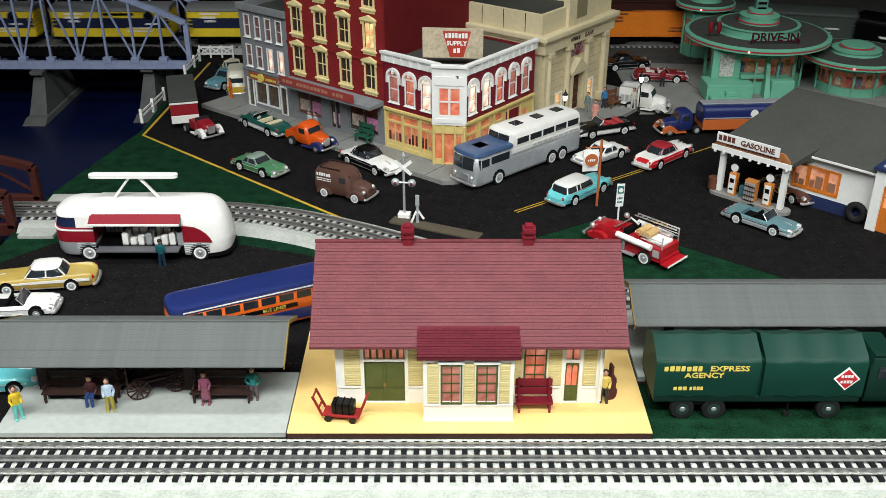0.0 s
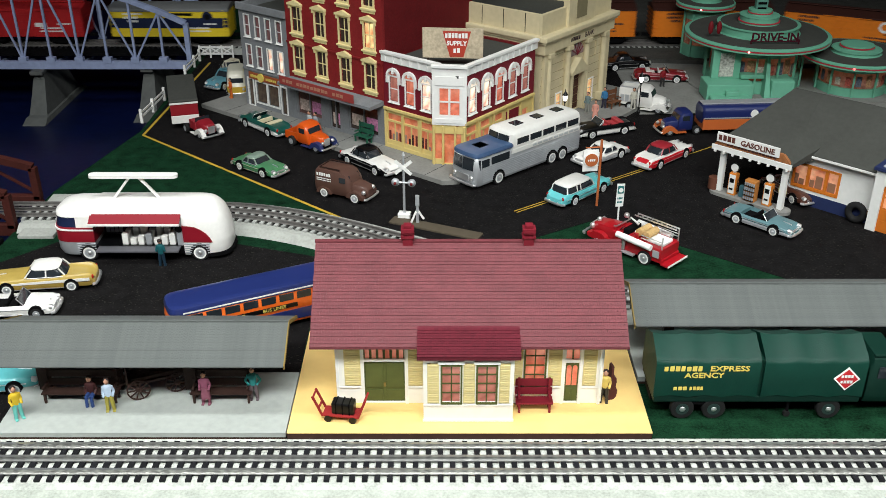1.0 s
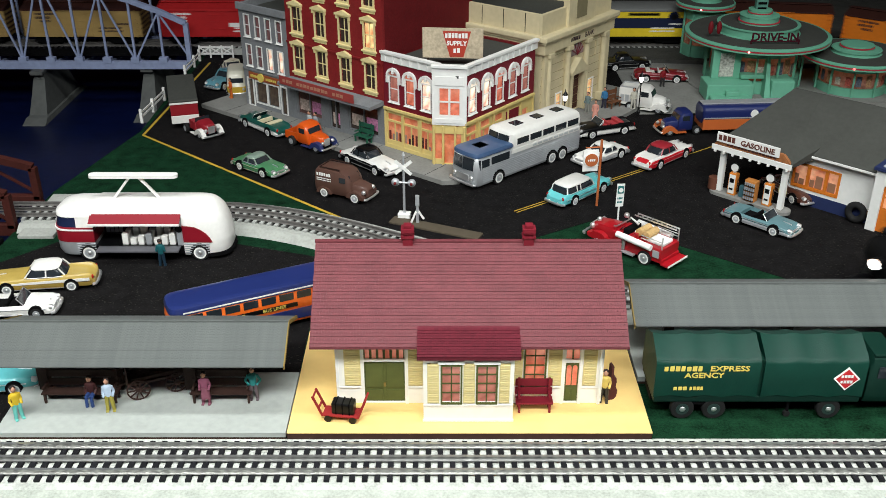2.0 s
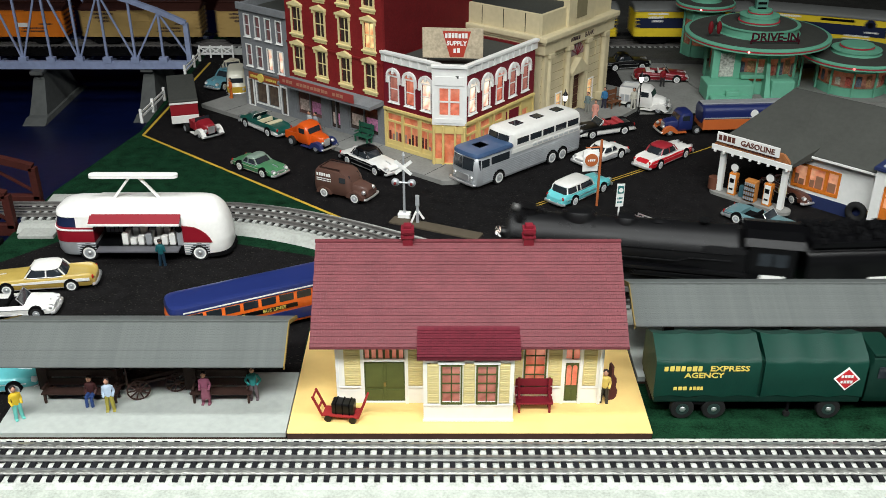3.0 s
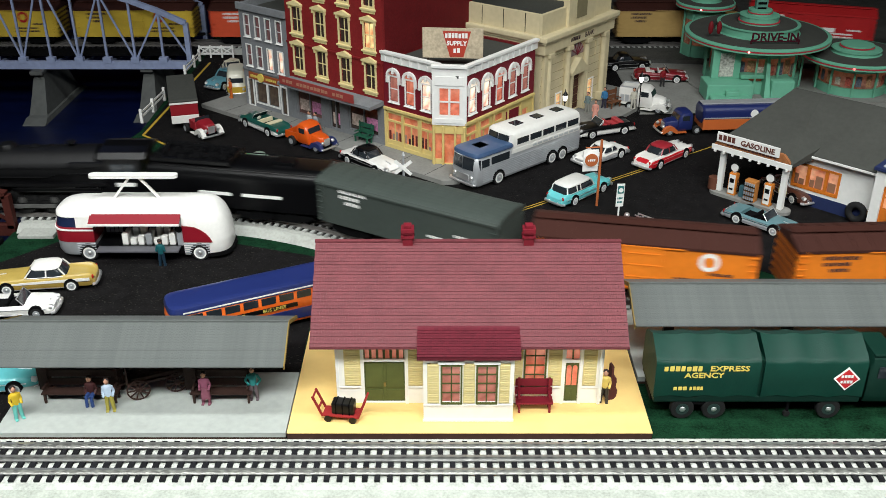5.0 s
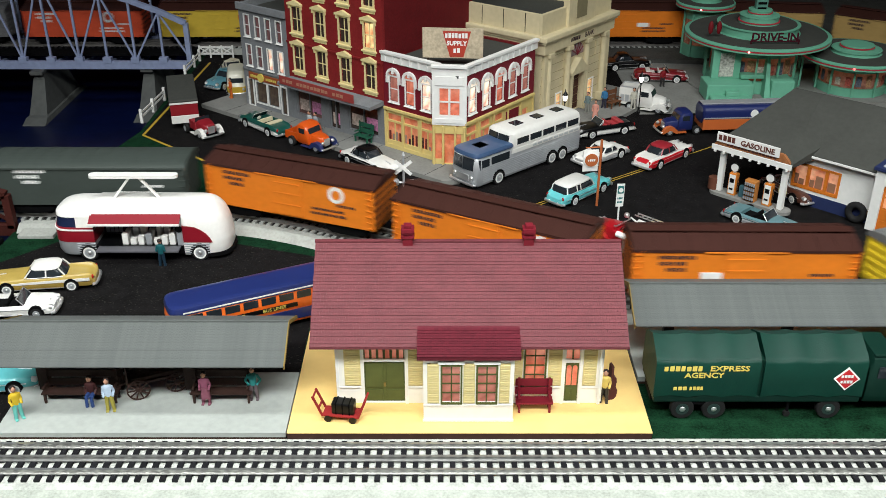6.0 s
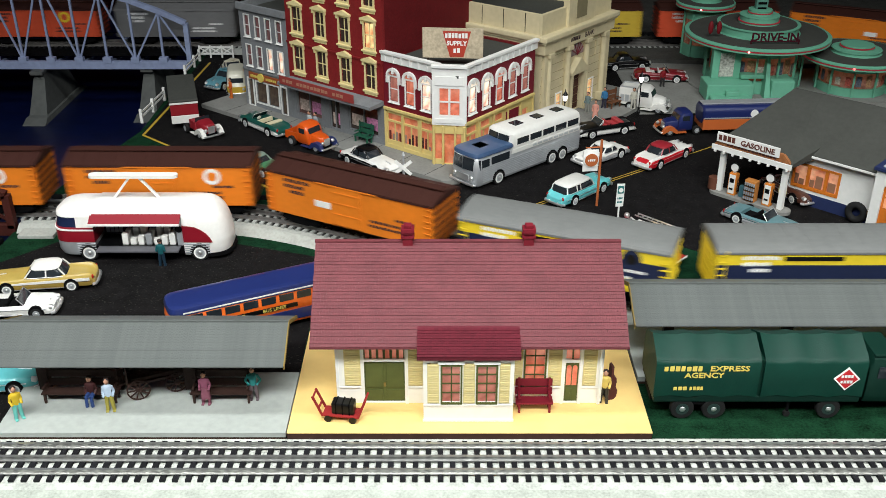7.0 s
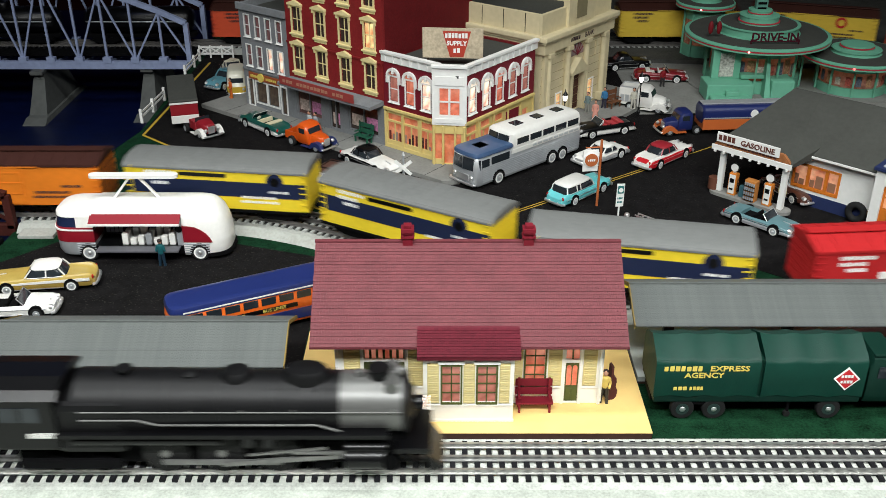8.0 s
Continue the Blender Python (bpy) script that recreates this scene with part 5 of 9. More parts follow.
def corner_store():
    g = thing("corner_store_building", BLOCK, "maroon corner store with white cornice and yellow shopfront", "building")
    yl, xr, z1, z2, zt = 13.55, 18.6, 6.5, 6.9, 14.0
    SHOP = mat("yellow_shopfront", (0.66, 0.52, 0.2), 0.5, vary=0.07, grain=120)
    # left face runs from yl down to the chamfer; x' = yl - y
    nl = yl - 3.5
    wl = [(1.15 + i * 3.0, 1.5) for i in range(3)]
    part("wall", wall_grid(0, nl, z2, zt, [(c, c + w, 8.0, 11.6) for c, w in wl], 0.5), MAROON, g, m=left_face(yl, 0))
    wr = [(1.4 + i * 3.25, 1.5) for i in range(5)]
    part("wall", wall_grid(1.2, xr, z2, zt, [(1.0 + c, 1.0 + c + w, 8.0, 11.6) for c, w in wr], 0.5), MAROON, g)
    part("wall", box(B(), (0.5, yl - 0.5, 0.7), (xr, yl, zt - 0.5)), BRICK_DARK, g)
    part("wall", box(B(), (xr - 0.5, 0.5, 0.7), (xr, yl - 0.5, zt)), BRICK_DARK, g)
    part("roof", box(B(), (0.5, 0.5, zt - 0.6), (xr - 0.5, yl - 0.5, zt - 0.3)), ROOF_GREY, g)
    part("inner_floor", box(B(), (0.6, 0.6, z1), (xr - 0.6, yl - 0.6, z1 + 0.1)), BRICK_DARK, g)
    for i, (c, w) in enumerate(wl):
        arched_window(g, left_face(yl - c, 8.0), w, 3.6, (LIT_DIM, LIT_ORANGE, LIT_BRIGHT)[i], WHITE)
    for i, (c, w) in enumerate(wr):
        arched_window(g, at(1.0 + c, 0, 8.0), w, 3.6, (LIT_BRIGHT, LIT_BRIGHT, LIT_ORANGE, LIT_DIM, LIT_DIM)[i], WHITE)
    # shopfront glazing
    bays = [(0.5 + i * 3.1, 2.6) for i in range(3)]
    part("shopfront", wall_grid(0, nl, 0.7, z1, [(c, c + w, 1.9, 4.7) for c, w in bays] + [(c, c + w, 5.0, 6.0) for c, w in bays], 0.4), SHOP, g, "yellow wooden shopfront", m=left_face(yl, 0))
    bays_r = [(1.7, 2.6), (4.9, 2.6), (8.1, 2.6)]
    part("shopfront", wall_grid(1.2, xr, 0.7, z1, [(c, c + w, 1.9, 4.7) for c, w in bays_r] + [(c, c + w, 5.0, 6.0) for c, w in bays_r] + [(15.6, 17.2, 1.4, 5.0)], 0.4), SHOP, g, "yellow wooden shopfront")
    shop = lit(1.0, 0.27, 0.12, 0.3)
    goods = [plastic(0.05, 0.02, 0.02), plastic(0.3, 0.22, 0.18), plastic(0.14, 0.03, 0.025)]
    stock = random.Random(12)
    for frame_m, row in ((left_face(yl, 0), bays), (at(0, 0, 0), bays_r)):
        for c, w in row:
            for i in range(4):
                x = c + 0.1 + i * w / 4
                part("window_goods", box(B(), (x, 0.14, 1.92), (x + stock.uniform(0.25, 0.55), 0.24, 2.3 + stock.random() * 1.5), 0.05), goods[stock.randrange(3)], g, m=frame_m)
    for c, w in bays:
        p = part("shop_pane", box(B(), (c, 0.25, 1.9), (c + w, 0.3, 6.0)), shop, g, m=left_face(yl, 0))
        part("mullion", box(B(), (c + w / 2 - 0.08, 0.1, 1.9), (c + w / 2 + 0.08, 0.24, 4.7)), SHOP, p)
    for c, w in bays_r:
        p = part("shop_pane", box(B(), (c, 0.25, 1.9), (c + w, 0.3, 6.0)), shop, g)
        part("mullion", box(B(), (c + w / 2 - 0.08, 0.1, 1.9), (c + w / 2 + 0.08, 0.24, 4.7)), SHOP, p)
    part("side_door", box(B(), (11.4, -0.12, 0.75), (14.6, 0.0, 5.8), 0.04), MAROON, g, "maroon double door")
    sh = part("shop_pane", box(B(), (15.6, 0.25, 1.4), (17.2, 0.3, 5.0)), shop, g)
    for nm, m, n0, n1 in (("left", left_face(yl, 0), 0, nl), ("right", at(0, 0, 0), 1.2, xr)):
        part("belt_cornice", box(B(), (n0, -0.35, z1), (n1, 0.3, z2), 0.06), SHOP, g, m=m)
        part("base_moulding", box(B(), (n0, -0.15, 0.7), (n1, 0.0, 1.3), 0.04), SHOP, g, m=m)
        cor = part("cornice", prism(B(), [(-0.5, zt + 1.15), (-0.5, zt + 0.85), (-0.2, zt + 0.5), (-0.2, zt - 0.35), (0.3, zt - 0.35), (0.3, zt + 1.15)], n0 - (0.3 if nm == "left" else 0), n1 + 0.3, "x"), WHITE, g, "white bracketed cornice", m=m)
        for i in range(int((n1 - n0) / 1.55)):
            x = n0 + 0.4 + i * 1.55
            part("cornice_bracket", box(B(), (x, -0.42, zt - 0.3), (x + 0.22, -0.18, zt + 0.7), 0.03), WHITE, cor)
        for i in range(4 if nm == "left" else 6):
            x = n0 + (n1 - n0) * i / (3 if nm == "left" else 5)
            part("pilaster", box(B(), (min(x, n1 - 0.35), -0.2, 1.3), (min(x, n1 - 0.35) + 0.35, 0.0, z1), 0.03), SHOP, g, m=m)
    # corner bay
    cm = at(-1.2, 3.7, 0, math.degrees(math.atan2(-4.1, 2.5)))
    cw = 4.8
    bay = part("corner_bay", wall_grid(0, cw, 6.6, zt + 0.75, [(0.95, cw - 0.95, 8.0, 11.9)], 0.5), WHITE, g, "white panelled corner bay", m=cm)
    for x in (0.95, 0.95 + (cw - 1.9) / 2 + 0.05):
        for z in (8.0, 10.0):
            part("bay_pane", box(B(), (x + 0.1, 0.2, z + 0.08), (x + (cw - 1.9) / 2 - 0.12, 0.26, z + 1.85)), LIT_ORANGE, bay)
    part("bay_mullion", box(B(), (cw / 2 - 0.14, 0.05, 8.0), (cw / 2 + 0.14, 0.19, 11.9)), WHITE, bay)
    part("bay_rail", box(B(), (0.95, 0.05, 9.85), (cw - 0.95, 0.19, 10.05)), WHITE, bay)
    part("bay_cornice", box(B(), (-0.12, -0.3, zt + 0.75), (cw + 0.12, 0.5, zt + 1.2), 0.08), WHITE, bay)
    part("bay_panel", box(B(), (0.4, -0.1, 12.3), (cw - 0.4, 0.0, 13.6), 0.05), WHITE, bay)
    part("bay_panel", box(B(), (0.4, -0.1, 6.9), (cw - 0.4, 0.0, 7.6), 0.05), WHITE, bay)
    part("bay_cheek", prism(B(), [(0, 0.3), (cw, 0.3), (cw - 0.6, 2.6), (0.6, 2.6)], 6.6, zt + 0.2, "z"), WHITE, bay)
    ent = part("entrance", wall_grid(0, cw, 0.7, 6.6, [(0.4, 1.4, 1.4, 5.3), (1.7, 3.1, 0.8, 5.3), (3.4, 4.4, 1.4, 5.3)], 0.4, 0.15), SHOP, g, "yellow corner entrance", m=cm)
    part("entrance_pane", box(B(), (0.2, 0.45, 0.8), (cw - 0.2, 0.5, 5.3)), shop, ent)
    for x in (0.1, 1.4, 3.1, cw - 0.4):
        part("column", rod(B(), (x + 0.15, 0.0, 0.7), (x + 0.15, 0.0, 6.4), 0.16, n=12), SHOP, ent, smooth=True)
    # billboard on the roof corner
    bb = part("billboard", box(B(), (-1.8, 0.9, zt + 0.9), (6.6, 1.15, zt + 5.1), 0.05), mat("weathered_poster", (0.5, 0.42, 0.3), 0.7, vary=0.35, grain=250, bump=0.2), g, "weathered tan billboard with a red panel", m=at(1.6, 5.4, 0, -56))
    red = part("billboard_panel", prism(B(), [(1.0, zt + 4.7), (4.9, zt + 4.7), (3.9, zt + 1.1), (2.0, zt + 1.1)], 0.84, 0.9, "y"), plastic(0.42, 0.05, 0.03), bb)
    part("sign_bars", bars([(1.35, zt + 3.75, 7, 0.46)], 0.7), WHITE, red, m=at(0, 0.83, 0))
    lettering("sign_word", "SUPPLY", 0.85, WHITE, red, at(2.95, 0.82, zt + 2.75, rx=90), bold=0.03)
    part("sign_bars", bars([(2.5, zt + 1.7, 2, 0.5)], 0.65), WHITE, red, m=at(0, 0.83, 0))
    for x in (-1.2, 5.9):
        part("billboard_post", box(B(), (x, 1.15, zt - 0.4), (x + 0.25, 1.4, zt + 4.0)), DARK_WOOD, bb)
    return g


def bank():
    g = thing("bank_building", BLOCK @ Matrix.Diagonal((1, 1, 1.06, 1)), "tan stone bank with tall pilasters and pediment door", "bank")
    x0, x1, y1, zt = 20.4, 40.4, 24.0, 19.5
    L = x1 - x0
    holes = [(4.6, 6.2, 1.6, 4.6), (14.2, 15.8, 1.6, 4.6), (8.6, 11.8, 0.8, 7.4), (4.2, 6.6, 8.0, 10.4), (14.0, 16.4, 8.0, 10.4)]
    m = at(x0, 0, 0)
    part("wall", wall_grid(0, L, 0.7, 13.0, holes, 0.6), STONE_TAN, g, m=m)
    for xx in (x0, x1 - 0.6):
        part("wall", box(B(), (xx, 0.6, 0.7), (xx + 0.6, y1, 13.0)), STONE_TAN, g)
    part("wall", box(B(), (x0 + 0.6, y1 - 0.6, 0.7), (x1 - 0.6, y1, 13.0)), STONE_TAN, g)
    part("entablature", box(B(), (x0 - 0.4, -0.8, 11.6), (x1 + 0.4, y1 + 0.2, 13.2), 0.08), STONE_TAN, g)
    part("cornice", box(B(), (x0 - 1.0, -1.4, 13.5), (x1 + 1.0, y1 + 0.6, 14.3), 0.2), STONE_TAN, g)
    part("cornice_step", box(B(), (x0 - 0.7, -1.1, 13.2), (x1 + 0.7, y1 + 0.4, 13.5)), STONE_TAN, g)
    part("parapet", wall_grid(-0.2, L + 0.2, 14.3, 17.2, [], 0.6), STONE_TAN, g, m=m)
    for xx in (x0 - 0.2, x1 - 0.4):
        part("parapet", box(B(), (xx, 0.6, 14.3), (xx + 0.6, y1, 17.2)), STONE_TAN, g)
    for i in range(6):
        part("parapet_joint", box(B(), (x0 - 0.24, 3.0 + i * 4, 14.4), (x0 - 0.2, 3.08 + i * 4, 17.1)), MATT_BLACK, g)
    part("parapet_block", box(B(), (x0 + 6.4, -0.5, 14.3), (x0 + 14.0, 0.6, 19.0), 0.1), STONE_TAN, g)
    part("date_panel", box(B(), (x0 + 8.6, -0.58, 15.2), (x0 + 11.6, -0.5, 18.0), 0.03), mat("date_stone", (0.22, 0.19, 0.11), 0.7), g)
    part("roof", box(B(), (x0 + 0.4, 0.6, 14.3), (x1 - 0.4, y1, 14.5)), ROOF_GREY, g)
    for x in (1.6, 7.0, 12.6, 18.0):
        c = part("column", rod(B(), (x0 + x, -0.35, 2.0), (x0 + x, -0.35, 10.9), 0.56, 0.5, n=20), STONE_TAN, g, smooth=True)
        part("capital", box(B(), (x0 + x - 0.75, -1.0, 10.9), (x0 + x + 0.75, 0.3, 11.6), 0.12), STONE_TAN, c)
        part("column_base", box(B(), (x0 + x - 0.8, -1.05, 0.7), (x0 + x + 0.8, 0.3, 2.0), 0.12), STONE_TAN, c)
    for x in (0.3, L - 1.7):
        part("corner_pilaster", box(B(), (x, -0.5, 0.7), (x + 1.4, 0.0, 11.6), 0.06), STONE_TAN, g, m=m)
    for k in range(8):
        part("course_joint", box(B(), (0.0, -0.012, 1.9 + k * 1.25), (L, 0.0, 1.96 + k * 1.25)), mat("stone_joint", (0.3, 0.25, 0.14), 0.8), g, m=m)
    part("pediment", prism(B(), [(7.6, 6.9), (12.4, 6.9), (12.4, 7.3), (10.0, 9.2), (7.6, 7.3)], -1.1, 0.0, "y"), STONE_TAN, g, m=m)
    for x in (8.0, 11.7):
        part("door_jamb", box(B(), (x, -0.8, 0.75), (x + 0.5, 0.0, 6.9), 0.05), STONE_TAN, g, m=m)
    part("door", box(B(), (8.6, 0.3, 0.8), (11.8, 0.4, 6.9)), mat("bank_door", (0.06, 0.02, 0.015), 0.4, vary=0.4), g, "dark bronze bank door", m=m)
    part("door_glow", box(B(), (8.9, 0.2, 1.4), (9.6, 0.28, 5.6)), lit(1.0, 0.25, 0.08, 0.5), g, m=m)
    part("fanlight", prism(B(), arc(10.2, 9.5, 1.9, 0, 180, 10), -0.12, -0.04, "y"), mat("fanlight_glass", (0.3, 0.2, 0.2), 0.2, vary=0.4), g, m=m)
    for i in range(5):
        a = radians(30 * (i + 1))
        part("fanlight_bar", beam(B(), (10.2, -0.15, 9.5), (10.2 + 1.85 * math.cos(a), -0.15, 9.5 + 1.85 * math.sin(a)), 0.1, 0.12), MAROON, g, m=m)
    for xa, xb, za, zb in holes[:2]:
        sash_window(g, at(x0 + xa, 0, za), xb - xa, zb - za, WHITE, LIT_WARM, 1, 2, fw=0.2, depth=0.3)
    for xa, xb, za, zb in holes[3:]:
        part("blind_panel", box(B(), (xa, 0.25, za), (xb, 0.4, zb)), STONE_TAN, g, m=m)
    part("sign_bars", bars([(7.0, 12.1, 5, 0.55)], 0.6), INK_DARK, g, m=at(x0, -0.8, 0))
    lettering("sign_word", "BANK", 1.0, INK_DARK, g, at(x0 + 12.4, -0.83, 12.05, rx=90))
    return g


brick_building()
grey_building()
corner_store()
bank()


# ---- gasoline station ----
def gas_station():
    m = at(37.0, 118.0, 0, -44.0)
    g = thing("gasoline_station", m, "white gasoline station with broad grey roof and canopy", "gas station")
    ORW = plastic(0.6, 0.17, 0.02)
    part("island", prism(B(), arc(-0.2, 0.2, 1.1, 90, 270, 8) + arc(9.0, 0.2, 1.1, -90, 90, 8), 0.06, 0.5, "z"), GREY_STONE, g, "grey pump island")
    for x in (0.0, 8.7):
        part("post", box(B(), (x - 0.35, -0.2, 0.5), (x + 0.35, 0.5, 6.6), 0.05), WHITE, g)
    eave, rx, ry, rz = 6.6, 2.2, 13.4, 12.0
    part("canopy_roof", loft(B(), [[(-1.3, -0.7, eave), (9.6, -0.7, eave), (11.0, 9.0, eave), (-0.6, 12.0, eave)], [(-1.3, -0.7, eave + 0.45), (9.6, -0.7, eave + 0.45), (11.0, 9.0, eave + 2.0), (-0.6, 12.0, eave + 1.5)], [(0.0, 2.5, eave + 1.9), (8.4, 2.5, eave + 1.9), (rx + 4, ry, rz), (rx, ry, rz)]]), ROOF_GREY, g, "grey canopy roof")
    part("fascia", box(B(), (-1.4, -0.85, eave - 0.25), (9.7, -0.65, eave + 0.45), 0.04), WHITE, g)
    part("canopy_ceiling", box(B(), (-1.2, -0.6, eave - 0.12), (9.5, 4.2, eave - 0.02)), DARK_WOOD, g)
    for i in range(9):
        part("dentil", box(B(), (-1.0 + i * 1.25, -0.95, eave - 0.5), (-0.7 + i * 1.25, -0.7, eave - 0.2)), WHITE, g)
    part("gable_front", prism(B(), [(-1.2, eave + 0.45), (9.5, eave + 0.45), (8.4, eave + 1.5), (-0.3, eave + 1.5)], -0.66, -0.2, "y"), mat("orange_shingle_gable", (0.33, 0.13, 0.05), 0.6, vary=0.3, grain=200), g)
    sign = part("sign_board", box(B(), (-0.8, -0.95, eave + 1.0), (7.9, -0.75, eave + 2.3), 0.04), WHITE, g, "white sign board with brown letters")
    brown = plastic(0.12, 0.04, 0.03)
    part("sign_bars", bars([(-0.5, eave + 1.3, 4, 0.62)], 0.75), brown, sign, m=at(0, -0.96, 0))
    lettering("sign_word", "GASOLINE", 1.0, brown, sign, at(4.95, -0.98, eave + 1.3, rx=90), bold=0.03)
    part("sign_bars", bars([(0.6, eave + 0.62, 14, 0.5)], 0.25), brown, g, m=at(0, -0.67, 0))
    # main block
    wx0, wy0, wx1, wy1, h = 7.4, 4.6, 18.6, 22.0, 7.0
    part("wall", wall_grid(wx0, wx1, 0.06, h, [(7.7, 14.0, 2.2, 5.6)], 0.5, wy0), WHITE, g)
    part("wall_base", box(B(), (wx0, wy0 - 0.08, 0.06), (wx1, wy0, 1.7)), plastic(0.02, 0.03, 0.09), g, "navy painted wall base")
    win = part("window", wall_grid(7.7, 14.0, 2.2, 5.6, [(8.0, 9.6, 2.6, 5.3), (10.0, 12.0, 2.6, 5.3), (12.4, 13.7, 2.6, 5.3)], 0.3, wy0 - 0.1), ORW, g, "orange framed shop window")
    part("pane", box(B(), (7.8, wy0 + 0.25, 2.4), (13.9, wy0 + 0.3, 5.5)), lit(1.0, 0.33, 0.17, 0.45), win)
    for x, w, z in ((8.0, 0.5, 4.0), (8.6, 0.7, 3.4), (10.05, 0.6, 3.6), (10.8, 0.9, 4.3), (12.45, 1.0, 3.9)):
        part("display", box(B(), (x, wy0 + 0.1, 2.6), (x + w, wy0 + 0.22, z), 0.08), plastic(0.3, 0.15, 0.09), win)
    part("wall", box(B(), (wx0, wy0 + 0.5, 0.06), (wx0 + 0.5, wy1, h)), WHITE, g)
    part("wall", box(B(), (wx0 + 0.5, wy1 - 0.5, 0.06), (wx1, wy1, h)), WHITE, g)
    part("roof", loft(B(), [[(wx0 - 0.6, wy0 - 0.9, h), (wx1 + 0.2, wy0 - 0.9, h), (wx1 + 0.2, wy1 + 1, h), (wx0 - 0.6, wy1 + 1, h)], [(wx0 - 0.6, wy0 - 0.9, h + 0.3), (wx1 + 0.2, wy0 - 0.9, h + 0.3), (wx1 + 0.2, wy1 + 1, h + 0.3), (wx0 - 0.6, wy1 + 1, h + 0.3)], [(rx, ry, rz), (20.0, ry + 0.5, rz), (20.0, ry + 0.9, rz), (rx, ry + 0.4, rz)]]), ROOF_GREY, g, "broad grey roof")
    part("gutter", box(B(), (wx0 - 0.6, wy0 - 1.05, h - 0.05), (wx1 + 0.2, wy0 - 0.88, h + 0.2)), WHITE, g)
    # garage wing
    gx, gy = 18.6, 3.0
    part("garage_wall", wall_grid(gx, gx + 12, 0.06, 8.0, [(gx + 1.2, gx + 7.2, 0.06, 6.2)], 0.5, gy), WHITE, g)
    part("garage_wall", box(B(), (gx, gy + 0.5, 0.06), (gx + 0.5, wy1, 8.0)), WHITE, g)
    part("garage_cap", box(B(), (gx - 0.3, gy - 0.3, 8.0), (gx + 12, wy1, 8.4), 0.05), plastic(0.02, 0.03, 0.09), g, "navy roof edge")
    part("garage_roof", box(B(), (gx + 0.5, gy + 0.4, 8.4), (gx + 12, wy1, 8.55)), mat("pale_roof_felt", (0.4, 0.42, 0.46), 0.7), g)
    door = part("garage_door", box(B(), (gx + 1.2, gy + 0.3, 0.1), (gx + 7.2, gy + 0.45, 6.2)), ORW, g, "orange garage door with lit panes")
    for i in range(3):
        for j in range(4):
            part("pane" if j > 1 else "door_panel", box(B(), (gx + 1.5 + i * 1.9, gy + 0.24, 0.35 + j * 1.5), (gx + 3.1 + i * 1.9, gy + 0.31, 1.6 + j * 1.5)), lit(1.0, 0.33, 0.14, 0.55) if j > 1 else ORW, door)
    return m


GAS = gas_station()


def gas_pump(x, label):
    g = thing("gas_pump", GAS @ at(x, 0.1, 0.5), label, "gas pump", "pumps on the island")
    OR = plastic(0.6, 0.2, 0.03)
    part("cabinet", box(B(), (-0.65, -0.5, 0), (0.65, 0.5, 3.6), 0.12), OR, g)
    part("face", box(B(), (-0.5, -0.56, 0.3), (0.5, -0.5, 3.4), 0.02), WHITE, g)
    part("dial", box(B(), (-0.35, -0.62, 2.1), (0.35, -0.56, 2.8)), BLACK, g)
    part("dial", box(B(), (-0.3, -0.62, 0.9), (0.3, -0.56, 1.2)), BLACK, g)
    part("globe_neck", rod(B(), (0, 0, 3.6), (0, 0, 3.9), 0.25, n=10), CHROME, g)
    part("globe", rod(B(), (0, -0.28, 4.5), (0, 0.28, 4.5), 0.62, n=18), WHITE, g, "white round globe", smooth=True)
    part("globe_ring", rod(B(), (0, -0.2, 4.5), (0, 0.2, 4.5), 0.68, n=18), BLACK, g, smooth=True)
    part("hose", rod(B(), (0.7, 0, 2.8), (0.75, 0, 0.6), 0.08, n=6), RUBBER, g)


gas_pump(1.9, "orange gas pump with white face and globe")
gas_pump(6.9, "orange gas pump with white face and globe")
rack = thing("oil_rack", GAS @ at(4.6, -0.1, 0.5), "orange oil can display rack between the pumps", "rack")
part("cabinet", box(B(), (-0.8, -0.5, 0), (0.8, 0.5, 2.9), 0.08), plastic(0.5, 0.2, 0.05), rack)
for r in range(4):
    part("shelf", box(B(), (-0.75, -0.75, 0.2 + r * 0.65), (0.75, -0.5, 0.28 + r * 0.65)), BLACK, rack)
    for k in range(5):
        part("can", rod(B(), (-0.6 + k * 0.3, -0.63, 0.29 + r * 0.65), (-0.6 + k * 0.3, -0.63, 0.66 + r * 0.65), 0.12, n=8), SILVER, rack)
drum = thing("oil_drum", GAS @ at(-0.9, 0.2, 0.5), "small red-brown oil drum on the island", "drum")
part("barrel", ring_lathe(B(), [(0.75, 0), (0.78, 0.4), (0.75, 0.8), (0.78, 1.2), (0.75, 1.6), (0.2, 1.62)], 16), plastic(0.13, 0.05, 0.03), drum, smooth=True)
blue = thing("water_can", GAS @ at(3.3, 0.2, 0.5), "blue-green water tank beside the pumps", "tank")
part("barrel", box(B(), (-0.4, -0.35, 0), (0.4, 0.35, 1.6), 0.15), plastic(0.05, 0.13, 0.16), blue)


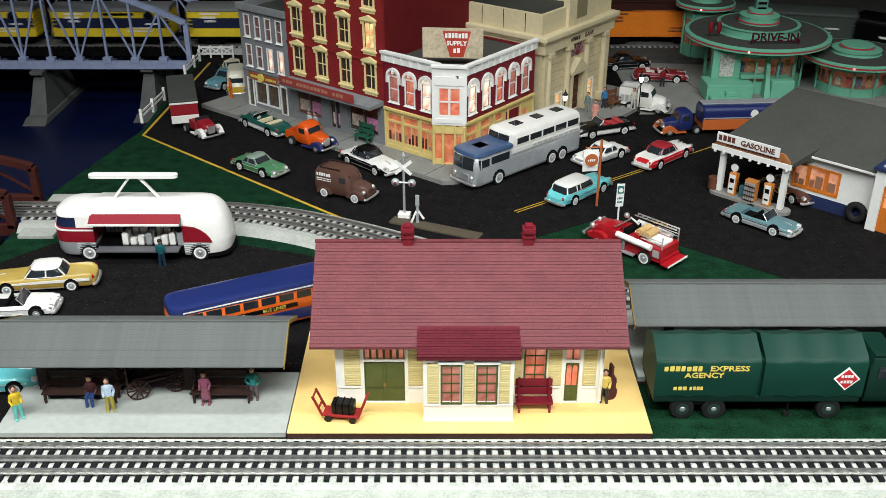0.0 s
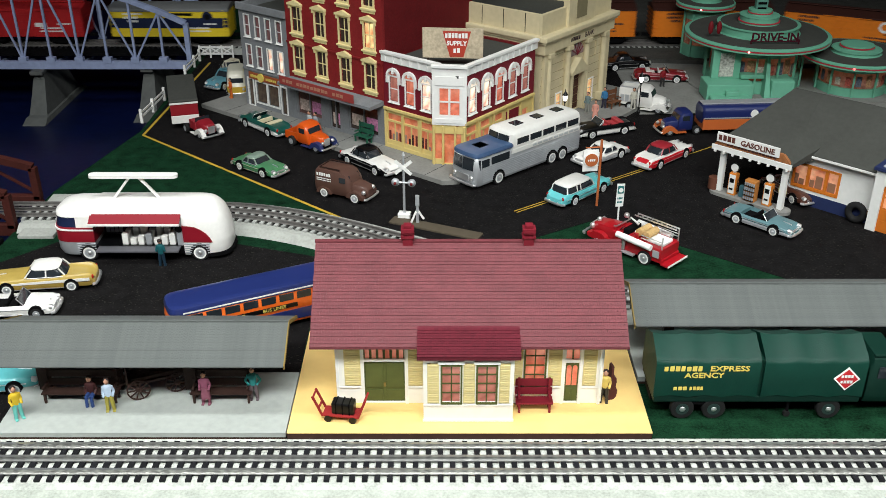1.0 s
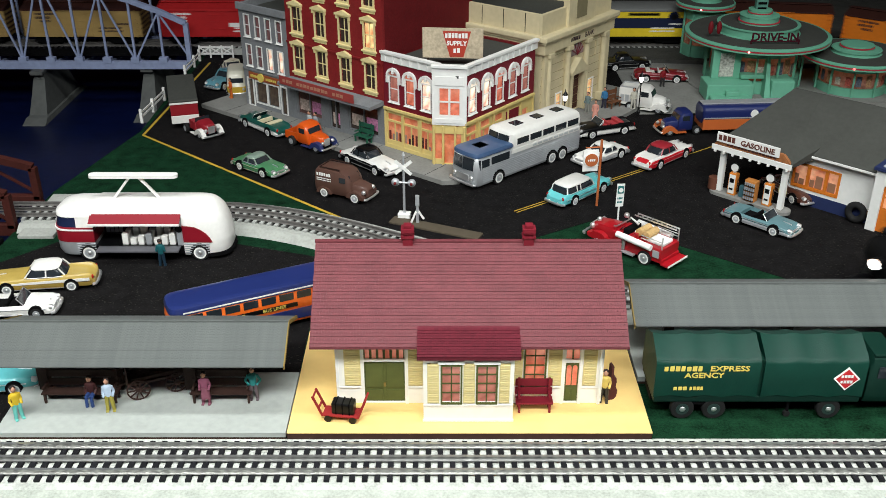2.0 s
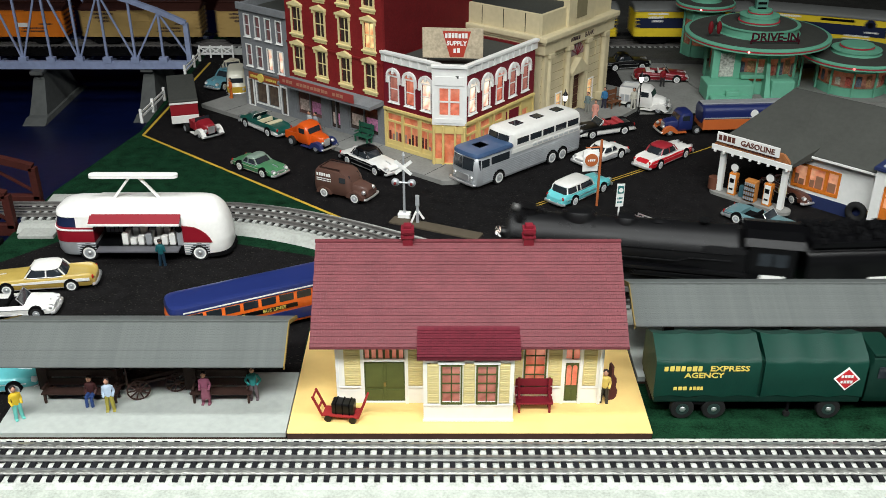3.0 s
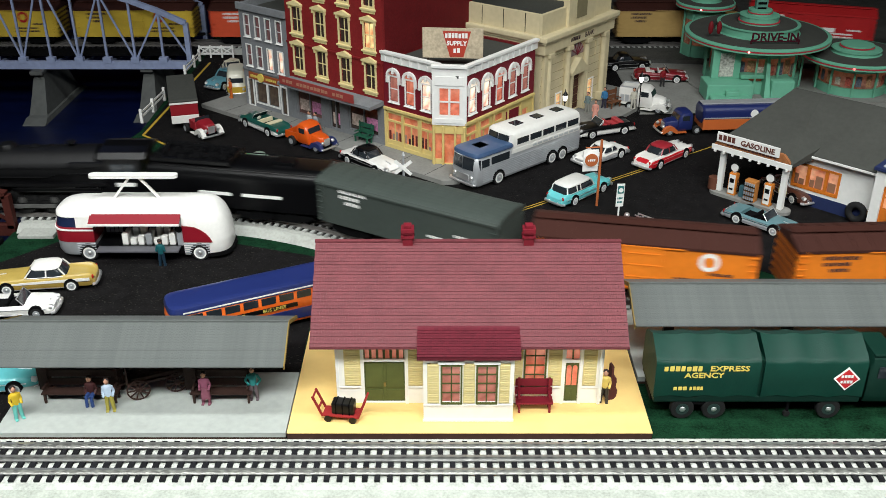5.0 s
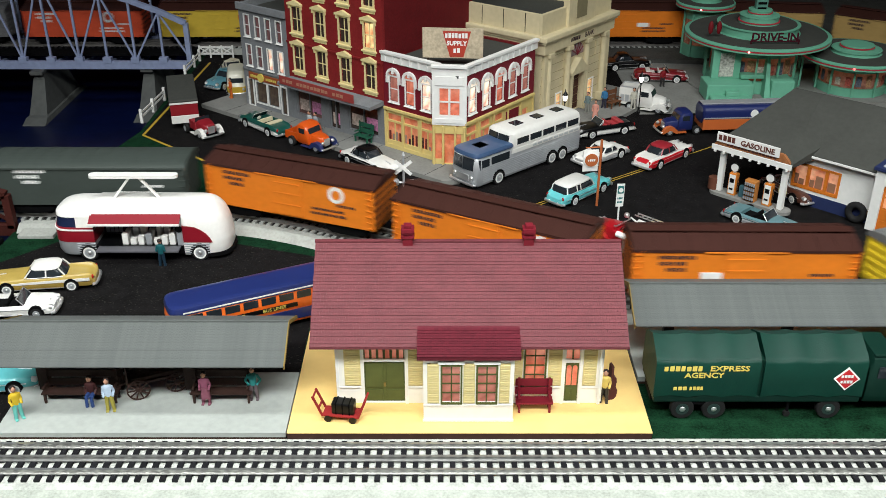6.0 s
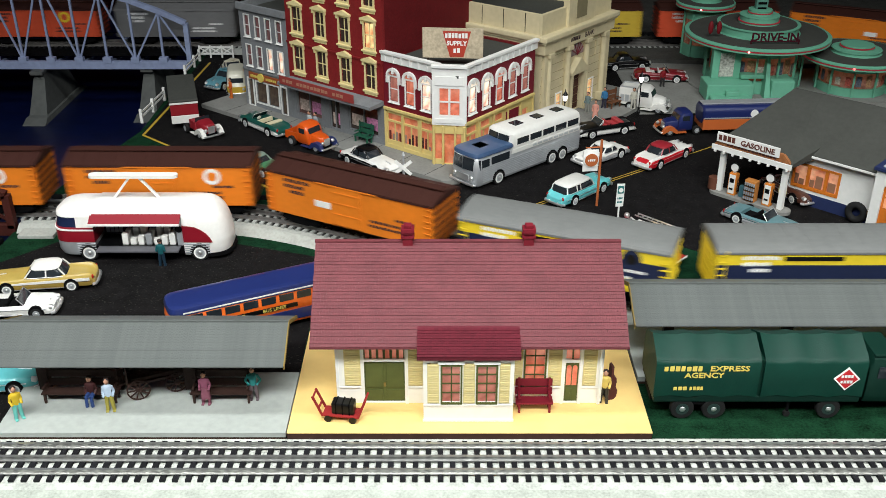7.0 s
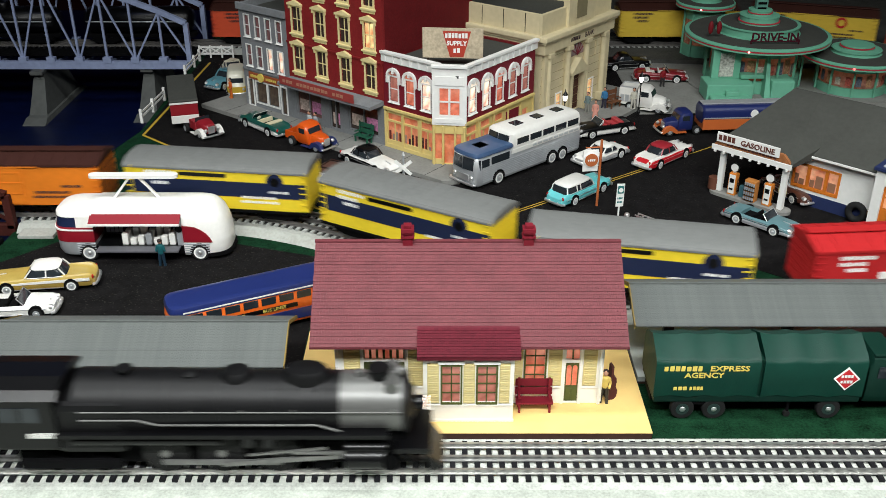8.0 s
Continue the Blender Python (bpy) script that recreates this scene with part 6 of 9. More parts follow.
# ---- drive-in diner: round pavilions ----
def pavilion(x, y, r, h, label, tiers, posts, counter):
    g = thing("diner_pavilion", at(x, y, 0.16), label, "diner", "round pavilions of the drive-in")
    NEON = mat("red_neon_strip", (0.25, 0.03, 0.04), 0.4, glow=0.1, glow_color=(1.0, 0.06, 0.1))
    part("floor_disc", ring_lathe(B(), [(r * 0.92, 0), (r * 0.92, 0.3), (0.1, 0.31)], 48), GREY_STONE, g)
    # Faint orange emission in the mural stands for light on the wall.
    mural = mat("mural_wall_glow", (0.2, 0.11, 0.09), 0.5, vary=0.95, grain=130, glow=0.06, glow_color=(1.0, 0.3, 0.12))
    part("core_wall", ring_lathe(B(), [(r * 0.6, 0.3), (r * 0.6, h), (0.2, h)], 40), mural, g, "painted diner wall with light put in as a faint orange glow", smooth=True)
    part("base_wall", ring_lathe(B(), [(r * 0.66, 0.3), (r * 0.66, h * 0.3), (0.2, h * 0.3)], 40), MINT, g, smooth=True)
    part("top_wall", ring_lathe(B(), [(r * 0.64, h * 0.78), (r * 0.68, h), (0.2, h)], 40), MINT, g, smooth=True)
    for i in range(posts * 2):
        a = 2 * math.pi * (i + 0.5) / posts / 2
        tone = ((0.45, 0.4, 0.33), (0.35, 0.08, 0.06), (0.1, 0.12, 0.16), (0.4, 0.22, 0.12))[i % 4]
        part("mural_panel", box(B(), (-0.04, -r * 0.05, h * 0.36), (0.04, r * 0.05, h * (0.6 + 0.04 * (i % 4)))), mat("painted_panel", tone, 0.5, vary=0.7, grain=260), g, m=at(r * 0.605 * math.cos(a), r * 0.605 * math.sin(a), 0, math.degrees(a)))
    for i in range(posts):
        a = 2 * math.pi * i / posts
        part("post", box(B(), (-0.16, -0.16, 0.3), (0.16, 0.16, h), 0.03), MINT, g, m=at(r * 0.68 * math.cos(a), r * 0.68 * math.sin(a), 0, math.degrees(a)))
    part("roof_underside", ring_lathe(B(), [(r * 0.66, h), (r * 0.98, h + 0.1), (0.2, h + 0.2)], 56), MINT, g, smooth=True)
    rim = part("roof_rim", ring_lathe(B(), [(r * 0.97, h + 0.05), (r * 1.012, h + 0.1), (r * 1.012, h + 0.28), (r * 0.97, h + 0.3)], 64), MINT, g, "mint roof rim", smooth=True)
    part("neon_strip", ring_lathe(B(), [(r * 0.985, h + 0.3), (r * 1.002, h + 0.32), (r * 1.002, h + 0.56), (r * 0.985, h + 0.58)], 64), NEON, rim, "glowing red neon strip", smooth=True)
    part("roof_upper_rim", ring_lathe(B(), [(r * 0.97, h + 0.58), (r * 1.012, h + 0.6), (r * 1.012, h + 0.82), (r * 0.99, h + 0.95), (r * 0.93, h + 0.97)], 64), MINT, g, smooth=True)
    part("roof_deck", ring_lathe(B(), [(r * 0.95, h + 0.9), (r * 0.95, h + 1.0), (0.2, h + 1.08)], 56), ROOF_GREY, g, "dark grey roof deck", smooth=True)
    z = h + 0.9
    for k, th in tiers:
        t = part("tier", ring_lathe(B(), [(r * k * 1.06, z), (r * k * 1.04, z + 0.25), (r * k, z + 0.3), (r * k, z + th - 0.2), (r * k * 1.03, z + th - 0.15), (r * k * 1.03, z + th), (r * k * 0.93, z + th + 0.02)], 48), MINT, g, smooth=True)
        part("tier_deck", ring_lathe(B(), [(r * k * 0.94, z + th - 0.05), (r * k * 0.94, z + th + 0.05), (0.1, z + th + 0.1)], 48), ROOF_GREY if k > 0.45 else MINT, t)
        if k < 0.45:
            part("tier_neon", ring_lathe(B(), [(r * k * 1.05, z + 0.3), (r * k * 1.07, z + 0.34), (r * k * 1.07, z + 0.46), (r * k * 1.05, z + 0.5)], 48), NEON, t, smooth=True)
        z += th
    for a in (-112,):
        part("red_lamp", ball(B(), (r * 1.005 * math.cos(radians(a)), r * 1.005 * math.sin(radians(a)), h + 0.44), 0.2, u=8, v=6), RED_LED, g, "small glowing red lamp")
    if counter:
        part("counter", box(B(), (-10.6, -r * 0.92, 0.16), (-2.8, -r * 0.5, 3.0), 0.2), MINT, g, "mint green entrance block")
        part("step", box(B(), (-10.2, -r * 1.04, 0.16), (-3.6, -r * 0.92, 1.3), 0.12), MINT, g)
        part("stair", box(B(), (-7.6, -r * 1.0, 1.3), (-5.4, -r * 0.92, 2.1), 0.08), MINT, g)
        part("panel", box(B(), (0.4, -r * 0.86, 0.16), (4.2, -r * 0.5, 3.4), 0.2), MINT, g)
        part("fin_wall", loft(B(), [[(-0.6, -r * 0.85, 0.3), (0.4, -r * 0.85, 0.3), (0.4, -r * 0.5, 0.3), (-0.6, -r * 0.5, 0.3)], [(-0.2, -r * 0.64, h), (0.2, -r * 0.64, h), (0.2, -r * 0.5, h), (-0.2, -r * 0.5, h)]]), MINT, g)
        part("poster_frame", box(B(), (-9.2, -r * 0.62, 3.0), (-4.4, -r * 0.5, h), 0.1), MINT, g)
        part("bay_counter", box(B(), (-4.4, -r * 0.7, 3.2), (-0.4, -r * 0.55, 3.9), 0.12), MINT, g)
        part("poster", box(B(), (-8.0, -r * 0.635, 3.4), (-5.6, -r * 0.61, 7.4)), mat("menu_board", (0.4, 0.4, 0.36), 0.5, vary=0.8, grain=300), g)
    return g, z


main, ztop = pavilion(54.8, 166.0, 12.2, 8.2, "mint green round drive-in pavilion with disc roof", ((0.56, 1.6), (0.27, 1.4), (0.16, 0.9)), 14, True)
mast = part("mast", box(B(), (-1.0, -0.6, ztop - 0.5), (1.0, 0.6, ztop + 9), 0.1), plastic(0.1, 0.25, 0.2), main, "tall sign mast")
for i in range(8):
    part("mast_bar", box(B(), (-0.75, -0.66, ztop + i * 0.9), (0.75, -0.6, ztop + 0.4 + i * 0.9)), MATT_BLACK, mast)
sign = lettering("sign_word", "DRIVE-IN", 1.95, plastic(0.05, 0.005, 0.012), main, at(0.3, -8.6, 9.75, rx=90), bold=0.06)
part("sign_leg", box(B(), (-3.7, -8.7, 9.1), (-3.5, -8.5, 10.0)), plastic(0.05, 0.005, 0.012), main)
part("sign_leg", box(B(), (4.2, -8.7, 9.1), (4.4, -8.5, 10.0)), plastic(0.05, 0.005, 0.012), main)
part("sign_rail", box(B(), (-3.8, -8.68, 9.6), (4.5, -8.54, 9.74)), plastic(0.05, 0.005, 0.012), main)
for dx in (-9.4, -8.0):
    part("roof_ornament", ball(B(), (dx, -4.4, 10.9), 0.75, (0.6, 0.5, 1.5)), plastic(0.16, 0.01, 0.015), main, "dark red roof ornament")
pavilion(71.0, 162.0, 8.9, 5.6, "small mint round pavilion of the drive-in", ((0.45, 0.8), (0.3, 0.7)), 10, False)
pavilion(49.4, 181.5, 5.4, 9.8, "rear mint round pavilion of the drive-in", ((0.5, 1.2),), 8, False)


# ---- vehicles: local x points forward, y to the left, z up from the ground ----
def body_loft(stations, w, zb):
    """stations: (x, width share, top height)."""
    loops = []
    for x, k, zt in stations:
        ww, hh = w * k, zt - zb
        half = [(0.86, 0.0), (1.0, 0.16), (1.0, 0.5), (0.97, 0.8), (0.86, 0.97), (0.5, 1.04)]
        pts = [(-ww * a, zb + hh * b) for a, b in half] + [(ww * a, zb + hh * b) for a, b in reversed(half)]
        loops.append([(x, y, z) for y, z in pts])
    return loft(B(), loops)


def bumper(x, w, z, s):
    bm = B()
    pts = [(x - s * 0.35, -w * 1.02), (x, -w * 0.9), (x + s * 0.12, -w * 0.4), (x + s * 0.12, w * 0.4), (x, w * 0.9), (x - s * 0.35, w * 1.02)]
    for a, b in zip(pts, pts[1:]):
        rod(bm, (a[0], a[1], z), (b[0], b[1], z), 0.17, n=8)
    return bm


def rounded_plan(x0, x1, hw, z, p=0.55, n=24):
    """A closed outline with rounded ends at height z."""
    c, r = (x0 + x1) / 2, (x1 - x0) / 2
    return [(c + r * math.copysign(abs(math.cos(2 * math.pi * i / n)) ** p, math.cos(2 * math.pi * i / n)), hw * math.copysign(abs(math.sin(2 * math.pi * i / n)) ** p, math.sin(2 * math.pi * i / n)), z) for i in range(n)]


def car_shell(keys, h, w, zb, cockpit=None, share=1.0, wide=1.0):
    """keys: (x share, width share, fender height, middle height); cockpit: (x0, x1, floor) sinks the middle."""
    xs, ks, fs, cs = (np.array(c) for c in zip(*keys))
    grid = list(np.linspace(-1, 1, 33))
    if cockpit:
        grid += [cockpit[0] / h - 0.004, cockpit[0] / h + 0.004, cockpit[1] / h - 0.004, cockpit[1] / h + 0.004]

    def smooth(q, vals):
        return sum(float(np.interp(np.clip(q + d, -1, 1), xs, vals)) * g for d, g in ((-0.05, 0.25), (0, 0.5), (0.05, 0.25)))
    loops = []
    for q in sorted(grid):
        k, f, c = w * wide * smooth(q, ks), smooth(q, fs), smooth(q, cs)
        f, c = zb + (f - zb) * share, zb + (c - zb) * share
        inside = cockpit and cockpit[0] < q * h < cockpit[1]
        if inside:
            c = cockpit[2]
        d = f - zb
        half = [(0.82, zb), (0.95, zb + d * 0.1), (1.0, zb + d * 0.38), (0.99, zb + d * 0.62), (0.95, zb + d * 0.86), (0.88, zb + d * 0.97), (0.8, f), (0.74, c if inside else (f + c) / 2), (0.5, c), (0.2, c + (0 if inside else 0.04))]
        loops.append([(q * h, -k * a, z) for a, z in half] + [(q * h, k * a, z) for a, z in reversed(half)])
    return loft(B(), loops)


def passenger_car(pos, wb, paint_mat, label, roof=None, fins=0.0, seat=None, low=False, name="car", long=1.72, two_tone=None, wagon=False, white=True, hump=0.0, tone=0.74, stripe=None):
    x, y, rz = pos
    g = thing(name, at(x, y, 0.06, rz), label, "car", "model cars in the town")
    h, w = wb * long / 2, 1.72
    zb, hood, belt = (0.4, 1.42, 1.5) if low else (0.42, 1.66, 1.8)
    tail = hood + (0.12 if wagon else 0) - hump * 0.5
    keys = [(-1, 0.72, tail * 0.72 + fins * 0.5, tail * 0.6), (-0.95, 0.9, tail * 0.92 + fins, tail * 0.86), (-0.8, 0.97, tail * 0.98 + fins * 0.8, tail * 0.97), (-0.5, 1.0, belt + fins * 0.2, belt - 0.05), (-0.15, 0.99, belt - 0.06, belt - 0.06), (0.25, 0.99, belt, belt), (0.42, 1.0, hood + 0.04, hood + 0.12), (0.68, 0.98, hood, hood + 0.06), (0.88, 0.93, hood * 0.96, hood * 0.9), (0.96, 0.86, hood * 0.84, hood * 0.74), (1, 0.68, hood * 0.6, hood * 0.55)]
    xb, xf = (-h * (0.84 if wagon else 0.52)), h * 0.27
    cockpit = None if roof is not None else (xb + 0.1, xf - 0.05, belt - 0.55)
    part("body", car_shell(keys, h, w, zb, cockpit), paint_mat, g, smooth=True)
    if two_tone is not None:
        part("lower_body", car_shell([(a, b, c, c * 0.9) for a, b, c, _ in keys], h * 0.995, w, zb - 0.02, None if roof is not None else (xb, xf, belt - 0.6), tone, 1.022), two_tone, g, "contrasting lower flanks", smooth=True)
    part("underbody", box(B(), (-h * 0.9, -w * 0.82, 0.28), (h * 0.9, w * 0.82, 0.7), 0.1), MATT_BLACK, g)
    top = belt + (0.78 if low else 0.98)
    if roof is not None:
        rake_b, rake_f = (0.3, 0.8) if wagon else (0.95 + hump, 1.05)
        steps = ((0.0, 0.88), (0.35, 0.86), (0.7, 0.8), (0.92, 0.73))
        part("glasshouse", loft(B(), [rounded_plan(xb + rake_b * q ** 1.3, xf - rake_f * q ** 1.2, w * k, belt - 0.1 + (top - belt) * q, 0.28 if wagon else 0.45) for q, k in steps]), GLASS_DARK, g, "dark tinted glass", smooth=True)
        ra, rb = xb + rake_b * 0.78, xf - rake_f * 0.8
        part("roof", loft(B(), [rounded_plan(ra + a, rb - a, w * k, top + z, 0.3 if wagon else 0.5) for a, k, z in ((0.0, 0.78, -0.22), (-0.04, 0.8, -0.12), (0.1, 0.75, 0.02), (0.45, 0.58, 0.13), (0.95, 0.3, 0.18), (1.35, 0.1, 0.19))]), roof, g, smooth=True)
        for s in (-1, 1):
            posts = [((xf - 0.12, 0.8), (xf - rake_f * 0.85, 0.68)), ((xb + 0.12, 0.8), (xb + rake_b * 0.85, 0.68))]
            posts += [(((xb + xf) / 2 - 0.15, 0.885), ((xb + xf) / 2 - 0.2, 0.76))] + ([((xb * 0.55, 0.885), (xb * 0.55, 0.76))] if wagon else [])
            for (a, ka), (b, kb) in posts:
                part("pillar", beam(B(), (a, s * w * ka, belt - 0.08), (b, s * w * kb, top - 0.14), 0.15, 0.13), roof, g)
            part("window_sill_trim", rod(B(), (xb + 0.35, s * w * 0.895, belt - 0.02), (xf - 0.25, s * w * 0.895, belt - 0.02), 0.05, n=6), CHROME, g)
    else:
        part("cockpit_floor", box(B(), (xb + 0.15, -w * 0.7, belt - 0.56), (xf - 0.1, w * 0.7, belt - 0.5)), MATT_BLACK, g)
        rows = (xf - 1.5,) if low else (xb + 0.6, xf - 1.5)
        for xx in rows:
            part("seat", box(B(), (xx - 0.1, -w * 0.66, belt - 0.5), (xx + 0.75, w * 0.66, belt - 0.22), 0.1), seat or MAROON, g)
            part("seat_back", box(B(), (xx - 0.35, -w * 0.68, belt - 0.5), (xx - 0.08, w * 0.68, belt + 0.2), 0.1), seat or MAROON, g)
        if not low:
            part("folded_top", box(B(), (xb - 0.35, -w * 0.72, belt - 0.08), (xb + 0.35, w * 0.72, belt + 0.22), 0.12), seat or MAROON, g, "folded soft top")
        part("windscreen", prism(B(), [(xf + 0.1, belt), (xf + 0.15, belt), (xf - 0.5, belt + 0.72), (xf - 0.55, belt + 0.72)], -w * 0.74, w * 0.74, "y"), GLASS_DARK, g)
        for s in (-1, 1):
            part("windscreen_post", rod(B(), (xf + 0.12, s * w * 0.78, belt - 0.02), (xf - 0.54, s * w * 0.74, belt + 0.76), 0.06, n=6), CHROME, g)
        part("windscreen_rail", rod(B(), (xf - 0.54, -w * 0.74, belt + 0.76), (xf - 0.54, w * 0.74, belt + 0.76), 0.06, n=6), CHROME, g)
        part("steering_wheel", rod(B(), (xf - 0.72, w * 0.36, belt + 0.1), (xf - 0.67, w * 0.36, belt + 0.13), 0.36, n=14), WHITE, g)
    for s in (-1, 1):
        if stripe is not None:
            part("side_stripe", prism(B(), [(-h * 0.93, zb + 0.78), (h * 0.86, zb + 0.7), (h * 0.3, zb + 0.98), (-h * 0.93, zb + 1.12)], s * w * 1.015 - 0.03, s * w * 1.015 + 0.03, "y"), stripe, g, "white side stripe")
        part("side_trim", box(B(), (-h * 0.9, s * w * 1.005 - 0.03, zb + 0.72), (h * 0.82, s * w * 1.005 + 0.03, zb + 0.79)), CHROME, g)
        part("rocker_trim", box(B(), (-wb / 2 + 0.8, s * w * 0.985 - 0.03, zb + 0.06), (wb / 2 - 0.8, s * w * 0.985 + 0.03, zb + 0.16)), CHROME, g)
        part("headlight_rim", rod(B(), (h * 0.9, s * w * 0.68, hood * 0.76), (h * 0.985, s * w * 0.68, hood * 0.74), 0.32, 0.28, n=14), CHROME, g, smooth=True)
        part("headlight", ball(B(), (h * 0.985, s * w * 0.68, hood * 0.74), 0.23, (0.4, 1, 1), 10, 6), WHITE, g, smooth=True)
        part("tail_light", ball(B(), (-h * 0.975, s * w * 0.74, tail * 0.72 + fins * 0.6), 0.2, (0.6, 1, 1.3)), plastic(0.4, 0.01, 0.01), g, smooth=True)
        for xx in (-wb / 2, wb / 2):
            part("wheel_arch", disc_mesh(0.8, 0.3, MATT_BLACK), MATT_BLACK, g, m=at(xx, s * (w - 0.09), 0.74))
            wheel(g, xx, s * (w - 0.12), 0.66, 0.4, white)
    part("bumper", bumper(h * 1.02, w * 0.92, 0.62, 1), CHROME, g, smooth=True)
    part("bumper", bumper(-h * 1.02, w * 0.92, 0.62, -1), CHROME, g, smooth=True)
    for sx in (-1, 1):
        for s in (-1, 1):
            part("bumper_guard", ball(B(), (sx * h * 1.035, s * w * 0.4, 0.66), 0.17, (0.8, 0.8, 1.5), 8, 6), CHROME, g, smooth=True)
    part("grille", box(B(), (h * 0.955, -w * 0.5, 0.74), (h * 1.0, w * 0.5, 1.06), 0.06), CHROME, g)
    part("hood_ornament", rod(B(), (h * 0.62, 0, hood + 0.16), (h * 0.86, 0, hood + 0.02), 0.06, 0.09, n=6), CHROME, g)
    return g


def wall_ring(x0, x1, hw, z, t):
    bm = B()
    box(bm, (x0, -hw, z - 0.05), (x1, -hw + t, z + 0.12))
    box(bm, (x0, hw - t, z - 0.05), (x1, hw, z + 0.12))
    box(bm, (x0 - t, -hw, z - 0.05), (x0, hw, z + 0.12))
    return bm


TURQ = paint(0.12, 0.5, 0.52)
TOP_WHITE = paint(0.75, 0.74, 0.7)
passenger_car((-27.8, 142.3, 135), 5.9, paint(0.008, 0.07, 0.055), "dark green convertible with white flanks and cream seats", None, two_tone=TOP_WHITE, seat=paint(0.7, 0.63, 0.42), fins=0.25)
passenger_car((-25.9, 125.8, -37), 4.6, paint(0.06, 0.2, 0.09), "light green sports coupe with hardtop", paint(0.2, 0.27, 0.22), low=True, long=1.85)
passenger_car((-10.4, 127.2, -45), 5.9, TOP_WHITE, "white car with black hardtop and black lower flanks", BLACK, two_tone=BLACK, tone=0.86)
passenger_car((24.8, 140.6, -159), 5.6, BLACK, "black convertible with white trim and red seats", None, two_tone=TOP_WHITE, seat=paint(0.45, 0.05, 0.06), fins=0.2)
passenger_car((22.9, 130.0, -141), 5.0, TOP_WHITE, "white sports car with silver side coves", TOP_WHITE, low=True, long=1.8, two_tone=SILVER)
passenger_car((31.9, 129.5, 43), 6.2, TOP_WHITE, "white and red two-tone hardtop with tail fins", paint(0.3, 0.02, 0.03), two_tone=paint(0.5, 0.012, 0.02), fins=0.3, tone=0.9)
passenger_car((18.2, 117.3, 44), 6.0, TURQ, "turquoise station wagon with white roof", TOP_WHITE, wagon=True, fins=0.15)
passenger_car((39.0, 167.2, -5), 5.4, paint(0.2, 0.008, 0.015), "dark red convertible with white folded top", None, seat=TOP_WHITE, fins=0.2)
passenger_car((34.0, 174.6, 10), 5.2, BLACK, "black sedan parked at the rear street", BLACK)
passenger_car((39.8, 108.1, -45), 5.0, paint(0.1, 0.2, 0.22), "grey-blue open sports car with silver coves", None, low=True, long=1.85, two_tone=SILVER, seat=MATT_BLACK)
passenger_car((-44.5, 93.0, -172), 6.8, paint(0.42, 0.3, 0.07), "gold and white hardtop coupe with tail fins", TOP_WHITE, two_tone=paint(0.3, 0.2, 0.04), fins=0.4, stripe=TOP_WHITE)
passenger_car((-45.2, 87.4, 5), 5.0, TOP_WHITE, "white open sports car with black interior", None, low=True, long=1.7, seat=MATT_BLACK, white=False)
passenger_car((46.3, 117.4, -66), 4.8, paint(0.07, 0.025, 0.015), "brown sedan parked behind the pumps", paint(0.07, 0.025, 0.015), hump=0.5)
passenger_car((-42.6, 73.9, 8), 5.6, TURQ, "turquoise sedan behind the platform end", TURQ)
passenger_car((-43.5, 79.5, -20), 5.6, paint(0.16, 0.42, 0.4), "pale teal sedan behind the platform end", TOP_WHITE)
passenger_car((-38.2, 170.1, -68), 5.0, paint(0.62, 0.58, 0.45), "cream rounded sedan with dark windows", paint(0.62, 0.58, 0.45), long=1.55, hump=0.7)
passenger_car((-38.5, 164.39999999999998, -118), 4.8, paint(0.1, 0.25, 0.3), "teal sedan parked beside the cream one", paint(0.1, 0.25, 0.3), long=1.6, hump=0.5)
g = thing("milk_van", at(-35.8, 161.5, 0.06, -80), "small cream and yellow delivery van", "van")
CREAM_P, LEMON_P = paint(0.66, 0.64, 0.52), paint(0.6, 0.4, 0.04)
part("upper_body", loft(B(), [rounded_plan(-3.6 + a, 3.4 - b, 1.7 * k, z, 0.35) for a, b, k, z in ((0, 0, 1.0, 1.6), (0.05, 0.5, 0.98, 2.6), (0.2, 0.9, 0.92, 3.5), (0.5, 1.4, 0.75, 3.9), (1.2, 2.0, 0.4, 4.0))]), CREAM_P, g, smooth=True)
part("lower_body", loft(B(), [rounded_plan(-3.65, 3.5, 1.74 * k, z, 0.35) for k, z in ((0.95, 0.45), (1.0, 0.7), (1.0, 1.6), (0.97, 1.65))]), LEMON_P, g, "yellow lower body", smooth=True)
part("windscreen", box(B(), (-0.05, -1.15, -0.4), (0.06, 1.15, 0.4), 0.03), GLASS_DARK, g, m=at(2.95, 0, 2.65, 0, 0, -22))
for s in (-1, 1):
    part("headlight", ball(B(), (3.35, s * 1.1, 1.25), 0.28), CHROME, g, smooth=True)
    part("side_window", box(B(), (0.6, s * 1.66 - 0.05, 2.1), (2.2, s * 1.66 + 0.05, 3.0), 0.04), GLASS_DARK, g)
    for xx in (-2.2, 2.1):
        wheel(g, xx, s * 1.6, 0.62, 0.4)
part("bumper", bumper(3.7, 1.5, 0.6, 1), CHROME, g, smooth=True)


# ---- vans and trucks ----
def shrink(g, k, kz=None):
    """Resizes a finished thing about its origin: places of its parts and their own meshes."""
    seen = set()
    for ob in g.children_recursive:
        ob.location = Vector(ob.location) * k
        if ob.data and ob.data.name not in seen and ob.data.users == 1:
            for v in ob.data.vertices:
                v.co *= k
        elif ob.data and ob.data.name not in seen:
            ob.data = ob.data.copy()
            for v in ob.data.vertices:
                v.co *= k
        seen.add(ob.data.name)
    return g


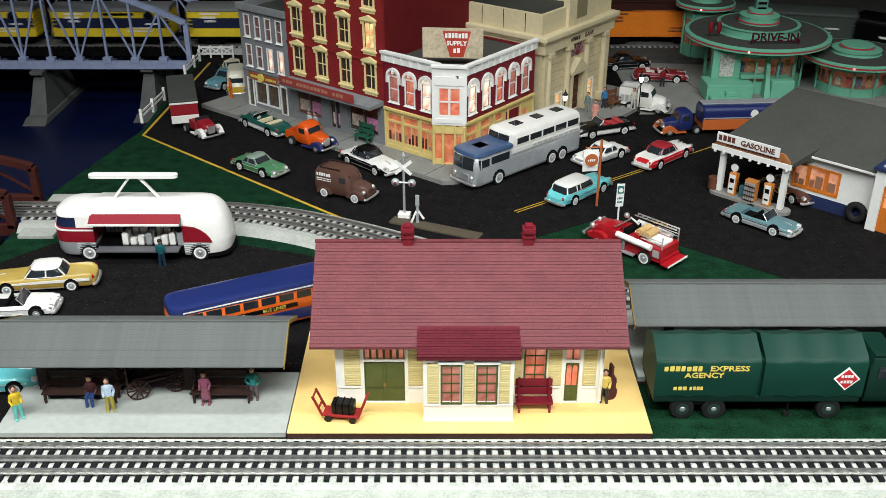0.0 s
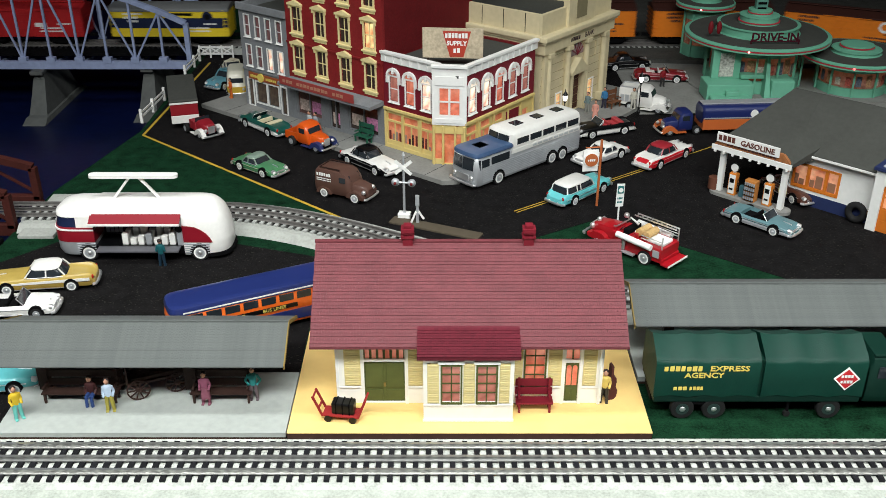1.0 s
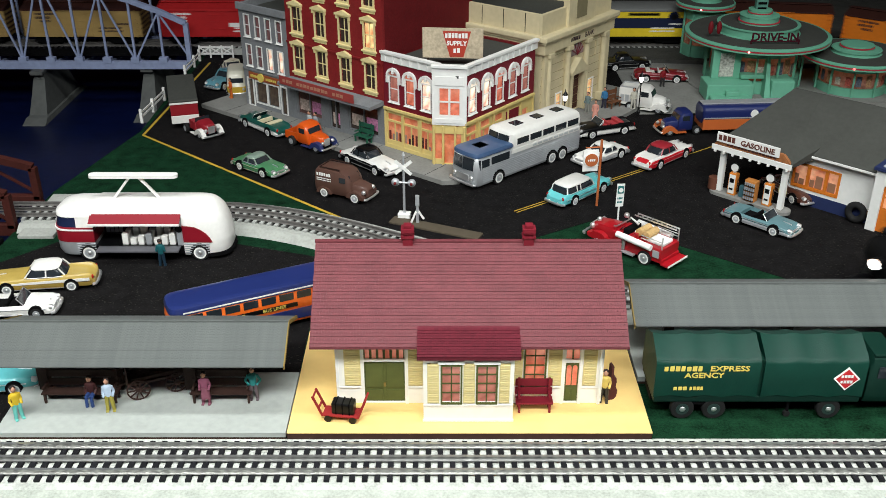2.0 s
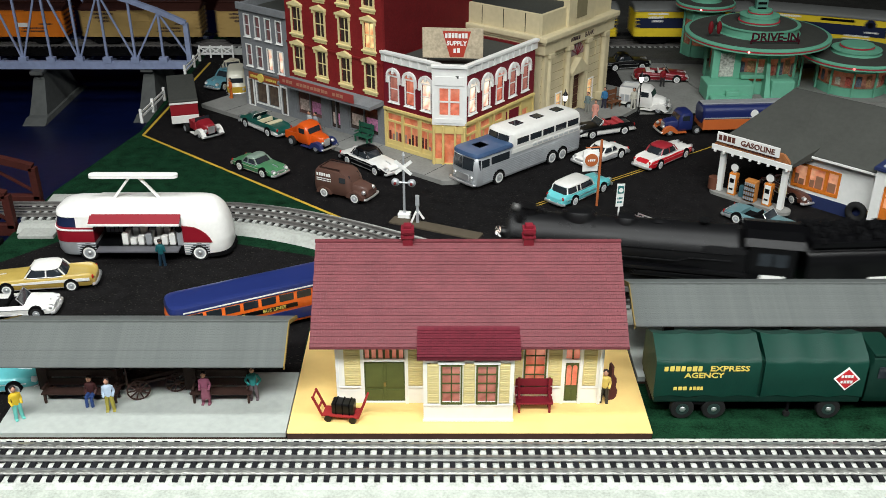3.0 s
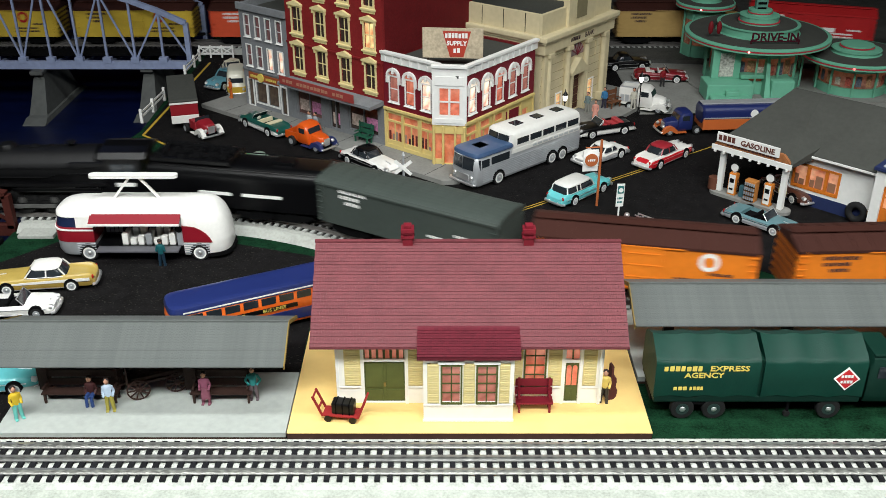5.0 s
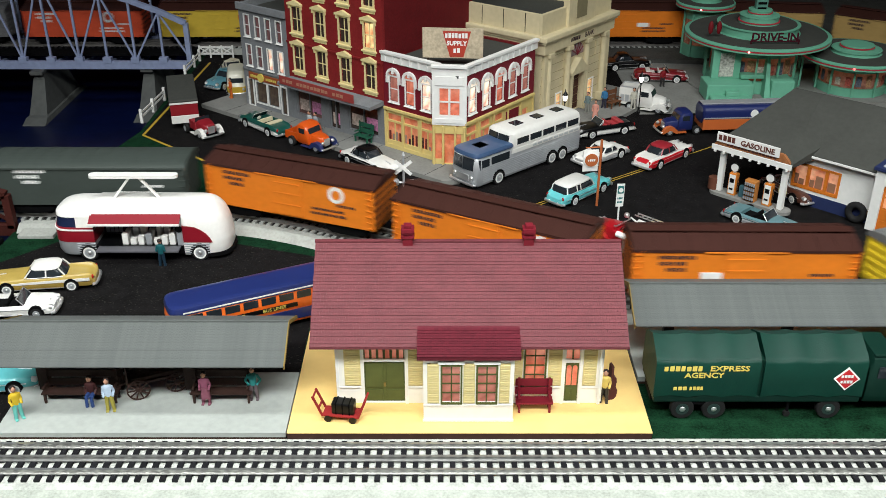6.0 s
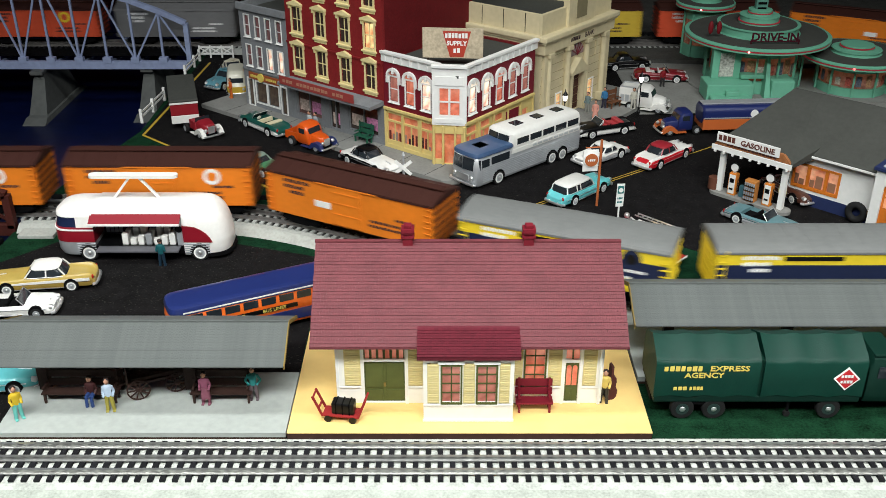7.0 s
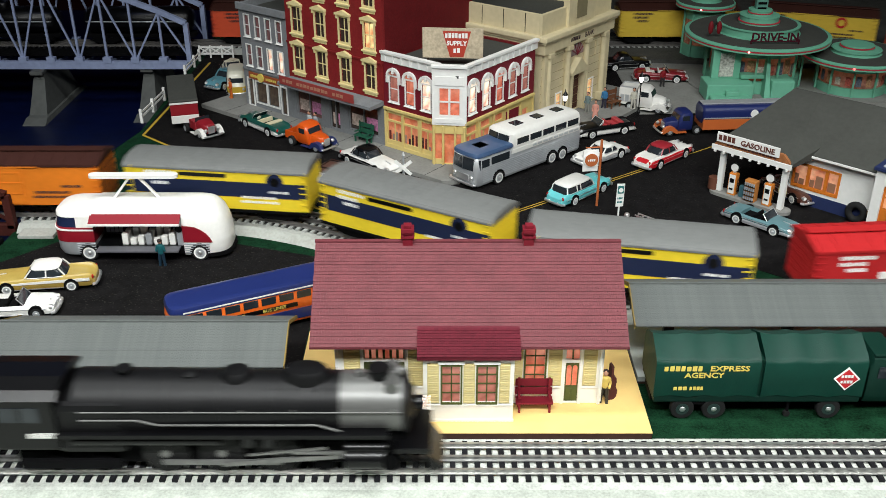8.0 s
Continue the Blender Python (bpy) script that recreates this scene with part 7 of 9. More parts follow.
def cab_truck(name, pos, label, wb, paint_mat, fender, cab_x, hood_len, w=2.1, open_top=False):
    """Chassis, hood, cab, fenders and wheels of a forties truck; the caller adds the load."""
    x, y, rz = pos
    g = thing(name, at(x, y, 0.06, rz), label, "truck")
    xf = wb / 2
    part("chassis", box(B(), (-wb / 2 - 1.6, -w * 0.5, 0.7), (xf + 0.9, w * 0.5, 1.1), 0.08), MATT_BLACK, g)
    part("hood", body_loft([(cab_x, 0.62, 2.7), (cab_x + hood_len * 0.5, 0.56, 2.6), (cab_x + hood_len * 0.9, 0.45, 2.4), (cab_x + hood_len, 0.34, 2.0)], w, 0.9), paint_mat, g, smooth=True)
    part("grille", box(B(), (cab_x + hood_len - 0.1, -w * 0.3, 0.9), (cab_x + hood_len + 0.1, w * 0.3, 2.2), 0.1), CHROME, g)
    if not open_top:
        cab = part("cab", body_loft([(cab_x - 2.2, 0.86, 3.9), (cab_x - 1.9, 0.9, 4.15), (cab_x - 0.7, 0.9, 4.1), (cab_x - 0.1, 0.88, 3.7), (cab_x + 0.3, 0.84, 2.6)], w, 0.9), paint_mat, g, smooth=True)
        part("windscreen", box(B(), (-0.04, -w * 0.62, -0.5), (0.05, w * 0.62, 0.42)), GLASS_DARK, cab, m=at(cab_x + 0.12, 0, 3.2, 0, 0, -22))
        for s in (-1, 1):
            part("side_window", box(B(), (cab_x - 1.6, s * w * 0.885 - 0.05, 2.75), (cab_x - 0.3, s * w * 0.885 + 0.05, 3.6), 0.04), GLASS_DARK, cab)
    for s in (-1, 1):
        pts = [(-1.5, 0.55), (-1.35, 1.1)] + [(1.25 * math.cos(radians(a)), 0.75 + 1.1 * math.sin(radians(a))) for a in range(150, 9, -20)] + [(1.5, 0.7)]
        f = part("fender", prism(B(), [(a, b + 0.05) for a, b in pts] + [(1.2, 0.6), (0, 1.2), (-1.2, 0.55)], -0.4, 0.4, "y"), fender, g, m=at(xf, s * w * 0.78, 0))
        part("headlight", ball(B(), (xf + 1.0, s * w * 0.55, 1.7), 0.32), CHROME, g, smooth=True)
        part("running_board", box(B(), (-0.6, s * w * 0.82 - 0.3, 0.6), (xf - 1.1, s * w * 0.82 + 0.3, 0.75)), fender, g)
        wheel(g, xf, s * w * 0.8, 0.88, 0.5, False)
        wheel(g, -wb / 2, s * w * 0.82, 0.88, 0.6, False)
    part("bumper", bumper(xf + 1.5, w * 0.85, 0.8, 1), CHROME, g, smooth=True)
    return g


# orange pickup
g = cab_truck("pickup_truck", (-19.7, 135.0, -38), "orange pickup truck with blue fenders", 5.6, paint(0.65, 0.09, 0.008), paint(0.02, 0.03, 0.11), 0.7, 2.9)
part("bed", wall_grid(-4.4, -1.5, 1.1, 2.4, [], 0.15, -1.6), paint(0.65, 0.09, 0.008), g)
part("bed", wall_grid(-4.4, -1.5, 1.1, 2.4, [], 0.15, 1.45), paint(0.65, 0.09, 0.008), g)
part("tailgate", box(B(), (-4.5, -1.6, 1.1), (-4.35, 1.6, 2.3)), paint(0.65, 0.09, 0.008), g)
part("bed_floor", box(B(), (-4.4, -1.5, 1.0), (-1.4, 1.5, 1.15)), DARK_WOOD, g)

shrink(g, 0.9)

# brown panel van
BROWN_VAN = paint(0.09, 0.045, 0.034, 0.5)
g = thing("panel_van", at(-12.9, 117.2, 0.06, -27), "brown forties panel van with pale lettering", "van")
part("body", body_loft([(-4.4, 0.8, 3.6), (-4.2, 0.92, 4.2), (-3.6, 0.97, 4.5), (0.2, 0.97, 4.5), (1.0, 0.95, 4.2), (1.7, 0.92, 3.3), (2.0, 0.8, 2.5)], 2.1, 0.7), BROWN_VAN, g, smooth=True)
part("hood", body_loft([(1.6, 0.72, 2.75), (2.8, 0.62, 2.65), (3.9, 0.5, 2.4), (4.35, 0.36, 1.9)], 2.1, 0.8), BROWN_VAN, g, smooth=True)
part("windscreen", box(B(), (-0.05, -1.3, -0.45), (0.06, 1.3, 0.45), 0.03), GLASS_DARK, g, m=at(1.5, 0, 3.5, 0, 0, -32))
part("roof_rack", wall_ring(-3.4, 0.0, 1.6, 4.65, 0.1), DARK_WOOD, g)
for s in (-1, 1):
    part("side_window", box(B(), (0.1, s * 2.04 - 0.05, 2.9), (1.2, s * 2.04 + 0.05, 3.75), 0.05), GLASS_DARK, g)
    part("fender", prism(B(), [(1.7 * math.cos(radians(a)) * 0.85, 0.75 + 1.15 * math.sin(radians(a))) for a in range(180, -1, -20)], -0.45, 0.45, "y"), BROWN_VAN, g, m=at(2.7, s * 1.65, 0))
    part("fender", prism(B(), [(1.7 * math.cos(radians(a)) * 0.8, 0.75 + 1.0 * math.sin(radians(a))) for a in range(180, -1, -20)], -0.2, 0.2, "y"), BROWN_VAN, g, m=at(-2.6, s * 2.0, 0))
    part("headlight", ball(B(), (3.9, s * 1.35, 1.75), 0.36), CHROME, g, smooth=True)
    wheel(g, 2.7, s * 1.85, 0.85, 0.5)
    wheel(g, -2.6, s * 1.95, 0.85, 0.5)
part("lettering_bars", bars([(-3.8, 3.5, 6, 0.42)], 0.5), WHITE, g, m=at(0, -2.07, 0))
part("lettering_bars", bars([(-3.8, 3.05, 10, 0.26), (-3.8, 2.75, 10, 0.26)], 0.16), WHITE, g, m=at(0, -2.09, 0))
part("bumper", bumper(4.6, 1.9, 0.85, 1), CHROME, g, smooth=True)

shrink(g, 0.88)

# white wrecker
g = cab_truck("wrecker_truck", (33.5, 151.3, -24), "white tow truck with box body", 4.8, TOP_WHITE, TOP_WHITE, 0.9, 2.4, 2.0)
part("box_body", box(B(), (-4.4, -1.7, 1.1), (-1.6, 1.7, 3.9), 0.1), TOP_WHITE, g)
part("ladder_rack", wall_ring(-4.2, -1.9, 1.4, 4.0, 0.14), SILVER, g)
for k in range(3):
    part("side_locker", box(B(), (-4.1 + k * 0.8, -1.76, 1.6), (-3.5 + k * 0.8, -1.7, 2.8)), SILVER, g)

shrink(g, 0.98)

# red trailer truck
g = cab_truck("tractor_truck", (-37.2, 140.2, -48), "dark red and white truck tractor with open cab", 4.6, paint(0.25, 0.012, 0.02), TOP_WHITE, 0.5, 2.6, 2.1, open_top=True)
part("cab", box(B(), (-1.6, -1.5, 1.0), (0.4, 1.5, 2.6), 0.25), paint(0.25, 0.012, 0.02), g)
part("windscreen", box(B(), (0.3, -1.3, 2.5), (0.4, 1.3, 3.2)), GLASS_DARK, g)
shrink(g, 0.92)
g = thing("box_trailer", at(-42.0, 148.6, 0.06, -74), "red and white box trailer with grey roof", "trailer")
part("trailer_lower", box(B(), (-6.8, -2.1, 1.0), (6.6, 2.1, 2.3), 0.1), TOP_WHITE, g)
part("trailer_upper", box(B(), (-6.8, -2.1, 2.3), (6.6, 2.1, 4.3), 0.1), paint(0.25, 0.012, 0.02), g)
part("trailer_stripe", box(B(), (-6.85, -2.16, 4.1), (6.68, 2.16, 4.4), 0.05), TOP_WHITE, g)
part("trailer_roof", box(B(), (-6.9, -2.2, 4.4), (6.7, 2.2, 4.8), 0.18), ROOF_GREY, g, "dark grey trailer roof")
part("landing_leg", box(B(), (4.0, -1.2, 0), (4.3, 1.2, 1.0)), MATT_BLACK, g)
for s in (-1, 1):
    for xx in (-5.0, -3.2):
        wheel(g, xx, s * 1.7, 0.8, 0.6, False)

# navy and orange tanker
NAVY_P, ORANGE_P = paint(0.012, 0.02, 0.1), paint(0.5, 0.12, 0.03)
g = cab_truck("tanker_truck", (36.6, 141.0, -168), "navy and orange gasoline tanker truck", 5.0, NAVY_P, ORANGE_P, 0.6, 2.5, 2.2)
tank = thing("tank_trailer", at(36.6, 141.0, 0.06, -176), "navy and orange tank trailer", "trailer")
part("tank", loft(B(), [[(x, 2.3 * k * math.copysign(abs(math.cos(2 * math.pi * i / 28)) ** 0.5, math.cos(2 * math.pi * i / 28)), 3.5 + 1.7 * k * math.copysign(abs(math.sin(2 * math.pi * i / 28)) ** 0.6, math.sin(2 * math.pi * i / 28))) for i in range(28)] for x, k in ((-19.5, 0.85), (-19.2, 1.0), (-3.6, 1.0), (-3.3, 0.85))]), NAVY_P, tank, smooth=True)
part("lower_panel", box(B(), (-19.4, -2.32, 1.1), (-3.4, 2.32, 3.0), 0.1), ORANGE_P, tank)
part("catwalk", box(B(), (-19.4, -1.0, 5.2), (-3.4, 1.0, 5.42), 0.05), SILVER, tank, "silver top catwalk")
for s in (-1, 1):
    part("stripe", box(B(), (-19.4, s * 2.36 - 0.03, 3.1), (-3.4, s * 2.36 + 0.03, 3.3)), SILVER, tank)
    for xx in (-17.5, -15.5):
        wheel(tank, xx, s * 1.9, 0.9, 0.6, False)
part("landing_leg", box(B(), (-6.0, -1.5, 0), (-5.6, 1.5, 1.2)), MATT_BLACK, tank)
shrink(g, 0.88)
shrink(tank, 0.9)
part("side_badge", disc_mesh(0.6, 0.1, WHITE), WHITE, tank, "white round badge", m=at(-10.9, 2.12, 3.5))

# red fire engine
RED_P = paint(0.34, 0.006, 0.012)
g = thing("fire_engine", at(22.4, 101.6, 0, 135), "red open-cab fire engine with white hose and ladders", "fire engine")
part("chassis", box(B(), (-6.2, -2.0, 0.9), (6.0, 2.0, 1.5), 0.1), RED_P, g)
part("hood", body_loft([(1.8, 0.72, 3.1), (3.6, 0.66, 3.0), (5.4, 0.55, 2.8), (5.9, 0.45, 2.4)], 2.2, 1.2), RED_P, g, smooth=True)
part("grille", box(B(), (5.7, -0.9, 1.2), (6.0, 0.9, 2.6), 0.1), CHROME, g)
part("cab", box(B(), (-0.6, -1.9, 1.4), (1.9, 1.9, 3.0), 0.2), RED_P, g)
part("windscreen_frame", wall_ring(1.6, 1.9, 1.7, 3.6, 0.1), CHROME, g)
part("seat", box(B(), (-0.4, -1.5, 2.8), (0.5, 1.5, 3.7), 0.15), MATT_BLACK, g)
part("steering_wheel", rod(B(), (1.0, 0.8, 3.3), (1.06, 0.8, 3.35), 0.45, n=14), BLACK, g)
part("tank_body", box(B(), (-6.0, -2.1, 1.4), (-0.7, 2.1, 2.9), 0.12), RED_P, g)
part("hose_bed", box(B(), (-5.6, -1.2, 2.9), (-2.6, 1.2, 3.3), 0.1), WHITE, g, "white folded hose")
for k in range(2):
    part("hose_reel", rod(B(), (-1.8 - k * 1.2, -1.2 + k * 0.2, 3.75), (-1.8 - k * 1.2, 1.2 + k * 0.2, 3.75), 0.52, n=18), mat("tan_hose", (0.5, 0.33, 0.14), 0.7, vary=0.25, grain=300), g, "tan hose reel", smooth=True)
    part("reel_stand", box(B(), (-1.8 - k * 1.3, -1.5, 2.9), (-1.4 - k * 1.3, 1.6, 3.6)), RED_P, g)
for s in (-1, 1):
    part("suction_hose", rod(B(), (-4.6, s * 2.45, 2.9), (0.8, s * 2.45, 3.1), 0.42, n=14), WHITE, g, "white suction hose", smooth=True)
    part("fender", prism(B(), [(1.5 * math.cos(radians(a)), 1.0 + 1.15 * math.sin(radians(a))) for a in range(180, -1, -20)], -0.4, 0.4, "y"), RED_P, g, m=at(4.0, s * 1.9, 0))
    part("headlight", ball(B(), (5.6, s * 1.3, 2.3), 0.42), CHROME, g, smooth=True)
    for z in (3.5, 3.9):
        part("hand_rail", rod(B(), (-5.8, s * 1.9, z), (-2.6, s * 1.9, z), 0.07, n=6), CHROME, g)
    part("rail_post", rod(B(), (-5.9, s * 1.9, 1.5), (-5.9, s * 1.9, 4.6), 0.09, n=6), CHROME, g)
    wheel(g, 4.0, s * 2.0, 1.0, 0.5, False)
    wheel(g, -3.6, s * 2.1, 1.0, 0.6, True)
    part("running_board", box(B(), (-2.0, s * 2.2 - 0.3, 0.7), (2.4, s * 2.2 + 0.3, 0.9)), SILVER, g)
for s in (-1, 1):
    part("ladder_rail", beam(B(), (-6.0, -1.5 + s * 0.35, 4.7), (0.6, -1.5 + s * 0.35, 4.7), 0.12, 0.16), CHROME, g)
    part("locker", box(B(), (-5.7, s * 2.12 - 0.05, 1.6), (-4.7, s * 2.12 + 0.05, 2.6), 0.03), SILVER, g)
    part("extinguisher", rod(B(), (-0.2, s * 2.2, 1.2), (-0.2, s * 2.2, 2.4), 0.24, n=10), CHROME, g, smooth=True)
for k in range(9):
    part("ladder_rung", rod(B(), (-5.7 + k * 0.75, -1.85, 4.7), (-5.7 + k * 0.75, -1.15, 4.7), 0.06, n=6), CHROME, g)
for k in range(3):
    part("pump_gauge", rod(B(), (-0.72, -1.2 + k * 0.7, 3.1), (-0.6, -1.2 + k * 0.7, 3.15), 0.22, n=12), CHROME, g)
part("deck_gun", rod(B(), (-0.9, 0, 4.2), (0.5, 0, 4.8), 0.18, 0.1, n=10), CHROME, g, smooth=True)
part("rear_step", box(B(), (-7.3, -2.2, 0.8), (-6.1, 2.2, 1.05), 0.05), RED_P, g)
part("step_edge", box(B(), (-7.36, -2.25, 0.85), (-7.28, 2.25, 1.1)), WHITE, g)
part("spot_light", ball(B(), (1.9, -1.2, 4.2), 0.4), CHROME, g, smooth=True)
part("bell", ball(B(), (5.0, 0.6, 3.2), 0.35), CHROME, g, smooth=True)
part("bumper", bumper(6.7, 2.0, 1.1, 1), CHROME, g, smooth=True)
shrink(g, 0.88)

# green canvas-topped express truck
GREEN_P = mat("dark_green_canvas", (0.0018, 0.033, 0.022), 0.5, vary=0.12, grain=150, bump=0.15, spec=0.2)
g = thing("express_truck", at(28.2, 71.6, 0, 0), "dark green canvas-topped express truck with gold lettering", "truck")


def canvas(x0, x1):
    loops = []
    for i in range(13):
        x = x0 + (x1 - x0) * i / 12
        sag = 0.18 * abs(math.sin(i / 12 * math.pi * 3.0))
        zt = 7.9 - sag
        k = 1 - (0.12 if i in (0, 12) else 0)
        loops.append([(x, -2.6, 2.5 + sag), (x, -2.62, 4.2), (x, -2.58, 5.9), (x, -2.42, 6.25 - sag), (x, -2.1, 6.55 - sag), (x, 0, zt - 0.35), (x, 2.1, 6.6 - sag), (x, 2.42, 6.3 - sag), (x, 2.58, 5.9), (x, 2.6, 2.5)])
    return loft(B(), loops)


c1 = part("canvas_cover", canvas(-9.7, -0.6), GREEN_P, g, smooth=True)
c2 = part("canvas_cover", canvas(-0.25, 8.7), GREEN_P, g, smooth=True)
part("canvas_gap", box(B(), (-0.61, -2.3, 2.5), (-0.24, 2.3, 6.2)), plastic(0.003, 0.025, 0.016), g)
part("bed", box(B(), (-9.6, -2.5, 1.9), (8.6, 2.5, 2.5), 0.08), plastic(0.003, 0.02, 0.014), g)
part("lettering_bars", bars([(-9.0, 5.3, 7, 0.49)], 0.5), LETTER_GOLD, g, m=at(0, -2.66, 0))
lettering("side_word", "EXPRESS", 0.74, LETTER_GOLD, g, at(-3.3, -2.66, 5.3, rx=90), bold=0.015, wide=1.25)
lettering("side_word", "AGENCY", 0.74, LETTER_GOLD, g, at(-5.45, -2.66, 4.6, rx=90), bold=0.015, wide=1.15)
part("lettering_bars", bars([(-8.0, 3.3, 3, 0.42), (-6.6, 3.3, 4, 0.32)], 0.36), LETTER_GOLD, g, m=at(0, -2.66, 0))
dm = part("diamond_badge", prism(B(), [(5.85, 4.5), (7.0, 5.7), (8.15, 4.5), (7.0, 3.3)], -2.72, -2.64, "y"), WHITE, g)
part("diamond_field", prism(B(), [(6.05, 4.5), (7.0, 5.5), (7.95, 4.5), (7.0, 3.5)], -2.76, -2.71, "y"), plastic(0.5, 0.02, 0.025), dm, "red diamond badge")
part("badge_bars", bars([(6.45, 4.67, 4, 0.28), (6.45, 4.1, 4, 0.28)], 0.28), WHITE, dm, m=at(0, -2.77, 0))
part("chassis", box(B(), (-9.6, -1.2, 1.2), (14.6, 1.2, 1.9), 0.1), MATT_BLACK, g)
part("cab", body_loft([(9.1, 0.9, 5.6), (9.4, 0.94, 6.2), (11.3, 0.94, 6.2), (11.9, 0.9, 5.4), (12.4, 0.86, 4.2), (14.7, 0.7, 4.0), (15.5, 0.6, 3.4)], 2.5, 1.6), plastic(0.003, 0.024, 0.016), g, smooth=True)
part("cab_roof_panel", box(B(), (9.4, -1.9, 6.2), (11.4, 1.9, 6.45), 0.1), plastic(0.003, 0.024, 0.016), g)
part("windscreen", box(B(), (-0.05, -1.7, -0.6), (0.05, 1.7, 0.6)), GLASS_DARK, g, m=at(12.1, 0, 5.1, 0, 0, -20))
for s in (-1, 1):
    part("side_window", box(B(), (9.8, s * 2.36 - 0.05, 4.3), (11.3, s * 2.36 + 0.05, 5.5), 0.05), GLASS_DARK, g)
    for xx in (-6.9, -4.1, 6.1):
        wheel(g, xx, s * 2.1, 1.06, 0.7, False, rim=plastic(0.02, 0.04, 0.035))
    wheel(g, 13.7, s * 2.1, 1.06, 0.6, False, rim=plastic(0.02, 0.04, 0.035))
    part("axle_link", box(B(), (-6.2, s * 2.2 - 0.15, 1.5), (-4.8, s * 2.2 + 0.15, 1.75)), MATT_BLACK, g)
part("landing_wheel", disc_mesh(0.3, 0.3, RUBBER), RUBBER, g, m=at(2.6, -2.0, 0.3))
part("landing_leg", box(B(), (2.5, -2.1, 0.5), (2.7, -1.9, 1.9)), MATT_BLACK, g)


# ---- buses ----
def bus_shell(length, w, z0, z1, nose, tail, n=10):
    """A smooth shell: plan rounded at both ends, roof edges rounded."""
    def outline(hw, a, b):
        pts = []
        for i in range(n + 1):
            t = -math.pi / 2 + math.pi * i / n
            pts.append((a + nose * (max(0, math.cos(t)) ** 0.6) - nose, hw * math.copysign(abs(math.sin(t)) ** 0.6, math.sin(t))))
        for i in range(n + 1):
            t = math.pi / 2 + math.pi * i / n
            pts.append((b - tail * (abs(math.cos(t)) ** 0.6) + tail, hw * math.copysign(abs(math.sin(t)) ** 0.6, math.sin(t))))
        return pts
    h = length / 2
    hh = z1 - z0
    levels = [(z0, 0.95, 0.15), (z0 + hh * 0.08, 1.0, 0.0), (z0 + hh * 0.55, 1.0, 0.0), (z0 + hh * 0.85, 0.95, 0.12), (z0 + hh * 0.95, 0.84, 0.4), (z1, 0.6, 0.9)]
    return loft(B(), [[(x, y, z) for x, y in outline(w * k, h - d, -h + d)] for z, k, d in levels])


# silver split-level coach
g = thing("silver_coach", at(10.6, 127.2, 0.06, -138), "silver and white split-level highway coach with blue front roof", "bus")
part("lower_shell", bus_shell(21.4, 2.55, 0.6, 5.0, 1.1, 0.5), SILVER, g, "fluted silver lower body", smooth=True)
part("front_roof", bus_shell(7.4, 2.45, 4.55, 5.3, 1.2, 0.3), paint(0.05, 0.095, 0.19), g, "blue front roof", smooth=True, m=at(6.9, 0, 0))
part("upper_deck", bus_shell(14.6, 2.5, 3.9, 6.7, 0.8, 0.6), TOP_WHITE, g, "white raised upper deck", smooth=True, m=at(-3.3, 0, 0))
for s in (-1, 1):
    part("upper_windscreen", box(B(), (-0.05, -0.92, -0.42), (0.08, 0.92, 0.42), 0.03), GLASS_DARK, g, m=at(3.93, s * 0.98, 5.72, s * 6, 0, -10))
    part("front_windscreen", box(B(), (-0.05, -0.92, -0.85), (0.1, 0.92, 0.85), 0.05), GLASS_DARK, g, m=at(10.56, s * 0.97, 3.65, s * 7, 0, -6))
    part("corner_window", box(B(), (-0.45, -0.05, -0.7), (0.45, 0.08, 0.7), 0.04), GLASS_DARK, g, m=at(10.05, s * 2.2, 3.65, s * -48 if s > 0 else 48))
    part("windscreen_brow", box(B(), (-0.1, -1.0, 0), (0.1, 1.0, 0.14), 0.03), CHROME, g, m=at(10.5, s * 0.97, 4.5, s * 7))
part("windscreen_divider", box(B(), (10.4, -0.1, 2.9), (10.72, 0.1, 4.5)), CHROME, g)
part("roof_blind", box(B(), (6.6, -0.9, 5.2), (8.4, 0.9, 5.3), 0.04), MATT_BLACK, g)
for k in range(3):
    part("roof_hatch", box(B(), (-8.6 + k * 4.2, -0.75, 6.66), (-7.0 + k * 4.2, 0.75, 6.8), 0.05), GLASS_DARK, g)
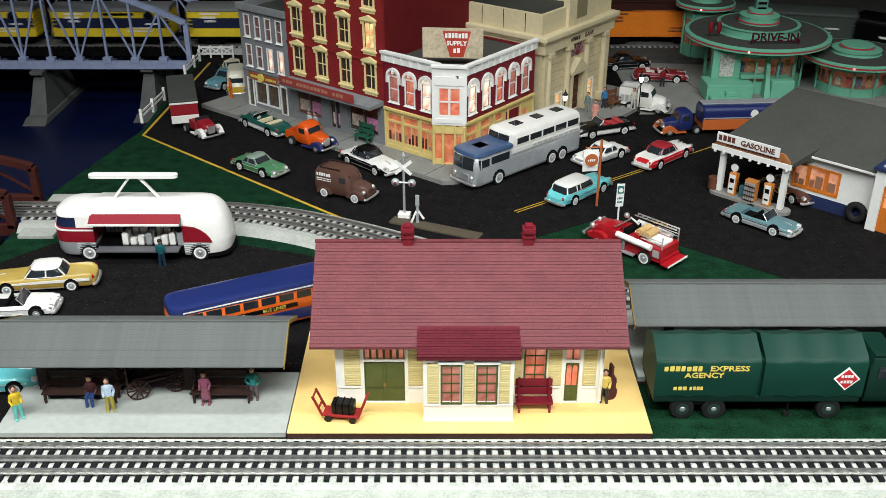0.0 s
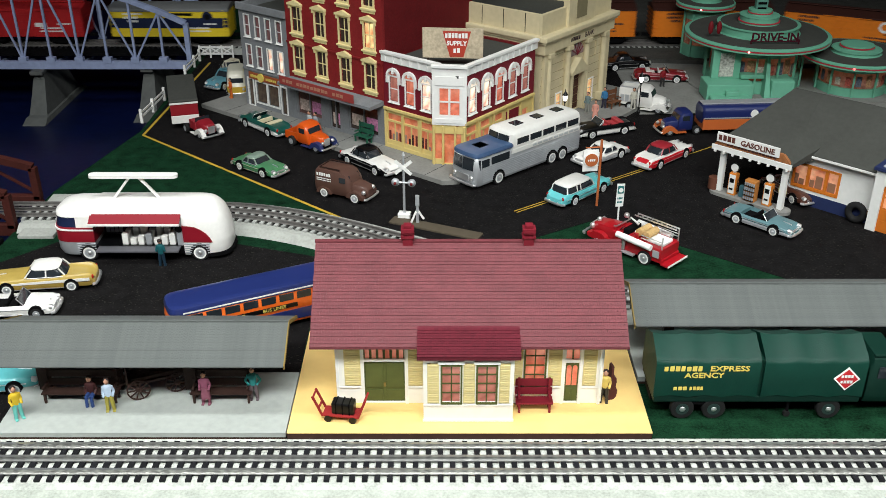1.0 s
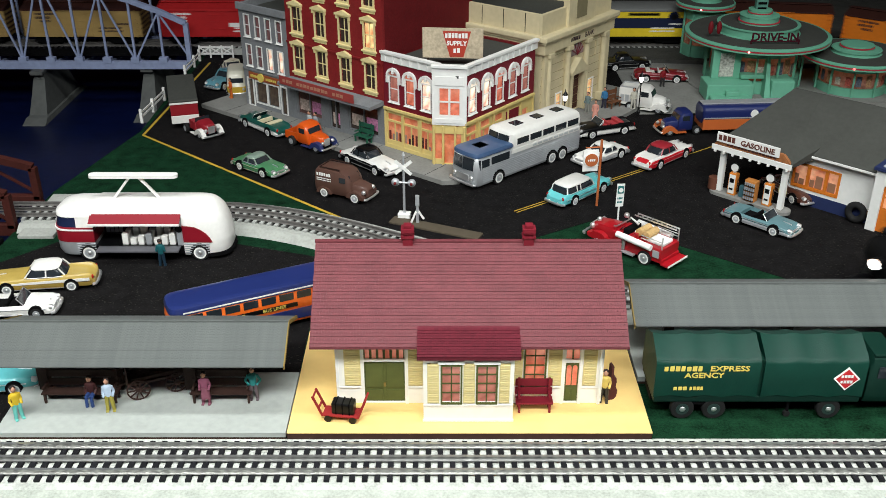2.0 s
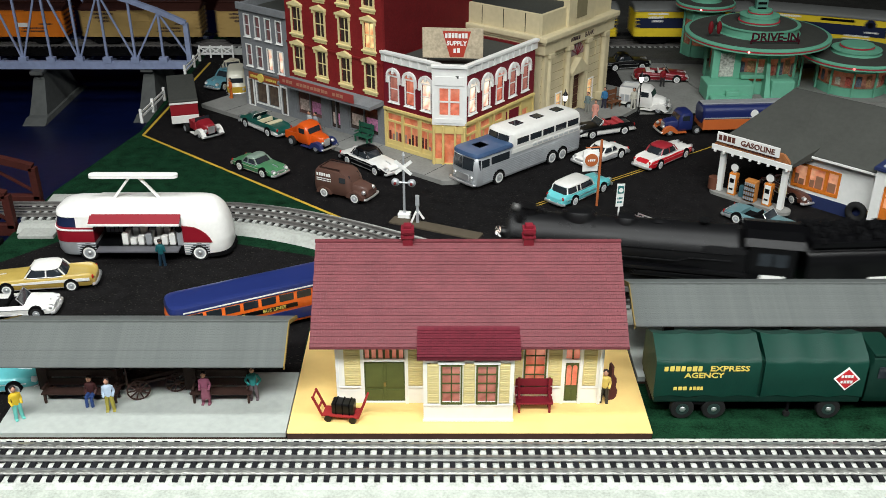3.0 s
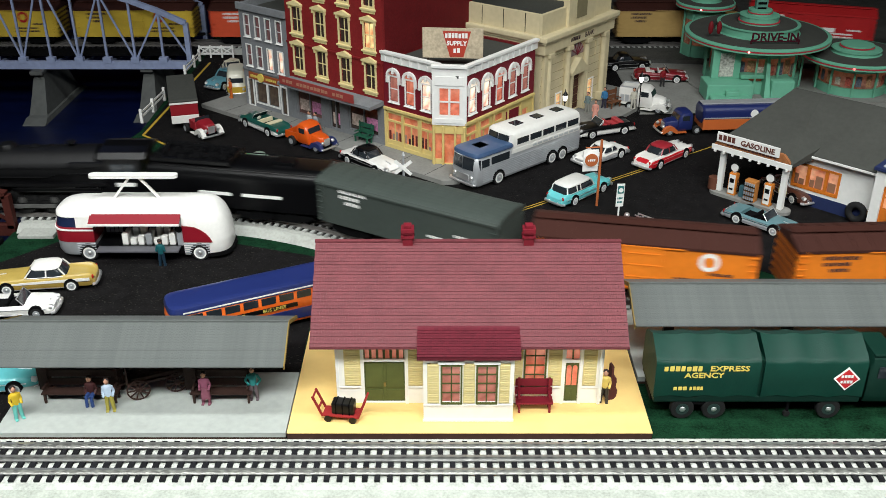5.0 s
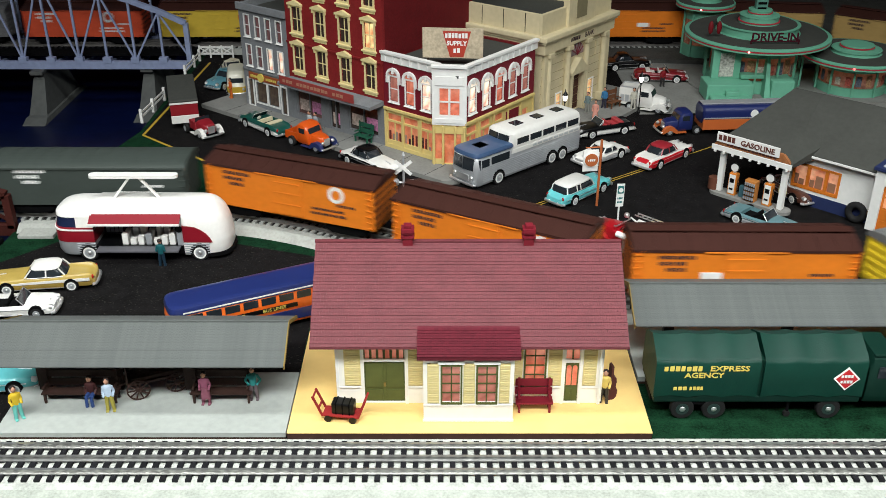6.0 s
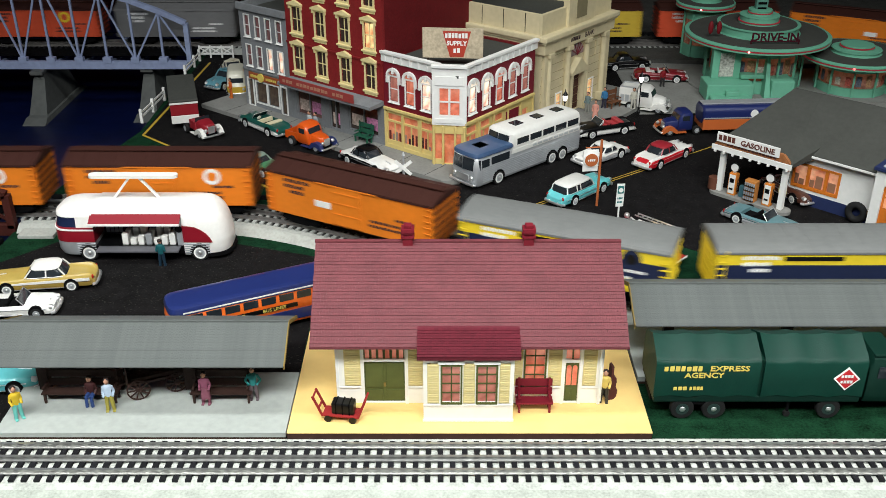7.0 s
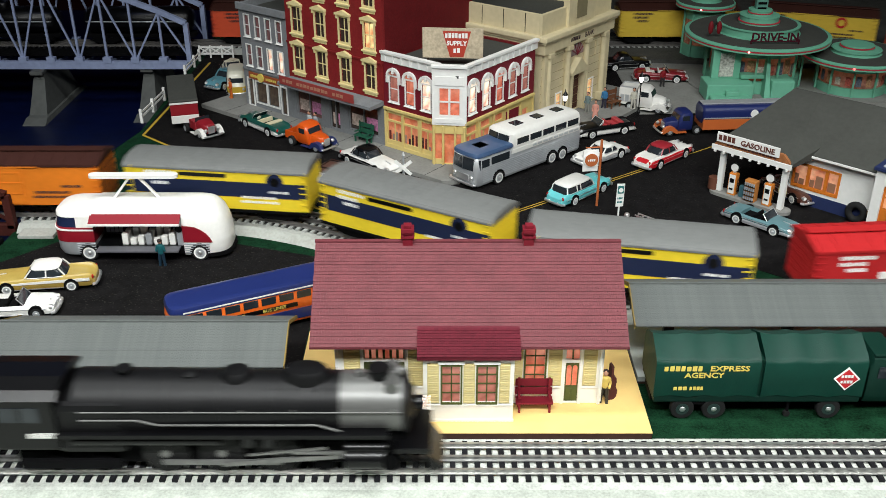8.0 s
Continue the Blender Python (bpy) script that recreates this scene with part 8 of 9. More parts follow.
for s in (-1, 1):
    for k in range(5):
        part("upper_window", box(B(), (-9.9 + k * 2.6, s * 2.46 - 0.05, 4.75), (-7.6 + k * 2.6, s * 2.46 + 0.05, 5.65), 0.04), GLASS_DARK, g)
    part("lower_window", box(B(), (4.3, s * 2.52 - 0.06, 3.2), (7.7, s * 2.52 + 0.06, 4.25), 0.04), GLASS_DARK, g)
    part("driver_window", box(B(), (8.1, s * 2.48 - 0.08, 3.0), (9.5, s * 2.48 + 0.08, 4.2), 0.04), GLASS_DARK, g)
    for k in range(9):
        part("flute", box(B(), (-10.2, s * 2.56 - 0.04, 0.95 + k * 0.26), (9.4, s * 2.56 + 0.04, 1.05 + k * 0.26)), SILVER, g)
    part("name_band", box(B(), (-10.2, s * 2.55 - 0.05, 3.7), (3.9, s * 2.55 + 0.05, 4.3)), TOP_WHITE, g)
    part("lettering_bars", bars([(-8.6, 3.85, 9, 1.1)], 0.3), SILVER, g, m=at(-8.8 if s > 0 else 0, s * 2.61, 0, 180 if s > 0 else 0))
    for xx in (6.3, -4.4, -6.6):
        part("wheel_arch", disc_mesh(1.15, 0.3, MATT_BLACK), MATT_BLACK, g, m=at(xx, s * 2.46, 1.0))
        wheel(g, xx, s * 2.42, 0.95, 0.5)
    part("headlight", ball(B(), (10.55, s * 1.6, 1.7), 0.34), CHROME, g, smooth=True)
    part("corner_post", rod(B(), (10.2, s * 1.9, 3.0), (10.1, s * 1.9, 4.4), 0.12, n=8), CHROME, g)
part("bumper", bumper(10.9, 2.4, 0.9, 1), CHROME, g, smooth=True)
part("grille", box(B(), (10.5, -1.2, 1.2), (10.78, 1.2, 2.1), 0.08), CHROME, g)

# navy and orange bus
g = thing("navy_bus", at(-18.0, 85.4, 0.06, -154.5), "navy and orange streamlined bus with gold lettering", "bus")
NB, OB = paint(0.012, 0.022, 0.11), paint(0.75, 0.13, 0.012)
part("lower_shell", bus_shell(23.5, 2.3, 0.7, 3.6, 1.6, 1.6), OB, g, smooth=True)
part("waist", bus_shell(23.6, 2.33, 2.3, 5.0, 1.6, 1.6), OB, g, "orange window band", smooth=True)
part("roof", bus_shell(23.4, 2.3, 4.7, 5.7, 1.7, 1.9), NB, g, "navy domed roof", smooth=True)
for s in (-1, 1):
    part("drip_rail", box(B(), (-10.4, s * 2.3 - 0.05, 4.95), (10.2, s * 2.3 + 0.05, 5.1)), TOP_WHITE, g)
    for k in range(9):
        part("side_window", box(B(), (-8.7 + k * 2.1, s * 2.33 - 0.05, 3.75), (-7.0 + k * 2.1, s * 2.33 + 0.05, 4.65), 0.04), GLASS_DARK, g)
    part("lower_flash", prism(B(), [(-10.6, 2.4), (2.0, 2.4), (-2.5, 1.1), (-10.6, 0.9)], s * 2.33 - 0.05, s * 2.33 + 0.05, "y"), NB, g)
    part("name_plate", box(B(), (-2.8, s * 2.38 - 0.03, 2.8), (6.2, s * 2.38 + 0.03, 3.35), 0.02), BLACK, g)
    for xx in (7.6, -7.0):
        wheel(g, xx, s * 2.12, 1.0, 0.5, False)
    part("clearance_lamp", ball(B(), (10.4, s * 1.4, 5.3), 0.25), plastic(0.5, 0.1, 0.02), g)
part("lettering_bars", bars([(-2.3, 2.9, 6, 0.42)], 0.36), LETTER_GOLD, g, m=at(3.6, 2.43, 0, 180))
lettering("side_words", "BUS LINES", 0.62, LETTER_GOLD, g, at(0.0, 2.45, 2.88, 180, 90, 0))
part("windscreen", box(B(), (-0.05, -1.6, -0.6), (0.08, 1.6, 0.6), 0.05), GLASS_DARK, g, m=at(11.2, 0, 4.2, 0, 0, -14))
part("bumper", bumper(11.9, 2.5, 1.0, 1), CHROME, g, smooth=True)
shrink(g, 0.88)


# ---- streamlined show coach with an open side ----
def show_coach():
    g = thing("show_coach", at(-34.7, 101.9, 0.06, 180), "red and white streamlined show coach with open side stage", "bus")
    RED, WHT, SIL = paint(0.24, 0.008, 0.018), paint(0.85, 0.84, 0.8), SILVER
    w = 3.1

    def shell(xa, xend, levels, nose, front):
        """levels: (height, width share, how far the end draws in)."""
        sign = 1 if front else -1
        loops = []
        for z, k, cut in levels:
            loop = [(xa, -sign * w * k, z)]
            for i in range(17):
                t = math.pi * (i / 16 - 0.5)
                loop.append((xend - sign * (cut + nose - nose * abs(math.cos(t)) ** 0.7), sign * w * k * math.copysign(abs(math.sin(t)) ** 0.7, math.sin(t)), z))
            loops.append(loop + [(xa, sign * w * k, z)])
        return loft(B(), loops)

    part("front_skirt", shell(6.0, 11.35, [(0.7, 0.96, 0.25), (1.2, 1.0, 0.05), (2.5, 1.0, 0.0)], 3.0, True), SIL, g, "ribbed silver skirt", smooth=True)
    part("front_band", shell(6.0, 11.40, [(2.5, 1.005, 0.0), (3.8, 1.005, 0.0), (4.5, 0.99, 0.12)], 3.0, True), RED, g, smooth=True)
    part("front_stripe", shell(6.0, 11.47, [(4.05, 1.02, 0.0), (4.25, 1.02, 0.05)], 3.0, True), WHT, g, "white stripe round the nose")
    part("cab_glass", shell(7.2, 11.35, [(4.5, 0.97, 0.15), (5.9, 0.92, 0.5)], 2.8, True), plastic(0.012, 0.02, 0.06, 0.1), g, "dark blue wrap-round cab glass", smooth=True)
    part("cab_side", shell(6.0, 8.2, [(4.5, 0.985, 0.0), (5.9, 0.95, 0.0)], 0.1, True), WHT, g, smooth=True)
    part("front_roof", shell(6.0, 11.30, [(5.85, 0.97, 0.25), (6.2, 0.95, 0.3), (6.6, 0.86, 0.75), (6.85, 0.68, 1.5), (6.95, 0.4, 2.3)], 2.8, True), WHT, g, smooth=True)
    part("rear_skirt", shell(-5.0, -10.6, [(0.7, 0.96, 0.2), (1.2, 1.0, 0.0), (2.6, 1.0, 0.0)], 3.6, False), WHT, g, "ribbed white skirt", smooth=True)
    part("rear_body", shell(-5.0, -10.6, [(2.6, 1.0, 0.0), (4.0, 0.995, 0.15), (5.0, 0.98, 0.4), (5.9, 0.94, 0.8), (6.5, 0.86, 1.25), (6.95, 0.7, 1.65), (7.15, 0.42, 1.9), (7.2, 0.2, 1.95)], 3.6, False), WHT, g, "white domed tail", smooth=True)
    for s in (-1, 1):
        for k in range(5):
            part("skirt_rib", box(B(), (6.0, s * w * 1.01 - 0.05, 1.0 + k * 0.3), (8.3, s * w * 1.01 + 0.05, 1.14 + k * 0.3)), SIL, g)
            part("skirt_rib", box(B(), (-8.2, s * w * 1.01 - 0.05, 1.0 + k * 0.3), (-5.0, s * w * 1.01 + 0.05, 1.14 + k * 0.3)), SIL, g)
        part("red_swoop", prism(B(), [(-5.0, 2.5), (-8.6, 2.5), (-8.35, 3.1), (-7.9, 3.7), (-7.3, 4.2), (-6.5, 4.6), (-5.0, 4.8)], s * w * 1.005 - 0.04, s * w * 1.005 + 0.04, "y"), RED, g)
    part("rear_bumper", shell(-8.0, -10.8, [(0.5, 1.02, 0.0), (0.95, 1.02, 0.0)], 3.6, False), MATT_BLACK, g, "dark wrap-round bumper")
    part("stage_floor", box(B(), (-5.0, -w, 0.9), (6.0, w, 2.0)), BLACK, g)
    part("far_side", box(B(), (-5.0, -w, 2.0), (6.0, -0.4, 5.9)), plastic(0.02, 0.03, 0.07), g, "navy stage backdrop")
    part("mid_roof", loft(B(), [[(x, a * w, z) for a, z in ((-0.95, 5.85), (-0.86, 6.5), (-0.7, 6.95), (-0.42, 7.15), (-0.2, 7.2), (0.2, 7.2), (0.42, 7.15), (0.7, 6.95), (0.86, 6.5), (0.95, 5.85))] for x in (-5.0, 6.0)]), WHT, g, smooth=True)
    part("tail_gate", box(B(), (-4.6, w, 1.8), (5.6, w + 1.5, 2.0), 0.04), mat("grey_stage_flap", (0.09, 0.09, 0.1), 0.5), g, "lowered grey stage flap")
    part("side_awning", box(B(), (-5.0, -0.1, -0.05), (6.2, 1.5, 0.12), 0.05), RED, g, "raised red side awning", m=at(0, w * 0.9, 6.1, 0, -30))
    part("awning_edge", box(B(), (-5.0, w + 0.85, 5.2), (6.2, w + 1.05, 5.5), 0.03), WHT, g)
    for k in range(4):
        part("panel_door", box(B(), (3.6 + k * 0.55, -0.39, 2.2), (4.05 + k * 0.55, -0.3, 5.2)), plastic(0.35, 0.42, 0.5), g)
    for k in range(14):
        part("exhibit", box(B(), (-3.9 + (k % 7) * 0.98, 0.6 + (k // 7) * 1.5, 2.0), (-3.15 + (k % 7) * 0.98, 1.3 + (k // 7) * 1.5, 3.3 - 0.5 * (k // 7) + 0.35 * ((k * 5) % 3)), 0.08), WHT if k % 5 else SIL, g, "white display exhibit")
    part("loudspeaker", disc_mesh(0.45, 0.12, BLACK), BLACK, g, m=at(-4.55, w * 0.98, 4.3))
    part("stage_post", box(B(), (-4.95, w * 0.82, 2.0), (-4.2, w * 0.95, 5.8)), SIL, g)
    # raised light bar on two struts
    part("light_bar", prism(B(), arc(4.9, 0, 0.62, -90, 90, 8) + arc(-4.9, 0, 0.62, 90, 270, 8), -0.2, 0.2, "z"), WHT, g, "long white light bar above the roof", smooth=True, m=at(1.05, 0, 10.2))
    for s in (-1, 1):
        part("strut", beam(B(), (1.0 + s * 2.9, 0, 7.1), (1.0 + s * 0.6, 0, 9.95), 0.3, 0.3), WHT, g)
    for xx in (6.95, -6.9):
        for s in (-1, 1):
            part("wheel_arch", disc_mesh(1.25, 0.3, MATT_BLACK), MATT_BLACK, g, m=at(xx, s * 2.98, 1.15))
            wheel(g, xx, s * 2.95, 1.05, 0.55)
    shrink(g, 0.93)
    return g


show_coach()


# ---- figurines: one plain mesh each ----
def figurine(x, y, z, rz, shirt, trousers, label, sitting=False, hat=None, skirt=False, arms=0, h=3.35):
    bm = B()
    mats = [plastic(*shirt), plastic(*trousers), plastic(0.45, 0.24, 0.16), plastic(0.03, 0.02, 0.018)]
    marks = []

    def mark(k):
        for f in bm.faces:
            if f.index < 0 or f not in done:
                f.material_index = k
                done.add(f)
    done = set()
    k = h / 3.5
    if sitting:
        for s in (-1, 1):
            rod(bm, (s * 0.2 * k, 0, 1.05), (s * 0.24 * k, -0.8 * k, 1.05), 0.2 * k, n=8)
            rod(bm, (s * 0.24 * k, -0.8 * k, 1.05), (s * 0.26 * k, -0.85 * k, 0.1), 0.16 * k, n=8)
        base = 1.0
    else:
        for s in (-1, 1):
            rod(bm, (s * 0.3 * k, 0, 0), (s * 0.18 * k, 0, 1.75 * k), 0.15 * k, 0.22 * k, n=8)
            box(bm, (s * 0.3 * k - 0.13, -0.35 * k, 0), (s * 0.3 * k + 0.13, 0.15 * k, 0.14), 0.04)
        base = 1.65 * k
    if skirt:
        rod(bm, (0, 0, 0.8 * k), (0, 0, 1.9 * k), 0.5 * k, 0.32 * k, n=10)
    mark(1)
    loft(bm, [[(a * 0.36 * k * q, b * 0.24 * k * q, base + zz * k) for a, b in ((-1, -0.5), (-0.5, -1), (0.5, -1), (1, -0.5), (1, 0.5), (0.5, 1), (-0.5, 1), (-1, 0.5))] for zz, q in ((0, 0.85), (0.5, 0.85), (1.0, 1.15), (1.2, 0.9), (1.3, 0.35))])
    for s in (-1, 1):
        sh = (s * 0.4 * k, 0, base + 1.1 * k)
        el = (s * (0.7 if arms else 0.5) * k, 0.1 * k, base + 0.45 * k)
        rod(bm, sh, el, 0.12 * k, n=8)
        rod(bm, el, (s * (0.36 if arms else 0.4) * k, -0.3 * k, base + (0.15 if arms else 0.1) * k), 0.12 * k, n=8)
    mark(0)
    ball(bm, (0, -0.02, base + 1.65 * k), 0.27 * k, (0.9, 1, 1.15), 10, 8)
    mark(2)
    ball(bm, (0, 0.05 * k, base + 1.78 * k), 0.27 * k, (1.0, 1.0, 0.8), 10, 6)
    mark(3)
    me = to_mesh("figurine", bm, mats[0], True)
    for m2 in mats[1:]:
        me.materials.append(m2)
    ob = part("figurine", me, None, None, m=at(x, y, z, rz))
    return tagged(ob, label, "figurine", "layout figurines")


ZP = 0.82
figurine(-37.3, 68.1, ZP, 40, (0.6, 0.42, 0.03), (0.15, 0.5, 0.45), "small standing figurine in yellow and teal")
figurine(-29.6, 69.3, ZP, 10, (0.45, 0.55, 0.68), (0.35, 0.3, 0.06), "small figurine in pale blue shirt and khaki trousers")
figurine(-31.6, 70.5, ZP, 0, (0.04, 0.012, 0.012), (0.03, 0.06, 0.18), "seated figurine in dark red and blue on the bench", sitting=True)
figurine(-21.3, 70.3, ZP, 0, (0.2, 0.06, 0.1), (0.2, 0.07, 0.1), "small figurine in a plum patterned dress", skirt=True)
figurine(-17.1, 71.0, ZP, 5, (0.03, 0.25, 0.25), (0.12, 0.09, 0.1), "small figurine in teal jacket, arms akimbo", arms=1)
figurine(14.5, 70.6, ZP, -10, (0.6, 0.45, 0.12), (0.04, 0.035, 0.03), "small figurine in yellow shirt and dark apron at the station corner")
figurine(-32.4, 97.6, 0.06, 180, (0.01, 0.09, 0.1), (0.012, 0.03, 0.05), "small figurine in teal coat at the show coach")
figurine(53.0, 107.6, 0.06, 30, (0.16, 0.09, 0.05), (0.05, 0.04, 0.03), "small figurine in brown at the garage door")
figurine(44.2, 114.3, 0.06, -10, (0.65, 0.6, 0.3), (0.5, 0.5, 0.45), "small figurine in pale clothes beside the pump")
figurine(-35.7, 155.6, 0.7, -60, (0.6, 0.12, 0.02), (0.5, 0.12, 0.02), "small figurine in orange on the pavement")
figurine(-20.4, 139.2, 0.7, -40, (0.4, 0.42, 0.42), (0.2, 0.2, 0.2), "small grey figurine pair member outside the shop")
figurine(-19.4, 138.6, 0.7, -50, (0.3, 0.32, 0.34), (0.15, 0.15, 0.16), "small grey figurine outside the shop")
figurine(23.3, 148.2, 0.7, -40, (0.16, 0.22, 0.22), (0.25, 0.25, 0.22), "small grey-green figurine at the bank door")
figurine(26.4, 150.6, 0.7, -30, (0.04, 0.16, 0.32), (0.03, 0.03, 0.05), "small figurine in blue before the bank")
figurine(24.0, 144.2, 0.7, -20, (0.6, 0.28, 0.22), (0.6, 0.28, 0.22), "small figurine in pink dress on the pavement", skirt=True)
figurine(31.1, 150.2, 0.7, -20, (0.55, 0.53, 0.45), (0.5, 0.48, 0.42), "small pale figurine beside the street lamp")
figurine(38.6, 163.4, 0.16, 0, (0.2, 0.01, 0.015), (0.03, 0.03, 0.03), "small dark figurine beside the red convertible")


# ---- street furniture ----
def street_lamp(x, y, h):
    g = thing("street_lamp", at(x, y, 0.7), "black cast street lamp with lit white globe", "street lamp", "street lamps")
    part("base", ring_lathe(B(), [(0.42, 0), (0.42, 0.3), (0.25, 0.5), (0.14, 1.2), (0.12, 1.3)], 14), BLACK, g, smooth=True)
    part("pole", rod(B(), (0, 0, 1.2), (0, 0, h), 0.12, 0.1, n=10), BLACK, g)
    part("collar", ring_lathe(B(), [(0.2, h - 0.3), (0.28, h), (0.2, h + 0.1)], 12), BLACK, g)
    part("globe", loft(B(), [[(r * math.cos(2 * math.pi * i / 8), r * math.sin(2 * math.pi * i / 8), z) for i in range(8)] for r, z in ((0.22, h + 0.05), (0.4, h + 0.4), (0.46, h + 1.1), (0.3, h + 1.25))]), LAMP_GLOBE, g, "glowing white globe", smooth=True)
    part("finial", ring_lathe(B(), [(0.6, h + 1.2), (0.35, h + 1.5), (0.08, h + 2.1), (0.03, h + 2.4)], 10), BLACK, g)
    shrink(g, 0.82)


street_lamp(18.8, 141.8, 5.0)
street_lamp(31.6, 148.0, 6.2)

g = thing("crossing_signal", at(-4.9, 110.3, 0.06, -8), "silver railway crossing signal with white crossbuck", "crossing signal")
part("base", box(B(), (-0.9, -0.7, 0), (0.9, 0.7, 0.9), 0.12), WHITE, g)
part("pole", rod(B(), (0, 0, 0.9), (0, 0, 10.0), 0.2, 0.16, n=12), SILVER, g)
part("crossbuck", beam(B(), (-1.2, -0.28, 7.2), (1.2, -0.28, 9.2), 0.08, 0.5), WHITE, g)
part("crossbuck", beam(B(), (-1.2, -0.38, 9.2), (1.2, -0.38, 7.2), 0.08, 0.5), WHITE, g)
part("cross_arm", rod(B(), (-1.3, -0.2, 5.8), (1.3, -0.2, 5.8), 0.14, n=10), SILVER, g)
for s in (-1, 1):
    part("lamp_target", rod(B(), (s * 1.2, -0.1, 5.8), (s * 1.2, -0.25, 5.8), 0.6, n=18), SILVER, g)
    part("lamp_hood", ball(B(), (s * 1.2, -0.3, 5.8), 0.5, (1, 0.7, 1)), SILVER, g, smooth=True)
    part("lamp_lens", ball(B(), (s * 1.2, -0.62, 5.75), 0.22), plastic(0.15, 0.01, 0.01), g)
part("finial", rod(B(), (0, 0, 10.0), (0, 0, 10.5), 0.28, 0.05, n=10), SILVER, g)
shrink(g, 0.86)
g = thing("relay_post", at(-3.2, 108.6, 0.06), "small silver track-side post with white arms", "signal post")
part("pole", rod(B(), (0, 0, 0), (0, 0, 3.2), 0.3, 0.22, n=10), SILVER, g)
part("head", box(B(), (-0.32, -0.3, 3.2), (0.32, 0.3, 4.9), 0.1), SILVER, g)
for s in (-1, 1):
    part("arm", beam(B(), (s * 0.2, -0.1, 2.2), (s * 1.0, -0.1, 0.3 + (s > 0) * 0.6), 0.25, 0.3), WHITE, g)
shrink(g, 0.8)

g = thing("round_sign", at(20.1, 114.0, 0.06, 8), "orange round advertising sign on a tall orange pole", "sign")
OP = plastic(0.42, 0.12, 0.04)
part("pole", rod(B(), (0, 0, 0), (0, 0, 9.2), 0.17, n=10), OP, g)
part("arm", rod(B(), (-2.0, 0, 8.2), (0, 0, 8.2), 0.1, n=8), OP, g)
part("sign_plate", box(B(), (-2.3, -0.14, 5.0), (-0.3, 0.06, 7.9), 0.04), WHITE, g)
d = part("sign_disc", rod(B(), (-1.25, -0.3, 6.6), (-1.25, -0.1, 6.6), 0.98, n=24), WHITE, g)
part("sign_centre", rod(B(), (-1.25, -0.36, 6.6), (-1.25, -0.28, 6.6), 0.86, n=24), OP, d)
part("sign_bars", bars([(-1.75, 6.45, 4, 0.26)], 0.3), WHITE, d, m=at(0, -0.37, 0))

g = thing("bus_stop_sign", at(22.1, 109.4, 0.06, 6), "white bus stop sign with blue-green emblem", "sign")
part("pole", rod(B(), (0, 0, 0), (0, 0, 2.6), 0.14, n=8), WHITE, g)
p = part("plate", box(B(), (-0.55, -0.12, 2.4), (0.6, 0.04, 6.0), 0.06), WHITE, g)
part("emblem", box(B(), (-0.42, -0.18, 4.5), (0.47, -0.11, 5.7), 0.08), plastic(0.03, 0.16, 0.16), p)
part("emblem_ring", disc_mesh(0.34, 0.06, WHITE), WHITE, p, m=at(0.03, -0.2, 5.05))
part("sign_bars", bars([(-0.38, 3.6, 4, 0.2), (-0.38, 3.0, 4, 0.2)], 0.3), plastic(0.03, 0.16, 0.16), p, m=at(0, -0.13, 0))
shrink(g, 0.86)

# benches and small things on the pavement
bench = long_bench(-1.5, 1.5, 0, 0, plastic(0.02, 0.1, 0.06), "green slatted bench on the shop pavement")
bench.matrix_basis = at(-11.9, 135.2, 0.7, -38.5)
bench = long_bench(-1.3, 1.3, 0, 0, plastic(0.14, 0.06, 0.03), "brown slatted bench in front of the bank")
bench.matrix_basis = at(28.0, 150.9, 0.7, 40)
g = thing("mail_bin", at(15.6, 139.2, 0.7, 45), "black rounded bin on the pavement", "bin")
part("drum", ring_lathe(B(), [(0.9, 0), (1.0, 1.2), (1.0, 2.0), (0.7, 2.5), (0.1, 2.6)], 16), BLACK, g, smooth=True)
g = thing("fire_hydrant", at(17.2, 140.6, 0.7), "small red fire hydrant", "hydrant")
part("barrel", ring_lathe(B(), [(0.3, 0), (0.25, 0.2), (0.25, 0.9), (0.32, 1.0), (0.1, 1.3)], 12), plastic(0.4, 0.02, 0.02), g, smooth=True)

# giant tyre by the garage
g = thing("display_tyre", at(51.76, 108.95, 0.06, -44, -6), "big black display tyre leaning by the garage", "tyre")
bm = B()
loops = []
for a in range(24):
    t = 2 * math.pi * a / 24
    loops.append([((1.15 + 0.55 * math.cos(u)) * math.cos(t), 0.5 * math.sin(u), 1.7 + (1.15 + 0.55 * math.cos(u)) * math.sin(t)) for u in [2 * math.pi * i / 10 for i in range(10)]])
loops.append(loops[0])
part("casing", loft(bm, loops), RUBBER, g, smooth=True)
shrink(g, 0.82)

# station baggage cart
g = thing("baggage_cart", at(-8.9, 68.2, ZP, -8), "small red baggage cart with black trunk", "baggage cart")
CR = plastic(0.26, 0.02, 0.02)
part("deck", box(B(), (-1.6, -0.7, 0.55), (1.6, 0.7, 0.72), 0.04), CR, g)
for x, lean in ((-1.6, -0.8), (1.6, 0.7)):
    for s in (-1, 1):
        part("handle_post", beam(B(), (x, s * 0.6, 0.6), (x + lean, s * 0.6, 2.5), 0.16, 0.18), CR, g)
    for z in (1.3, 2.4):
        part("handle_bar", beam(B(), (x + lean * (z - 0.6) / 1.9, -0.65, z), (x + lean * (z - 0.6) / 1.9, 0.65, z), 0.14, 0.14), CR, g)
for x in (-1.1, 1.1):
    for s in (-1, 1):
        part("wheel", disc_mesh(0.33, 0.18, BLACK), BLACK, g, m=at(x, s * 0.65, 0.33))
